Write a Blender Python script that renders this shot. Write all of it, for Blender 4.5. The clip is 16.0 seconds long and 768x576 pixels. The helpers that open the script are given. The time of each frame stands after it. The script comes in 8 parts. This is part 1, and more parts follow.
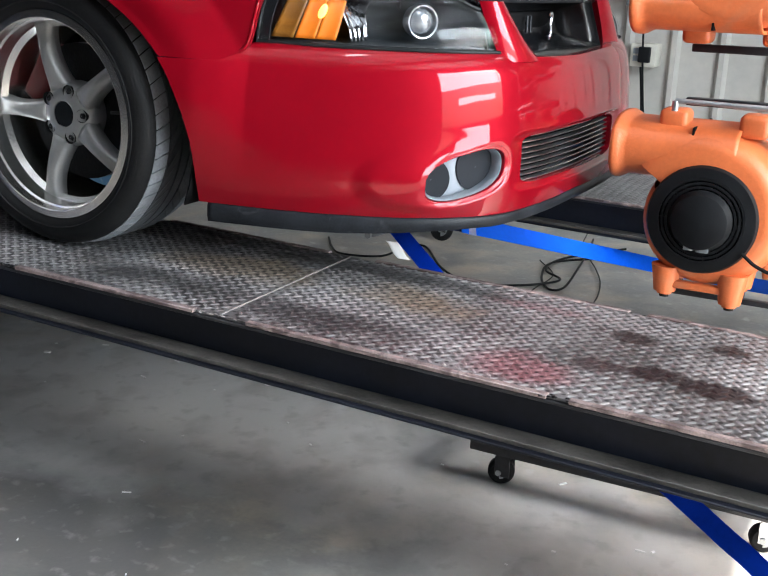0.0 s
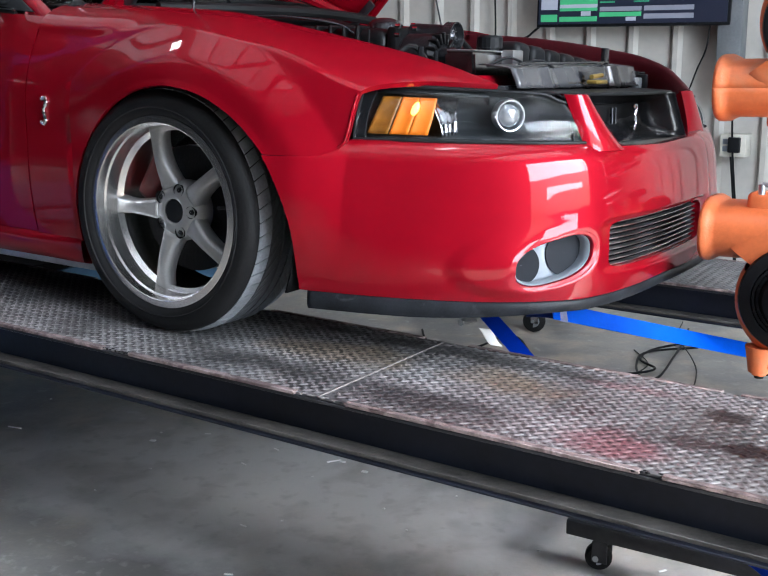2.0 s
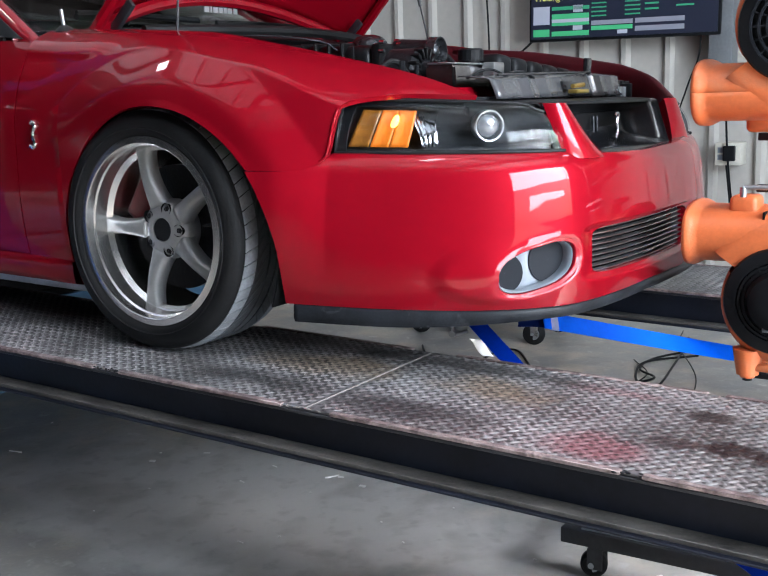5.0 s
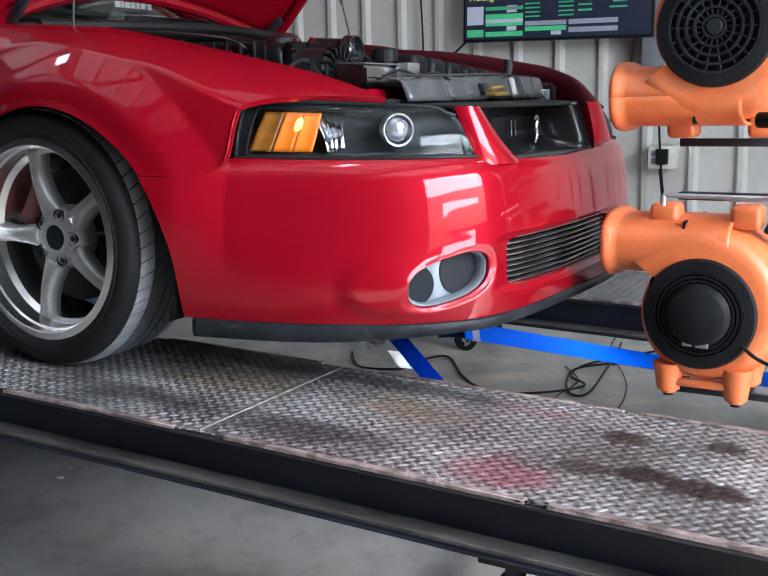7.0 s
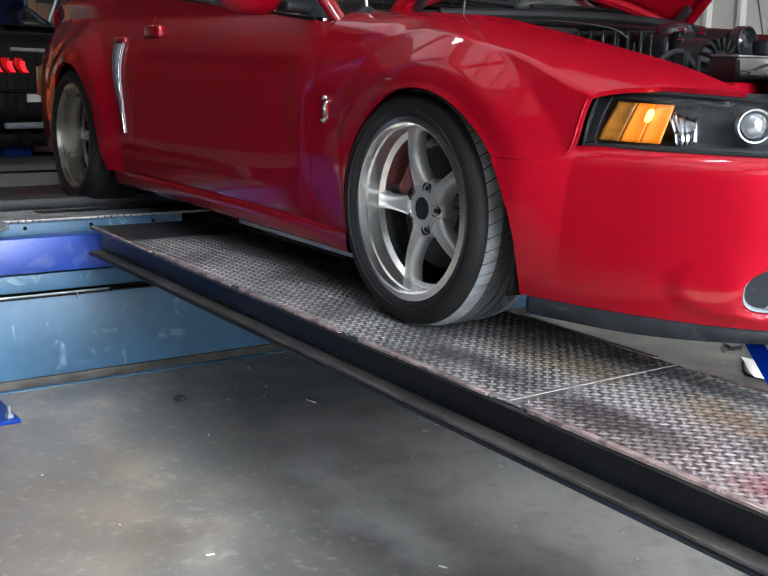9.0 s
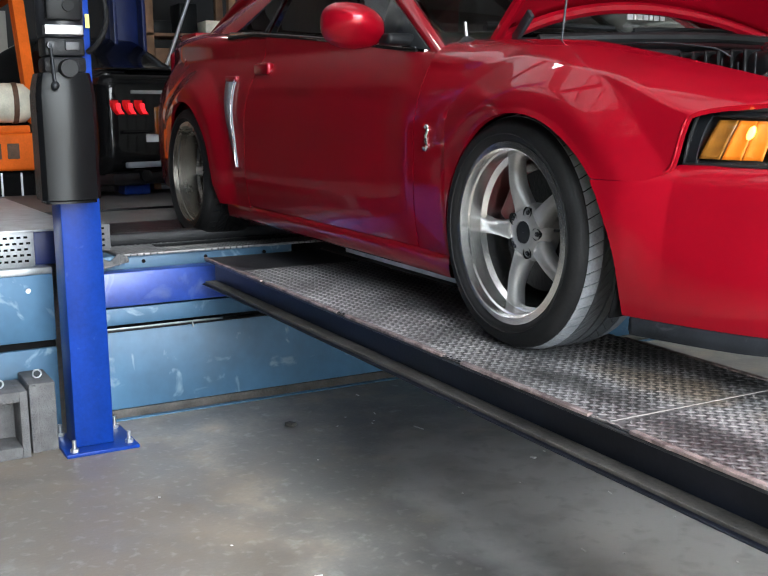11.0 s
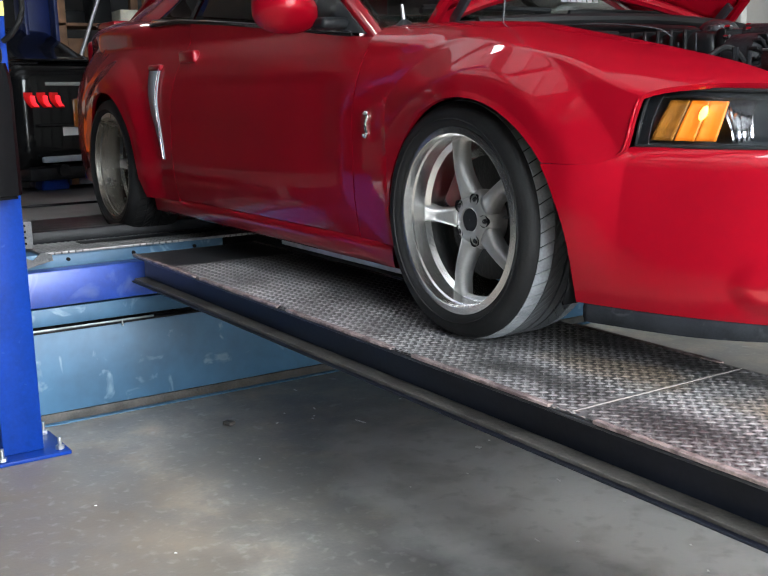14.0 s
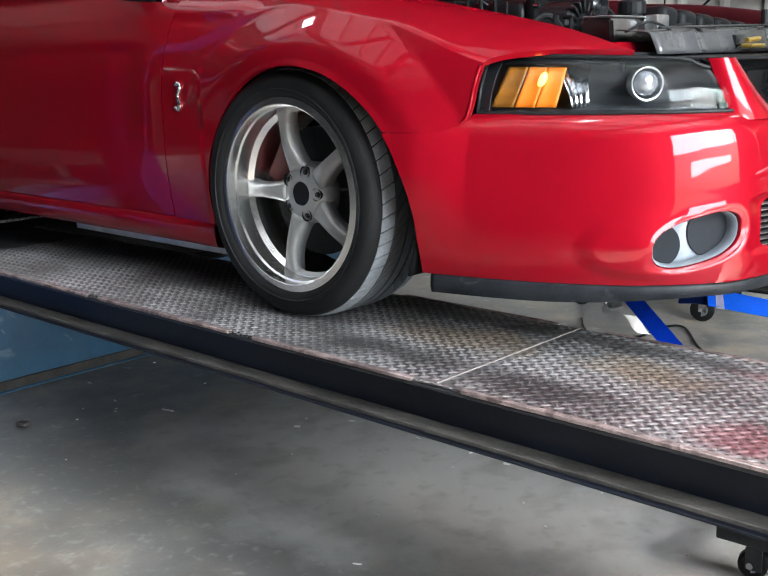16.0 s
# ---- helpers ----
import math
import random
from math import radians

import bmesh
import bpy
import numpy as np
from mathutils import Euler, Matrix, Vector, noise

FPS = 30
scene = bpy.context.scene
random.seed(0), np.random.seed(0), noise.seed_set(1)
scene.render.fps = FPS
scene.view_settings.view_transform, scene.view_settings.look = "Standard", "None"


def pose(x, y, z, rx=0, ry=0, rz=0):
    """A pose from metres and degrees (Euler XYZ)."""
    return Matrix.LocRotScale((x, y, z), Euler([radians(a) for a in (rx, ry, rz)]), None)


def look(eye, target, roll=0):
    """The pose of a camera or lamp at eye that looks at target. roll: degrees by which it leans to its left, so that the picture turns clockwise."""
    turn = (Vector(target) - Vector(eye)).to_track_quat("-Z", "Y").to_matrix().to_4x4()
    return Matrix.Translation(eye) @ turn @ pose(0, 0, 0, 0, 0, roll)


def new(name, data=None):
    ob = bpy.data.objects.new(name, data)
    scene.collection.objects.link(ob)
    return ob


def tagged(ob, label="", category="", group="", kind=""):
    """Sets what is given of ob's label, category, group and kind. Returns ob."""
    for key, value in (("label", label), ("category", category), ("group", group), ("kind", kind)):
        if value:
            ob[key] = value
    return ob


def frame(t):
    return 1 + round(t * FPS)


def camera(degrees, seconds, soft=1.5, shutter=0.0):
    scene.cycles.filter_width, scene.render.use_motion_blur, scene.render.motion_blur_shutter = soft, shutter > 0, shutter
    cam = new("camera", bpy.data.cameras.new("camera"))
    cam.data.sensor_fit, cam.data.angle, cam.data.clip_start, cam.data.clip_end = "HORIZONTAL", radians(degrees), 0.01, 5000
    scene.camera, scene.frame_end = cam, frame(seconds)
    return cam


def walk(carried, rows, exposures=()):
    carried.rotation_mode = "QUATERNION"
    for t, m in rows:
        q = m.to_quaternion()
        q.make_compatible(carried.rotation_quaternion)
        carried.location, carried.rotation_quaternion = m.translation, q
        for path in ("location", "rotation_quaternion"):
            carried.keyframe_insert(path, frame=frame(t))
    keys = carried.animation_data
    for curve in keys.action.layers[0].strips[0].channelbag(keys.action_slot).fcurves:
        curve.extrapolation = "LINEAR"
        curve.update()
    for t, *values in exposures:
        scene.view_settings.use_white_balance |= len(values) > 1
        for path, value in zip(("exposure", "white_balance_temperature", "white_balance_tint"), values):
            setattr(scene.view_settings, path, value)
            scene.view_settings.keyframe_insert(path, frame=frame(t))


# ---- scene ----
cam = camera(41.19, 16.0, 1.25)
PATH = [
    (0, (1.813, -2.683, 1.296), (0.939, -0.982, 0.712), 1.84),
    (0.5, (1.787, -2.720, 1.240), (0.959, -1.027, 0.571), 0.33),
    (1, (1.760, -2.726, 1.231), (0.964, -1.010, 0.582), 0.55),
    (1.5, (1.802, -2.743, 1.267), (0.854, -1.059, 0.755), 1.12),
    (2, (1.855, -2.760, 1.285), (0.798, -1.110, 0.885), -0.14),
    (2.5, (1.881, -2.764, 1.289), (0.803, -1.112, 0.957), -0.60),
    (3, (1.891, -2.769, 1.280), (0.806, -1.119, 0.962), -1.12),
    (3.2, (1.891, -2.770, 1.279), (0.802, -1.124, 0.956), -1.25),
    (5.3, (1.919, -2.736, 1.264), (0.849, -1.086, 0.901), -1.93),
    (5.5, (1.905, -2.722, 1.267), (0.865, -1.053, 0.904), -1.89),
    (6, (1.876, -2.690, 1.275), (0.914, -0.973, 0.920), -1.91),
    (6.5, (1.873, -2.658, 1.272), (0.964, -0.913, 0.913), -2.01),
    (7, (1.931, -2.588, 1.269), (0.940, -0.889, 0.906), -1.28),
    (7.5, (2.011, -2.512, 1.276), (0.849, -0.925, 0.913), 0.04),
    (8, (2.019, -2.519, 1.267), (0.793, -0.985, 0.889), -0.45),
    (8.5, (2.046, -2.522, 1.268), (0.656, -1.134, 0.888), 0.39),
    (9, (2.159, -2.490, 1.271), (0.552, -1.363, 0.885), 0.94),
    (9.5, (2.212, -2.494, 1.270), (0.547, -1.449, 0.901), 0.28),
    (10, (2.214, -2.498, 1.270), (0.522, -1.490, 0.923), -0.38),
    (10.2, (2.215, -2.493, 1.260), (0.511, -1.501, 0.924), -0.43),
    (12.3, (2.177, -2.489, 1.256), (0.432, -1.571, 0.924), -1.35),
    (12.5, (2.169, -2.485, 1.253), (0.428, -1.560, 0.918), -1.45),
    (13, (2.145, -2.488, 1.256), (0.426, -1.523, 0.922), -1.79),
    (13.5, (2.133, -2.489, 1.257), (0.440, -1.477, 0.927), -2.03),
    (14, (2.102, -2.499, 1.252), (0.451, -1.425, 0.904), -1.80),
    (14.5, (2.046, -2.535, 1.247), (0.444, -1.398, 0.873), -1.68),
    (15, (2.028, -2.501, 1.240), (0.449, -1.340, 0.839), -1.34),
    (15.5, (2.007, -2.503, 1.248), (0.503, -1.253, 0.827), -1.00),
    (16, (1.898, -2.605, 1.245), (0.565, -1.172, 0.834), -2.24),
]
walk(cam, [(t, look(e, g, r)) for t, e, g, r in PATH], [(0.0, 2.24, 6420, 11), (1.2, 2.26, 6150, 13), (2.0, 2.38, 6150, 13), (6.0, 2.39, 6150, 13), (7.0, 2.26, 6150, 13), (8.0, 2.38, 6250, 12), (9.5, 2.6, 6470, 10), (14.0, 2.64, 6500, 10), (15.0, 2.59, 6500, 10), (16.0, 2.64, 6500, 10)])

# ---- world, sun and large lights ----
world = bpy.data.worlds.new("sky")
scene.world = world
world.use_nodes = True
sky = world.node_tree.nodes.new("ShaderNodeTexSky")
sky.sky_type, sky.sun_disc = "NISHITA", False
sky.sun_elevation, sky.sun_rotation = radians(44), radians(86)
bg = world.node_tree.nodes["Background"]
world.node_tree.links.new(sky.outputs[0], bg.inputs[0])
sky.dust_density, sky.ozone_density = 5.0, 0.5
bg.inputs[1].default_value = 0.12

sun_data = bpy.data.lights.new("sun", "SUN")
sun_data.energy, sun_data.angle, sun_data.color = 5.0, radians(0.5), (1.0, 0.95, 0.88)
sun = new("sun", sun_data)
sun.matrix_world = look((12, 1.0, 8.0), (12 - 3.58, 1.0 - 0.28, 8.0 - 3.5))


def area(name, m, sx, sy, watts, colour=(1, 1, 1)):
    d = bpy.data.lights.new(name, "AREA")
    d.shape, d.size, d.size_y, d.energy, d.color = "RECTANGLE", sx, sy, watts, colour
    ob = new(name, d)
    ob.matrix_world = m
    return ob


# area lamps in place of the daylight through the open bay door
DOOR = (-3.3, 0.35, 3.62)   # y from, y to, height
XF = 5.2                    # front wall
# panels with gaps, laid out to band the bumper's reflection; y from, y to, z from, z to
for y0, y1, z0, z1 in ((-3.3, 0.12, 2.15, 3.6), (0.20, 0.35, 2.15, 3.6), (-2.4, -0.3, 1.50, 1.72), (-2.5, -0.7, 0.45, 1.12), (-3.25, -2.62, 0.35, 0.85)):
    area("door_daylight", look((XF + 0.1, (y0 + y1) / 2, (z0 + z1) / 2), (0, (y0 + y1) / 2, (z0 + z1) / 2)),
         y1 - y0, z1 - z0, 18.5 * (y1 - y0) * (z1 - z0), (0.79, 0.92, 1.0))


# ---- materials ----
def mat(name, colour, rough=0.5, metal=0.0, var=0.12, scale=6.0, bump=0.0, bscale=60.0, coat=0.0, rvar=0.1, spec=0.5, fine=1.0):
    """A painted, metal, rubber or plastic surface with stains at one scale and grain at a finer one."""
    m = bpy.data.materials.new(name)
    m.use_nodes = True
    n, k = m.node_tree.nodes, m.node_tree.links.new
    p = n["Principled BSDF"]
    tc = n.new("ShaderNodeTexCoord")
    big, small = n.new("ShaderNodeTexNoise"), n.new("ShaderNodeTexNoise")
    big.inputs["Scale"].default_value, big.inputs["Detail"].default_value = scale, 5
    small.inputs["Scale"].default_value, small.inputs["Detail"].default_value = scale * 14, 3
    k(tc.outputs["Object"], big.inputs["Vector"])
    k(tc.outputs["Object"], small.inputs["Vector"])
    mix = n.new("ShaderNodeMix")
    mix.data_type, mix.blend_type = "FLOAT", "MIX"
    mix.inputs[0].default_value = 0.3 * fine
    k(big.outputs[0], mix.inputs[2])
    k(small.outputs[0], mix.inputs[3])
    ramp = n.new("ShaderNodeValToRGB")
    c = Vector(colour[:3])
    lo, hi = c * (1 - var * 1.6), c * (1 + var)
    ramp.color_ramp.elements[0].position, ramp.color_ramp.elements[1].position = 0.3, 0.7
    ramp.color_ramp.elements[0].color, ramp.color_ramp.elements[1].color = (*[max(0, v) for v in lo], 1), (*[min(1, v) for v in hi], 1)
    k(mix.outputs[0], ramp.inputs[0])
    k(ramp.outputs[0], p.inputs["Base Color"])
    mr = n.new("ShaderNodeMapRange")
    mr.inputs[3].default_value, mr.inputs[4].default_value = max(0.02, rough - rvar), min(1, rough + rvar)
    k(mix.outputs[0], mr.inputs[0])
    k(mr.outputs[0], p.inputs["Roughness"])
    p.inputs["Metallic"].default_value = metal
    p.inputs["Specular IOR Level"].default_value = spec
    p.inputs["Coat Weight"].default_value = coat
    p.inputs["Coat Roughness"].default_value = 0.03
    p.inputs["Coat IOR"].default_value = 1.34
    if bump:
        bt = n.new("ShaderNodeTexNoise")
        bt.inputs["Scale"].default_value, bt.inputs["Detail"].default_value = bscale, 4
        k(tc.outputs["Object"], bt.inputs["Vector"])
        b = n.new("ShaderNodeBump")
        b.inputs["Strength"].default_value, b.inputs["Distance"].default_value = bump, 0.01
        k(bt.outputs[0], b.inputs["Height"])
        k(b.outputs[0], p.inputs["Normal"])
    return m


def glass(name, tint, rough=0.02, through_it=1.0):
    m = bpy.data.materials.new(name)
    m.use_nodes = True
    p = m.node_tree.nodes["Principled BSDF"]
    p.inputs["Base Color"].default_value = (*tint, 1)
    p.inputs["Roughness"].default_value = rough
    p.inputs["IOR"].default_value = 1.22
    p.inputs["Transmission Weight"].default_value = through_it
    return m


def clear_cover(name):
    """Thin clear polycarbonate: see-through, glossier at a slant."""
    m = bpy.data.materials.new(name)
    m.use_nodes = True
    n, k = m.node_tree.nodes, m.node_tree.links.new
    n.remove(n["Principled BSDF"])
    f, t, g, x = (n.new("ShaderNode" + q) for q in ("LayerWeight", "BsdfTransparent", "BsdfGlossy", "MixShader"))
    f.inputs["Blend"].default_value = 0.5
    pw, ma = n.new("ShaderNodeMath"), n.new("ShaderNodeMath")
    pw.operation, ma.operation = "POWER", "MULTIPLY_ADD"
    pw.inputs[1].default_value, ma.inputs[1].default_value, ma.inputs[2].default_value = 4.0, 0.40, 0.014
    k(f.outputs["Facing"], pw.inputs[0])
    k(pw.outputs[0], ma.inputs[0])
    g.inputs["Roughness"].default_value = 0.06
    t.inputs["Color"].default_value = (0.95, 0.96, 0.97, 1)
    k(ma.outputs[0], x.inputs[0])
    k(t.outputs[0], x.inputs[1])
    k(g.outputs[0], x.inputs[2])
    k(x.outputs[0], n["Material Output"].inputs["Surface"])
    return m


def glow(name, colour, strength):
    m = bpy.data.materials.new(name)
    m.use_nodes = True
    p = m.node_tree.nodes["Principled BSDF"]
    p.inputs["Base Color"].default_value = (*colour, 1)
    p.inputs["Emission Color"].default_value = (*colour, 1)
    p.inputs["Emission Strength"].default_value = strength
    return m


def concrete(name):
    m = bpy.data.materials.new(name)
    m.use_nodes = True
    n, k = m.node_tree.nodes, m.node_tree.links.new
    p = n["Principled BSDF"]
    tc = n.new("ShaderNodeTexCoord")

    def noise_at(s, det, dist=0.0):
        t = n.new("ShaderNodeTexNoise")
        t.inputs["Scale"].default_value, t.inputs["Detail"].default_value, t.inputs["Distortion"].default_value = s, det, dist
        k(tc.outputs["Object"], t.inputs["Vector"])
        return t
    a, b, c = noise_at(0.9, 6, 0.6), noise_at(5.0, 8, 0.4), noise_at(70, 3)
    ramp = n.new("ShaderNodeValToRGB")
    e = ramp.color_ramp.elements
    e[0].position, e[1].position = 0.40, 0.61
    e[0].color, e[1].color = (0.20, 0.20, 0.198, 1), (0.45, 0.39, 0.315, 1)
    e.new(0.5).color = (0.30, 0.282, 0.258, 1)
    mx = n.new("ShaderNodeMix")
    mx.data_type = "FLOAT"
    mx.inputs[0].default_value = 0.62
    k(a.outputs[0], mx.inputs[2])
    k(b.outputs[0], mx.inputs[3])
    mx2 = n.new("ShaderNodeMix")
    mx2.data_type = "FLOAT"
    mx2.inputs[0].default_value = 0.12
    k(mx.outputs[0], mx2.inputs[2])
    k(c.outputs[0], mx2.inputs[3])
    k(mx2.outputs[0], ramp.inputs[0])
    # pale scuffs and dust
    s = noise_at(11, 9, 0.3)
    sr = n.new("ShaderNodeValToRGB")
    sr.color_ramp.elements[0].position, sr.color_ramp.elements[1].position = 0.63, 0.74
    k(s.outputs[0], sr.inputs[0])
    cm = n.new("ShaderNodeMix")
    cm.data_type = "RGBA"
    k(sr.outputs[0], cm.inputs[0])
    k(ramp.outputs[0], cm.inputs[6])
    cm.inputs[7].default_value = (0.46, 0.46, 0.45, 1)
    k(cm.outputs[2], p.inputs["Base Color"])
    mr = n.new("ShaderNodeMapRange")
    mr.inputs[1].default_value, mr.inputs[2].default_value = 0.3, 0.7
    mr.inputs[3].default_value, mr.inputs[4].default_value = 0.28, 0.5
    k(b.outputs[0], mr.inputs[0])
    k(mr.outputs[0], p.inputs["Roughness"])
    bp = n.new("ShaderNodeBump")
    bp.inputs["Strength"].default_value, bp.inputs["Distance"].default_value = 0.15, 0.004
    k(c.outputs[0], bp.inputs["Height"])
    k(bp.outputs[0], p.inputs["Normal"])
    return m


def stain_or_light(m, x, y, rx, ry, colour, amount, ns=9.0, soft=0.325):
    """Soft-edged patch of one colour at a place on a surface: spots, dirt and painted light."""
    n, k = m.node_tree.nodes, m.node_tree.links.new
    p = n["Principled BSDF"]
    tc = [q for q in n if q.type == "TEX_COORD"][0]
    last = p.inputs["Base Color"].links[0].from_socket
    mp = n.new("ShaderNodeMapping")
    mp.inputs["Location"].default_value = (-x / rx, -y / ry, 0)
    mp.inputs["Scale"].default_value = (1 / rx, 1 / ry, 0)
    k(tc.outputs["Object"], mp.inputs[0])
    ln = n.new("ShaderNodeVectorMath")
    ln.operation = "LENGTH"
    k(mp.outputs[0], ln.inputs[0])
    nz = n.new("ShaderNodeTexNoise")
    nz.inputs["Scale"].default_value, nz.inputs["Detail"].default_value = ns, 5
    k(tc.outputs["Object"], nz.inputs["Vector"])
    ad = n.new("ShaderNodeMath")
    ad.operation = "MULTIPLY_ADD"
    k(nz.outputs[0], ad.inputs[0])
    ad.inputs[1].default_value = 1.5
    k(ln.outputs["Value"], ad.inputs[2])
    mr = n.new("ShaderNodeMapRange")
    mr.inputs[1].default_value, mr.inputs[2].default_value = 1.525 + soft, 1.525 - soft
    mr.inputs[3].default_value, mr.inputs[4].default_value = 0.0, amount
    k(ad.outputs[0], mr.inputs[0])
    mx = n.new("ShaderNodeMix")
    mx.data_type = "RGBA"
    k(mr.outputs[0], mx.inputs[0])
    k(last, mx.inputs[6])
    mx.inputs[7].default_value = (*colour, 1)
    k(mx.outputs[2], p.inputs["Base Color"])


def tread_plate(name, colour=(0.225, 0.219, 0.224), rough=0.42, metal=0.45, var=0.5):
    """Worn steel tread plate: grey with rust, oil stains and two spots of red paint."""
    m = mat(name, colour, rough, metal, var, 3.0, 0.12, 180, rvar=0.14)
    stain_or_light(m, 0.46, -0.78, 0.22, 0.11, (0.30, 0.20, 0.10), 0.5)      # rust
    stain_or_light(m, 0.90, -0.76, 0.17, 0.09, (0.30, 0.20, 0.10), 0.5)
    stain_or_light(m, 1.235, -0.985, 0.120, 0.080, (0.36, 0.05, 0.08), 0.42)      # red paint mist
    stain_or_light(m, 1.15, -0.64, 0.13, 0.03, (0.30, 0.06, 0.07), 0.3)
    stain_or_light(m, 1.455, -0.875, 0.065, 0.055, (0.030, 0.020, 0.022), 0.95, 16, 0.13)  # oil
    stain_or_light(m, 1.565, -0.90, 0.095, 0.050, (0.030, 0.020, 0.022), 0.95, 16, 0.13)
    stain_or_light(m, 1.375, -0.705, 0.065, 0.045, (0.04, 0.028, 0.028), 0.85, 16, 0.15)
    stain_or_light(m, 1.547, -0.675, 0.050, 0.040, (0.04, 0.028, 0.028), 0.85, 16, 0.15)
    stain_or_light(m, 1.357, -0.90, 0.07, 0.04, (0.05, 0.032, 0.035), 0.7, 16, 0.15)
    stain_or_light(m, 0.36, -0.96, 0.30, 0.07, (0.045, 0.042, 0.042), 0.75)  # dirt
    stain_or_light(m, 0.80, -0.98, 0.26, 0.07, (0.045, 0.042, 0.045), 0.75)
    stain_or_light(m, 0.70, -0.62, 0.45, 0.05, (0.05, 0.046, 0.046), 0.7)
    return m


LUG_PITCH, LUG_TURN = 0.0205, radians(47)


def pocket_dirt(m, colour, amount):
    """Black grime caught in the pockets between the lugs."""
    n, k = m.node_tree.nodes, m.node_tree.links.new
    p = n["Principled BSDF"]
    tc = [q for q in n if q.type == "TEX_COORD"][0]
    last = p.inputs["Base Color"].links[0].from_socket
    turn, sep = n.new("ShaderNodeMapping"), n.new("ShaderNodeSeparateXYZ")
    turn.inputs["Rotation"].default_value = (0, 0, -LUG_TURN)
    k(tc.outputs["Object"], turn.inputs[0])
    k(turn.outputs[0], sep.inputs[0])
    waves = []
    for axis in (0, 1):
        mul, cos = n.new("ShaderNodeMath"), n.new("ShaderNodeMath")
        mul.operation, cos.operation = "MULTIPLY", "COSINE"
        mul.inputs[1].default_value = 2 * math.pi / LUG_PITCH
        k(sep.outputs[axis], mul.inputs[0])
        k(mul.outputs[0], cos.inputs[0])
        waves.append(cos)
    add, mr, mx = n.new("ShaderNodeMath"), n.new("ShaderNodeMapRange"), n.new("ShaderNodeMix")
    k(waves[0].outputs[0], add.inputs[0])
    k(waves[1].outputs[0], add.inputs[1])
    mr.inputs[1].default_value, mr.inputs[2].default_value, mr.inputs[4].default_value = -1.05, -1.6, amount
    k(add.outputs[0], mr.inputs[0])
    mx.data_type = "RGBA"
    k(mr.outputs[0], mx.inputs[0])
    k(last, mx.inputs[6])
    mx.inputs[7].default_value = (*colour, 1)
    k(mx.outputs[2], p.inputs["Base Color"])


M = {}
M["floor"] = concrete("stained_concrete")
stain_or_light(M["floor"], -0.75, -1.55, 0.55, 0.36, (0.29, 0.235, 0.18), 0.6, 4.0)   # warm patch of floor tone
# Floor tone graded towards the bay door: its light is put in the colour.
stain_or_light(M["floor"], 1.40, -0.75, 0.85, 0.60, (0.58, 0.57, 0.55), 0.85, 3.0)
stain_or_light(M["floor"], 0.85, -1.25, 0.50, 0.40, (0.36, 0.35, 0.33), 0.6, 3.0)
stain_or_light(M["floor"], 0.14, -1.08, 0.62, 0.48, (0.11, 0.11, 0.112), 0.9, 3.0)
# Paler below the runway, painting in door light that reaches there.
stain_or_light(M["floor"], 0.0, -0.30, 1.45, 0.60, (0.54, 0.535, 0.53), 0.9, 3.0)
stain_or_light(M["floor"], -0.90, -0.98, 0.75, 0.30, (0.16, 0.158, 0.155), 0.65, 3.0)   # darker patch
# More painted door light under the runway.
stain_or_light(M["floor"], -0.60, -0.50, 0.75, 0.38, (0.55, 0.54, 0.53), 0.75, 3.0)
stain_or_light(M["floor"], -1.15, -1.95, 1.15, 0.70, (0.175, 0.145, 0.118), 0.8, 3.0)
# Pale again to brighten the floor beside the runway as if lit.
stain_or_light(M["floor"], -0.20, -0.62, 0.60, 0.30, (0.58, 0.57, 0.55), 0.6, 3.0)
M["paint"] = mat("red_car_paint", (0.23, 0.0012, 0.0080), 0.46, 0.35, 0.04, 2.0, 0, coat=1.0, rvar=0.03, spec=0.05)
M["plate"] = tread_plate("worn_tread_plate")
M["lug"] = tread_plate("rubbed_steel_lug", (0.40, 0.395, 0.40), 0.36, 0.7, 0.5)
M["steel_edge"] = mat("rusty_edge", (0.33, 0.26, 0.25), 0.55, 0.4, 0.45, 22, 0.3, 120)
# Darker copy of the car's red: the engine bay's shade is in the colour.
M["shaded_red"] = mat("shade_darkened_red_paint", (0.050, 0.003, 0.006), 0.55, 0.0, 0.3, 8, 0.05, 80, spec=0.2)
M["black_steel"] = mat("black_painted_steel", (0.019, 0.020, 0.024), 0.42, 0.0, 0.5, 7, 0.1, 60)
M["web_paint"] = mat("dark_blue_black_beam_paint", (0.0075, 0.0095, 0.0165), 0.42, 0.0, 0.4, 5, 0.05, 60, spec=0.25)
M["dusty_black"] = mat("dusty_black_flange", (0.072, 0.066, 0.060), 0.6, 0.0, 0.5, 9, 0.2, 90)
M["black_plastic"] = mat("black_plastic", (0.009, 0.0095, 0.0105), 0.40, 0.0, 0.25, 12, 0.05, 300, spec=0.12)
M["gloss_shell"] = mat("gloss_black_shell", (0.008, 0.0085, 0.010), 0.22, 0.0, 0.2, 9, 0, spec=0.4, rvar=0.02)
M["grey_plastic"] = mat("grey_plastic", (0.22, 0.245, 0.28), 0.40, 0.0, 0.08, 9)
M["chin"] = mat("scuffed_chin_plastic", (0.014, 0.0155, 0.0185), 0.42, 0.0, 0.4, 14, 0.03, 200, spec=0.12)
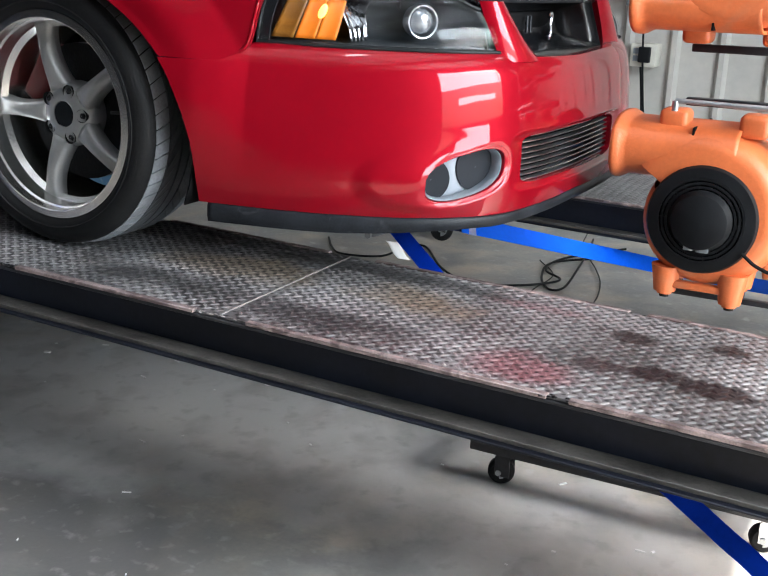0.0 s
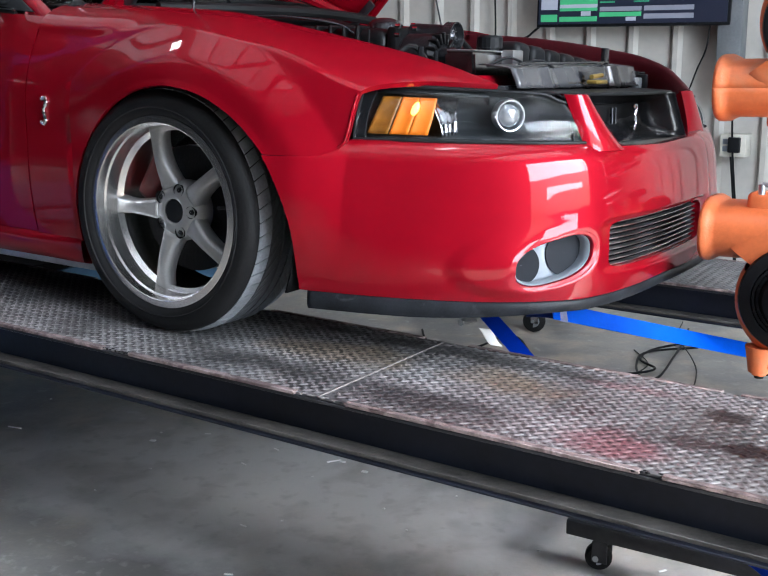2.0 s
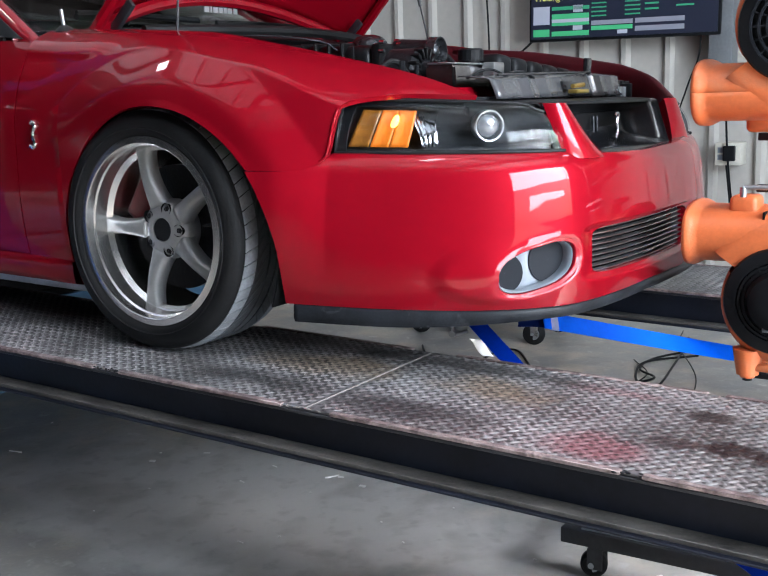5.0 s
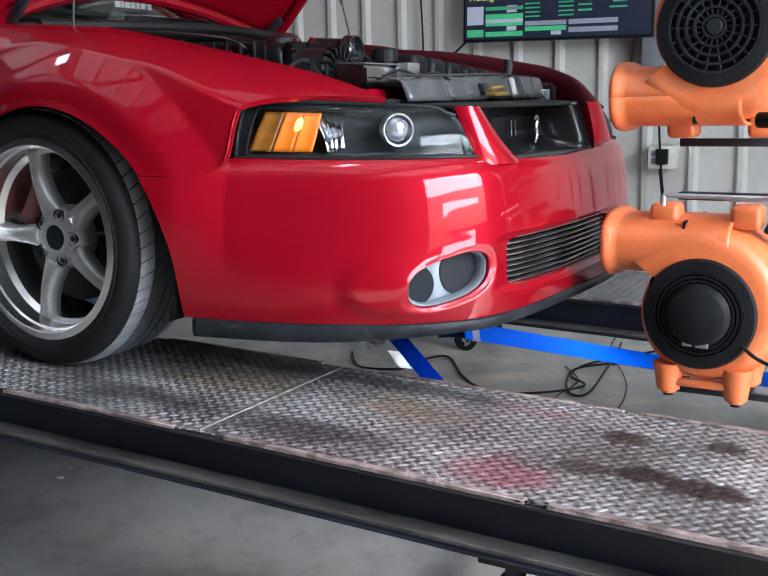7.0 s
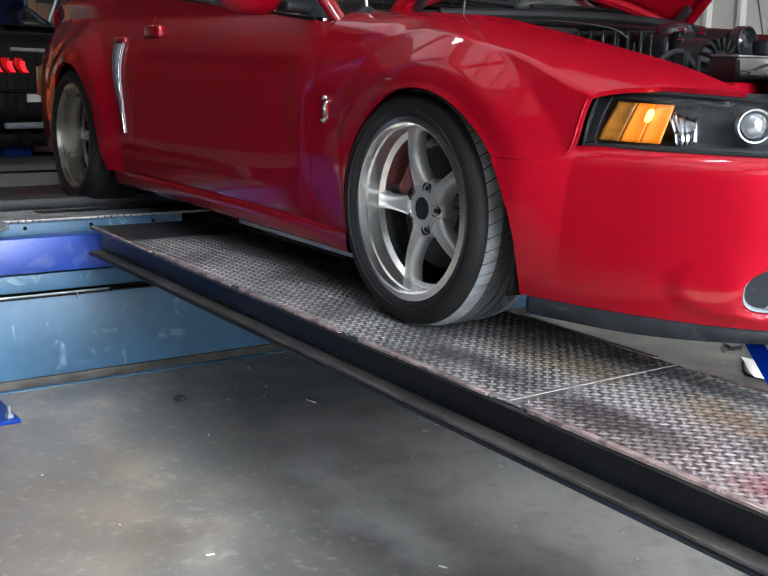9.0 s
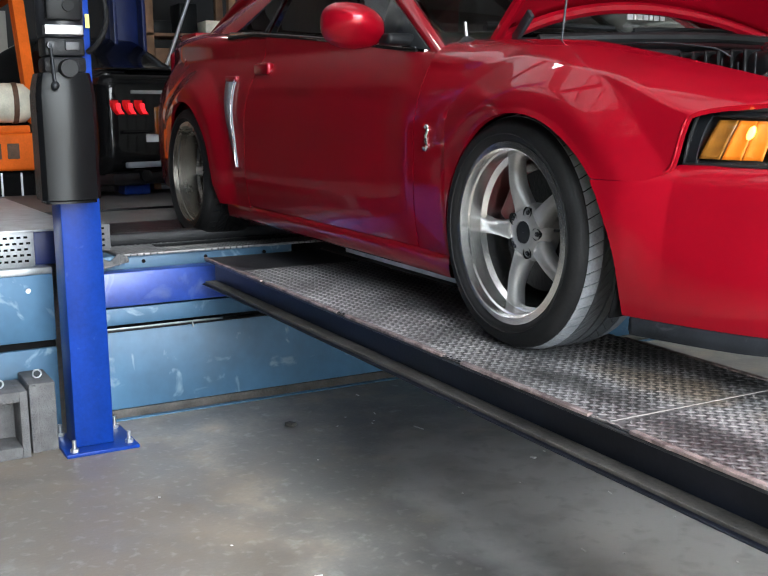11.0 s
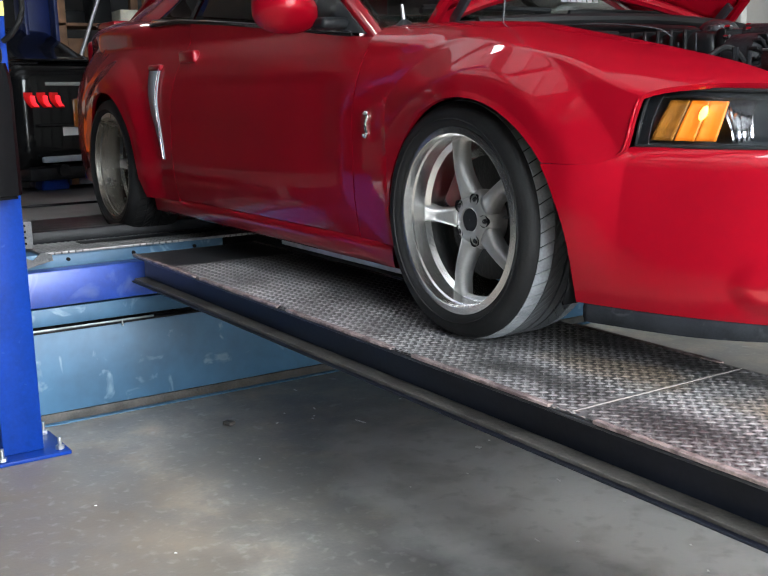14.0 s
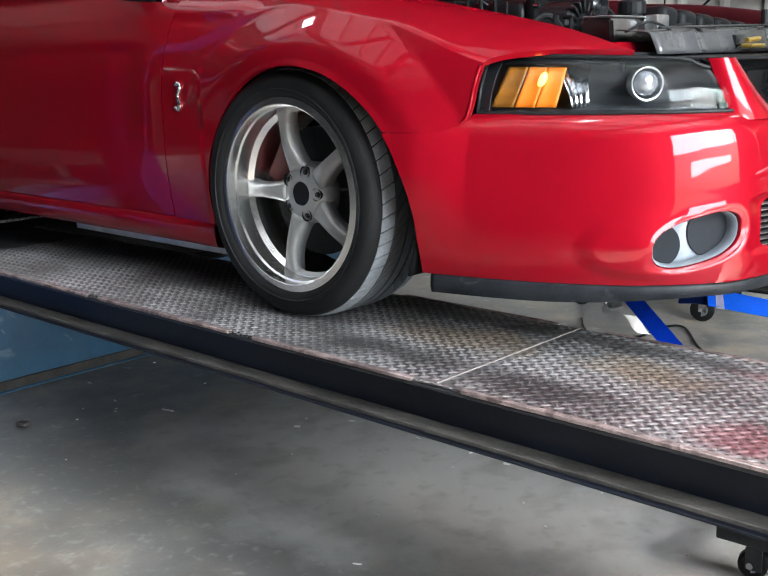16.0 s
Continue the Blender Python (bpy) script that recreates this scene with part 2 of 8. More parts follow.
M["rubber"] = mat("tyre_rubber", (0.0085, 0.0085, 0.009), 0.6, 0.0, 0.35, 9, 0.1, 220, spec=0.16)
M["tread"] = mat("dusty_tyre_tread", (0.19, 0.20, 0.215), 0.55, 0.0, 0.35, 12, 0.15, 200)
# Middle ribs: less dusty, and the wheel arch's shade is in the colour.
M["tread_shaded"] = mat("arch_shaded_tyre_tread", (0.06, 0.063, 0.068), 0.55, 0.0, 0.3, 12, 0.15, 200)
M["rim"] = mat("machined_rim", (0.88, 0.87, 0.86), 0.24, 1.0, 0.05, 5, 0.02, 200, rvar=0.04)
M["rim_worn"] = mat("brake_dusted_rim", (0.56, 0.525, 0.475), 0.26, 1.0, 0.08, 3, 0.03, 160)
M["spoke"] = mat("gunmetal_spoke", (0.30, 0.30, 0.30), 0.46, 0.55, 0.1, 8, 0.03, 160)
M["chrome"] = mat("chrome", (0.75, 0.75, 0.76), 0.12, 1.0, 0.05, 9)
M["dark_metal"] = mat("dark_cast_metal", (0.012, 0.012, 0.0135), 0.34, 0.05, 0.3, 14, 0.2, 120, spec=0.12)
M["alu"] = mat("bare_aluminium", (0.52, 0.52, 0.53), 0.34, 1.0, 0.15, 11, 0.06, 140)
M["grey_metal"] = mat("grey_radiator_support", (0.022, 0.023, 0.026), 0.28, 0.4, 0.2, 11, 0.05, 100, spec=0.2)
M["cover"] = mat("glossy_grey_cover", (0.075, 0.075, 0.08), 0.2, 0.35, 0.2, 9, 0.05, 40, spec=0.5, rvar=0.05)
M["gloss_grey"] = mat("glossy_grey_metal", (0.042, 0.043, 0.047), 0.18, 0.6, 0.3, 9, 0.06, 60)
M["orange"] = mat("orange_blower_plastic", (0.58, 0.135, 0.04), 0.45, 0.0, 0.14, 7, 0.08, 160)
M["orange_paint"] = mat("orange_truck_paint", (0.85, 0.15, 0.015), 0.5, 0.0, 0.15, 5, 0.05, 80, spec=0.12)
M["blue_paint"] = mat("royal_blue_paint", (0.004, 0.036, 0.26), 0.36, 0.0, 0.2, 5, 0.04, 70, spec=0.2)
# Lighter than the column's blue; part of the beam's sheen is painted in.
M["beam_blue"] = mat("sheened_blue_beam_paint", (0.016, 0.060, 0.34), 0.40, 0.1, 0.25, 3, 0.04, 70, spec=0.75)
# Far strap's blue, with the door light on it put in the colour.
M["blue_bright"] = mat("door_lit_strap_blue", (0.005, 0.13, 0.95), 0.45, 0.0, 0.12, 6, 0.05, 70, spec=0.12)
M["blue_mid"] = mat("dark_blue_tube_paint", (0.003, 0.045, 0.55), 0.5, 0.0, 0.15, 6, 0.05, 70, spec=0.1)
# Blue darkened in colour for the dim rear of the workshop.
M["navy"] = mat("shade_darkened_lift_blue", (0.004, 0.013, 0.085), 0.4, 0, 0.2, 4, 0.03, 60, spec=0.25)
M["sky_blue"] = mat("worn_light_blue_panel", (0.060, 0.158, 0.275), 0.50, 0.05, 0.28, 1.6, 0.03, 50, rvar=0.12, fine=0.4)
M["galv"] = mat("galvanised_steel", (0.46, 0.48, 0.50), 0.4, 0.85, 0.2, 16, 0.06, 90)
M["wall"] = mat("off_white_sheet_metal", (0.45, 0.425, 0.385), 0.5, 0.0, 0.1, 1.6, 0.03, 30)
# Nearly black so that these walls hold back bounce light.
M["dim_wall"] = mat("bounce_cutting_wall", (0.032, 0.032, 0.034), 0.7, 0.0, 0.12, 1.2, 0.05, 30)
M["ceiling"] = mat("white_roof_insulation", (0.66, 0.66, 0.66), 0.6, 0.0, 0.08, 1.0, 0.1, 12)
M["purlin"] = mat("primed_roof_steel", (0.09, 0.06, 0.055), 0.55, 0.0, 0.2, 3, 0.05, 30)
M["platform"] = mat("worn_platform_steel", (0.075, 0.072, 0.07), 0.5, 0.2, 0.4, 4, 0.08, 60)
M["screen_black"] = mat("screen_black", (0.006, 0.008, 0.014), 0.2, 0.0, 0.1, 3)
M["cardboard_white"] = mat("white_paper", (0.85, 0.85, 0.84), 0.7, 0, 0.05, 20)
M["block"] = mat("grey_cinder_block", (0.12, 0.12, 0.125), 0.85, 0.0, 0.25, 20, 0.6, 140)
M["wood"] = mat("brown_shelf_wood", (0.20, 0.10, 0.05), 0.6, 0, 0.3, 9, 0.1, 60)
M["cream"] = mat("cream_tank_paint", (0.80, 0.75, 0.62), 0.45, 0, 0.2, 8, 0.05, 60)
M["strap"] = mat("brown_strap", (0.12, 0.06, 0.035), 0.7, 0, 0.3, 30, 0.2, 300)
M["black_car"] = mat("black_car_paint", (0.005, 0.005, 0.0055), 0.2, 0.0, 0.1, 3, spec=0.15, coat=0.35, rvar=0.03)
M["brass"] = mat("yellow_passivated_steel", (0.62, 0.42, 0.10), 0.35, 0.9, 0.15, 20)
M["window"] = glass("tinted_window", (0.04, 0.045, 0.045))
M["windscreen"] = glass("windscreen", (0.78, 0.84, 0.80))
M["lens"] = clear_cover("headlight_lens")
M["amber"] = mat("amber_reflector", (0.24, 0.09, 0.012), 0.25, 0.0, 0.3, 40, coat=0.3)
M["amber_lit"] = glow("lit_amber_bulb", (1.0, 0.50, 0.06), 1.5)
M["amber_glow"] = glow("lit_amber_lens", (0.55, 0.13, 0.003), 0.07)
M["red_lamp"] = glow("lit_red_lamp", (0.45, 0.003, 0.005), 0.045)
M["red_core"] = glow("lit_red_core", (1.0, 0.02, 0.03), 0.22)
M["satin"] = mat("satin_chrome", (0.42, 0.43, 0.44), 0.34, 1.0, 0.05, 9)
M["projector"] = mat("projector_glass", (0.30, 0.31, 0.33), 0.2, 0.7, 0.1, 20, coat=0.4)
M["caliper"] = mat("red_caliper", (0.12, 0.004, 0.007), 0.4, 0, 0.2, 20)
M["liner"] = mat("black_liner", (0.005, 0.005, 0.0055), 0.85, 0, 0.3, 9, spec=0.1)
M["ink_white"] = mat("white_sticker", (0.8, 0.8, 0.8), 0.5, 0, 0.05, 9)
M["tube_light"] = glow("strip_light_diffuser", (0.92, 0.97, 1.0), 7.0)
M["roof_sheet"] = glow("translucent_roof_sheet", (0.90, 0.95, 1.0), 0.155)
M["weld"] = mat("dusty_weld", (0.22, 0.20, 0.195), 0.55, 0.15, 0.3, 30, 0.3, 160)
M["cloth_edge"] = mat("pale_lavender_webbing", (0.42, 0.42, 0.66), 0.7, 0, 0.15, 40, 0.1, 300)
M["yard_band"] = mat("dark_yard_band", (0.03, 0.05, 0.02), 0.8, 0, 0.4, 0.6, 0.3, 3)
M["fog_dark"] = mat("dark_lamp_recess", (0.016, 0.018, 0.022), 0.6, 0, 0.1, 20, spec=0.1)
M["gloss_black"] = mat("gloss_black_tank_paint", (0.0055, 0.0058, 0.0065), 0.26, 0, 0.1, 6, spec=0.12, rvar=0.01)
M["engine_black"] = mat("oily_engine_black", (0.0055, 0.0055, 0.006), 0.32, 0, 0.4, 9, 0.05, 120, spec=0.14)
M["polished"] = mat("polished_tank_metal", (0.30, 0.285, 0.285), 0.2, 1.0, 0.3, 7, 0.03, 60)
M["lamp_black"] = mat("black_lamp_bowl", (0.028, 0.030, 0.032), 0.3, 0, 0.05, 9, spec=0.3, rvar=0.005)
M["yellow"] = mat("yellow_label", (0.72, 0.62, 0.10), 0.5, 0, 0.1, 9)



def scuffs(m, colour, scale, lo, hi, amount, swirl=1.4):
    """Scraped and dusty marks over a painted surface."""
    n, k = m.node_tree.nodes, m.node_tree.links.new
    p = n["Principled BSDF"]
    tc = [q for q in n if q.type == "TEX_COORD"][0]
    last = p.inputs["Base Color"].links[0].from_socket
    mp = n.new("ShaderNodeMapping")
    mp.inputs["Scale"].default_value = (1.0, 1.0, 1.0)
    k(tc.outputs["Object"], mp.inputs[0])
    nz = n.new("ShaderNodeTexNoise")
    nz.inputs["Scale"].default_value, nz.inputs["Detail"].default_value, nz.inputs["Distortion"].default_value = scale, 9, swirl
    k(mp.outputs[0], nz.inputs["Vector"])
    mr = n.new("ShaderNodeMapRange")
    mr.inputs[1].default_value, mr.inputs[2].default_value, mr.inputs[4].default_value = lo, hi, amount
    k(nz.outputs[0], mr.inputs[0])
    mx = n.new("ShaderNodeMix")
    mx.data_type = "RGBA"
    k(mr.outputs[0], mx.inputs[0])
    k(last, mx.inputs[6])
    mx.inputs[7].default_value = (*colour, 1)
    k(mx.outputs[2], p.inputs["Base Color"])


scuffs(M["sky_blue"], (0.26, 0.37, 0.46), 7.0, 0.60, 0.70, 0.6)
scuffs(M["floor"], (0.15, 0.147, 0.143), 4.5, 0.50, 0.68, 0.42, 0.25)
scuffs(M["floor"], (0.16, 0.155, 0.15), 15.0, 0.55, 0.70, 0.30, 0.2)
scuffs(M["floor"], (0.47, 0.46, 0.44), 24.0, 0.57, 0.70, 0.28, 0.3)
scuffs(M["sky_blue"], (0.05, 0.09, 0.13), 2.2, 0.55, 0.75, 0.5)
scuffs(M["black_steel"], (0.06, 0.058, 0.058), 6.0, 0.55, 0.75, 0.5)
scuffs(M["blue_paint"], (0.10, 0.14, 0.34), 9.0, 0.64, 0.74, 0.5)
scuffs(M["beam_blue"], (0.20, 0.25, 0.45), 5.0, 0.55, 0.72, 0.5)
scuffs(M["plate"], (0.05, 0.046, 0.048), 7.0, 0.50, 0.66, 0.7)
pocket_dirt(M["plate"], (0.014, 0.013, 0.013), 0.9)
scuffs(M["chin"], (0.06, 0.062, 0.066), 14.0, 0.62, 0.72, 0.5)
scuffs(M["orange"], (0.40, 0.20, 0.12), 6.0, 0.56, 0.74, 0.4)
scuffs(M["steel_edge"], (0.10, 0.07, 0.07), 16.0, 0.48, 0.60, 0.8)


# ---- mesh helpers ----
def bm_new():
    return bmesh.new()


def merge(dst, src):
    me = bpy.data.meshes.new("scratch")
    src.to_mesh(me)
    src.free()
    dst.from_mesh(me)
    bpy.data.meshes.remove(me)
    return dst


def box(bm, x0, x1, y0, y1, z0, z1, bev=0.0, m=None, seg=2):
    b = bm_new()
    bmesh.ops.create_cube(b, size=1)
    bmesh.ops.transform(b, matrix=Matrix.LocRotScale(((x0 + x1) / 2, (y0 + y1) / 2, (z0 + z1) / 2), None, (abs(x1 - x0), abs(y1 - y0), abs(z1 - z0))), verts=b.verts)
    if bev:
        bmesh.ops.bevel(b, geom=b.edges[:], offset=bev, segments=seg, affect="EDGES", profile=0.5)
    if m is not None:
        bmesh.ops.transform(b, matrix=m, verts=b.verts)
    return merge(bm, b)


def rod(bm, a, c, r0, r1=None, n=14):
    """A capped round bar from a to c."""
    a, c = Vector(a), Vector(c)
    r1 = r0 if r1 is None else r1
    b = bm_new()
    bmesh.ops.create_cone(b, cap_ends=True, segments=n, radius1=r0, radius2=r1, depth=(c - a).length)
    q = (c - a).to_track_quat("Z", "Y")
    bmesh.ops.transform(b, matrix=Matrix.LocRotScale((a + c) / 2, q, None), verts=b.verts)
    return merge(bm, b)


def spline(pts, n):
    """n points a span along a smooth curve through pts."""
    P = [Vector(p) for p in pts]
    P = [P[0] * 2 - P[1]] + P + [P[-1] * 2 - P[-2]]
    out = []
    for i in range(1, len(P) - 2):
        for k in range(n):
            t = k / n
            a, b, c, d = P[i - 1], P[i], P[i + 1], P[i + 2]
            out.append(0.5 * ((2 * b) + (c - a) * t + (2 * a - 5 * b + 4 * c - d) * t * t + (3 * b - a - 3 * c + d) * t ** 3))
    return out + [P[-2].copy()]


def tube(bm, pts, r, n=8, smooth_n=6, closed=False):
    """A round hose or cable along pts."""
    P = spline(pts, smooth_n) if smooth_n else [Vector(p) for p in pts]
    rings, up = [], Vector((0.31, 0.17, 0.93))
    for i, p in enumerate(P):
        t = (P[min(i + 1, len(P) - 1)] - P[max(i - 1, 0)]).normalized()
        s = t.cross(up)
        s = s.normalized() if s.length > 1e-4 else Vector((1, 0, 0))
        u = s.cross(t)
        rings.append([bm.verts.new(p + r * (math.cos(a) * s + math.sin(a) * u)) for a in [2 * math.pi * j / n for j in range(n)]])
    for a, b in zip(rings, rings[1:]):
        for j in range(n):
            bm.faces.new((a[j], a[(j + 1) % n], b[(j + 1) % n], b[j]))
    for ring in (rings[0][::-1], rings[-1]):
        bm.faces.new(ring)
    return bm


def lathe(bm, prof, m, n=48, closed=False):
    """Turns prof, pairs of radius and height, about the local z axis of m."""
    rings = []
    for r, h in prof:
        rings.append([bm.verts.new(m @ Vector((r * math.cos(2 * math.pi * j / n), r * math.sin(2 * math.pi * j / n), h))) for j in range(n)])
    for a, b in zip(rings, rings[1:]):
        for j in range(n):
            bm.faces.new((a[j], a[(j + 1) % n], b[(j + 1) % n], b[j]))
    return bm


def grid(bm, nu, nv, fn, flip=False):
    """A sheet of nu by nv cells; fn(i, j) gives the corner."""
    V = [[bm.verts.new(fn(i, j)) for j in range(nv + 1)] for i in range(nu + 1)]
    for i in range(nu):
        for j in range(nv):
            q = (V[i][j], V[i + 1][j], V[i + 1][j + 1], V[i][j + 1])
            bm.faces.new(q[::-1] if flip else q)
    return V


def prism(bm, outline, d, m=None):
    """A slab with the flat outline (x, y) and depth d along z, posed by m."""
    m = m or Matrix()
    lo = [bm.verts.new(m @ Vector((x, y, 0))) for x, y in outline]
    hi = [bm.verts.new(m @ Vector((x, y, d))) for x, y in outline]
    bm.faces.new(lo[::-1])
    bm.faces.new(hi)
    k = len(lo)
    for i in range(k):
        bm.faces.new((lo[i], lo[(i + 1) % k], hi[(i + 1) % k], hi[i]))
    return bm


def mesh_of(name, bm, material, angle=38, normals=True):
    if normals:
        bmesh.ops.recalc_face_normals(bm, faces=bm.faces[:])
    me = bpy.data.meshes.new(name)
    bm.to_mesh(me)
    bm.free()
    me.materials.append(material)
    me.polygons.foreach_set("use_smooth", [True] * len(me.polygons))
    me.set_sharp_from_angle(angle=radians(angle))
    return me


def folded(bm, depth, ref):
    """Turns a sheet to face away from ref and folds its rim inwards."""
    bmesh.ops.recalc_face_normals(bm, faces=bm.faces[:])
    ref = Vector(ref)
    if sum(f.normal.dot(f.calc_center_median() - ref) * f.calc_area() for f in bm.faces) < 0:
        bmesh.ops.reverse_faces(bm, faces=bm.faces[:])
    bm.normal_update()
    edges = [e for e in bm.edges if e.is_boundary]
    away = {v: v.normal.copy() for e in edges for v in e.verts}
    ext = bmesh.ops.extrude_edge_only(bm, edges=edges)
    old = [(v, v.co.copy()) for v in away]
    look_up = {tuple(c): away[v] for v, c in old}
    for v in ext["geom"]:
        if isinstance(v, bmesh.types.BMVert):
            v.co -= look_up.get(tuple(v.co), Vector()) * depth
    return bm


def part(name, bm, material, parent, label="", thick=0.0, angle=38, fold=None):
    if fold is not None:
        folded(bm, thick, fold)
        thick = 0
    ob = new(name, mesh_of(name, bm, material, angle))
    ob.parent = parent
    if label:
        tagged(ob, label)
    if thick:
        md = ob.modifiers.new("thickness", "SOLIDIFY")
        md.thickness, md.offset = thick, -1
    return ob


def thing(name, label, category, m=None, group="", kind=""):
    ob = new(name)
    ob.empty_display_size = 0.1
    if m is not None:
        ob.matrix_world = m
    return tagged(ob, label, category, group, kind)


def whole(name, bm, material, label, category, kind="", group="", angle=38):
    return tagged(new(name, mesh_of(name, bm, material, angle)), label, category, group, kind)


def curve_at(xs, ys, x):
    """Smooth curve through the points (xs, ys)."""
    if x <= xs[0]:
        return ys[0]
    if x >= xs[-1]:
        return ys[-1]
    i = int(np.searchsorted(xs, x)) - 1
    i = min(max(i, 0), len(xs) - 2)

    def slope(k):
        if k == 0 or k == len(xs) - 1:
            j = min(k, len(xs) - 2)
            return (ys[j + 1] - ys[j]) / (xs[j + 1] - xs[j])
        return (ys[k + 1] - ys[k - 1]) / (xs[k + 1] - xs[k - 1])
    h = xs[i + 1] - xs[i]
    t = (x - xs[i]) / h
    return ((2 * t ** 3 - 3 * t * t + 1) * ys[i] + (t ** 3 - 2 * t * t + t) * h * slope(i)
            + (3 * t * t - 2 * t ** 3) * ys[i + 1] + (t ** 3 - t * t) * h * slope(i + 1))


def ease(t):
    t = min(1, max(0, t))
    return t * t * (3 - 2 * t)


def words(name, text, size, m, material, parent, depth=0.002, align="LEFT"):
    """Lettering in the built-in font as a mesh."""
    c = bpy.data.curves.new(name, "FONT")
    c.body, c.size, c.extrude, c.align_x = text, size, depth, align
    tmp = bpy.data.objects.new(name, c)
    me = bpy.data.meshes.new_from_object(tmp)
    bpy.data.objects.remove(tmp)
    bpy.data.curves.remove(c)
    me.materials.clear()
    me.materials.append(material)
    ob = new(name, me)
    ob.parent = parent
    ob.matrix_local = m
    return ob


# ---- the room ----
YB, YN, XR, HC = 3.3, -7.5, -11.5, 4.6   # far wall, near wall, rear wall, ceiling


def room():
    bm = bm_new()
    box(bm, -400, 400, -400, 400, -0.30, 0.0)
    whole("floor", bm, M["floor"], "stained grey concrete workshop floor", "floor", "structure")
    # far wall: sheet metal with upright ribs
    bm = bm_new()
    box(bm, XR, XF, YB, YB + 0.12, 0, HC)
    wall = whole("wall_far", bm, M["wall"], "off-white ribbed sheet metal wall", "wall", "structure")
    prof = [(-0.034, 0.0), (-0.014, -0.032), (0.014, -0.032), (0.034, 0.0)]
    bm = bm_new()
    for x, y in prof:
        bm.verts.new((x, y, 0.0))
        bm.verts.new((x, y, HC))
    v = bm.verts[:]
    for i in range(3):
        bm.faces.new((v[2 * i], v[2 * i + 2], v[2 * i + 3], v[2 * i + 1]))
    rib_mesh = mesh_of("rib", bm, M["wall"], 20)
    for i in range(-24, 18):
        ob = new("rib", rib_mesh)
        ob.parent = wall
        ob.location = (0.265 * i, YB - 0.001, 0)
    # far wall's girt shadows are left to the light; a dark steel duct hangs before the ribs
    bm = bm_new()
    box(bm, 0.27, 0.40, YB - 0.16, YB - 0.034, 1.18, HC, 0.006)
    whole("cable_duct", bm, mat("grey_duct_steel", (0.16, 0.17, 0.18), 0.5, 0.2, 0.2, 5), "grey steel cable duct fixed to the ribbed wall", "duct", "structure")
    # Near and front walls are unseen; their dark colour limits the fill light.
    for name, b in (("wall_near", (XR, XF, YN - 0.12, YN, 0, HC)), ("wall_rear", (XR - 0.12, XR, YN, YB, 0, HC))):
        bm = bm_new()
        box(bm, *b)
        whole(name, bm, M["dim_wall"], "workshop wall darkened to cut bounce light", "wall", "structure")
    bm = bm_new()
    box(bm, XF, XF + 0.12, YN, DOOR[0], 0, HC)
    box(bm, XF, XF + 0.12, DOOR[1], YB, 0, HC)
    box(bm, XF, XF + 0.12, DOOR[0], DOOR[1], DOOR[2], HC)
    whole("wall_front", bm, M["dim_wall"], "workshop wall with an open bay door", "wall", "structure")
    bm = bm_new()
    box(bm, XR, XF + 0.12, YN, YB + 0.12, HC, HC + 0.1)
    whole("ceiling", bm, M["ceiling"], "white insulated roof", "ceiling", "structure")
    bm = bm_new()
    for i in range(7):
        x = -10.5 + 2.7 * i
        box(bm, x, x + 0.18, YN, YB, HC - 0.34, HC - 0.004)
    for i in range(8):
        y = -7.0 + 1.45 * i
        box(bm, XR, XF, y, y + 0.10, HC - 0.16, HC - 0.006)
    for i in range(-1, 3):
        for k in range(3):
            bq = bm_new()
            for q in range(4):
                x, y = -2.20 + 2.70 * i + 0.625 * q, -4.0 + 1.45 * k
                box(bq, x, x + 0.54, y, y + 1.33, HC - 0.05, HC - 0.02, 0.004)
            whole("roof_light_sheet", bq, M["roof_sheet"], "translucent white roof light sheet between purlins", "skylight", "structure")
    whole("roof_purlins", bm, M["purlin"], "dark red primed steel roof frames and purlins", "roof frame", "structure")


room()
# unseen dark band added past the yard outside, to darken part of the bumper's reflection
bm = bm_new()
box(bm, 26, 28, -40, 40, 0.001, 2.2, 0.3)
whole("backdrop", bm, M["yard_band"], "unseen dark band added beyond the yard", "hedge", "structure")



def strip_light(x, y, length=0.62, turn=0.0):
    t = thing("roof_light", "narrow white strip light set under the roof, out of view", "light", pose(x, y, HC - 0.42, 0, 0, turn), "roof strip lights")
    bm = bm_new()
    box(bm, -0.13, 0.13, -length / 2, length / 2, 0.0, 0.06, 0.01)
    part("housing", bm, M["wall"], t)
    bm = bm_new()
    box(bm, -0.11, 0.11, -length / 2 + 0.02, length / 2 - 0.02, -0.012, -0.001, 0.004)
    part("diffuser", bm, M["tube_light"], t)
    for s in (-0.4, 0.4):
        bm = bm_new()
        rod(bm, (0, s * length, 0.06), (0, s * length, 0.42), 0.006)
        part("hanger", bm, M["galv"], t)


# All out of view; the last three are added to brighten the workshop.
for lx, ly in ((1.2, -1.7), (2.8, 1.6), (-7.4, -0.6), (-8.0, 1.9)):
    strip_light(lx, ly)
strip_light(-2.35, -1.36, 0.30, 90)


# ---- runways of the dynamometer ----
SLOPE = 0.0253


TILT = Matrix.Translation((0, 0, 0.643)) @ Matrix.Rotation(math.atan(SLOPE), 4, "Y")   # frame of the runway tops


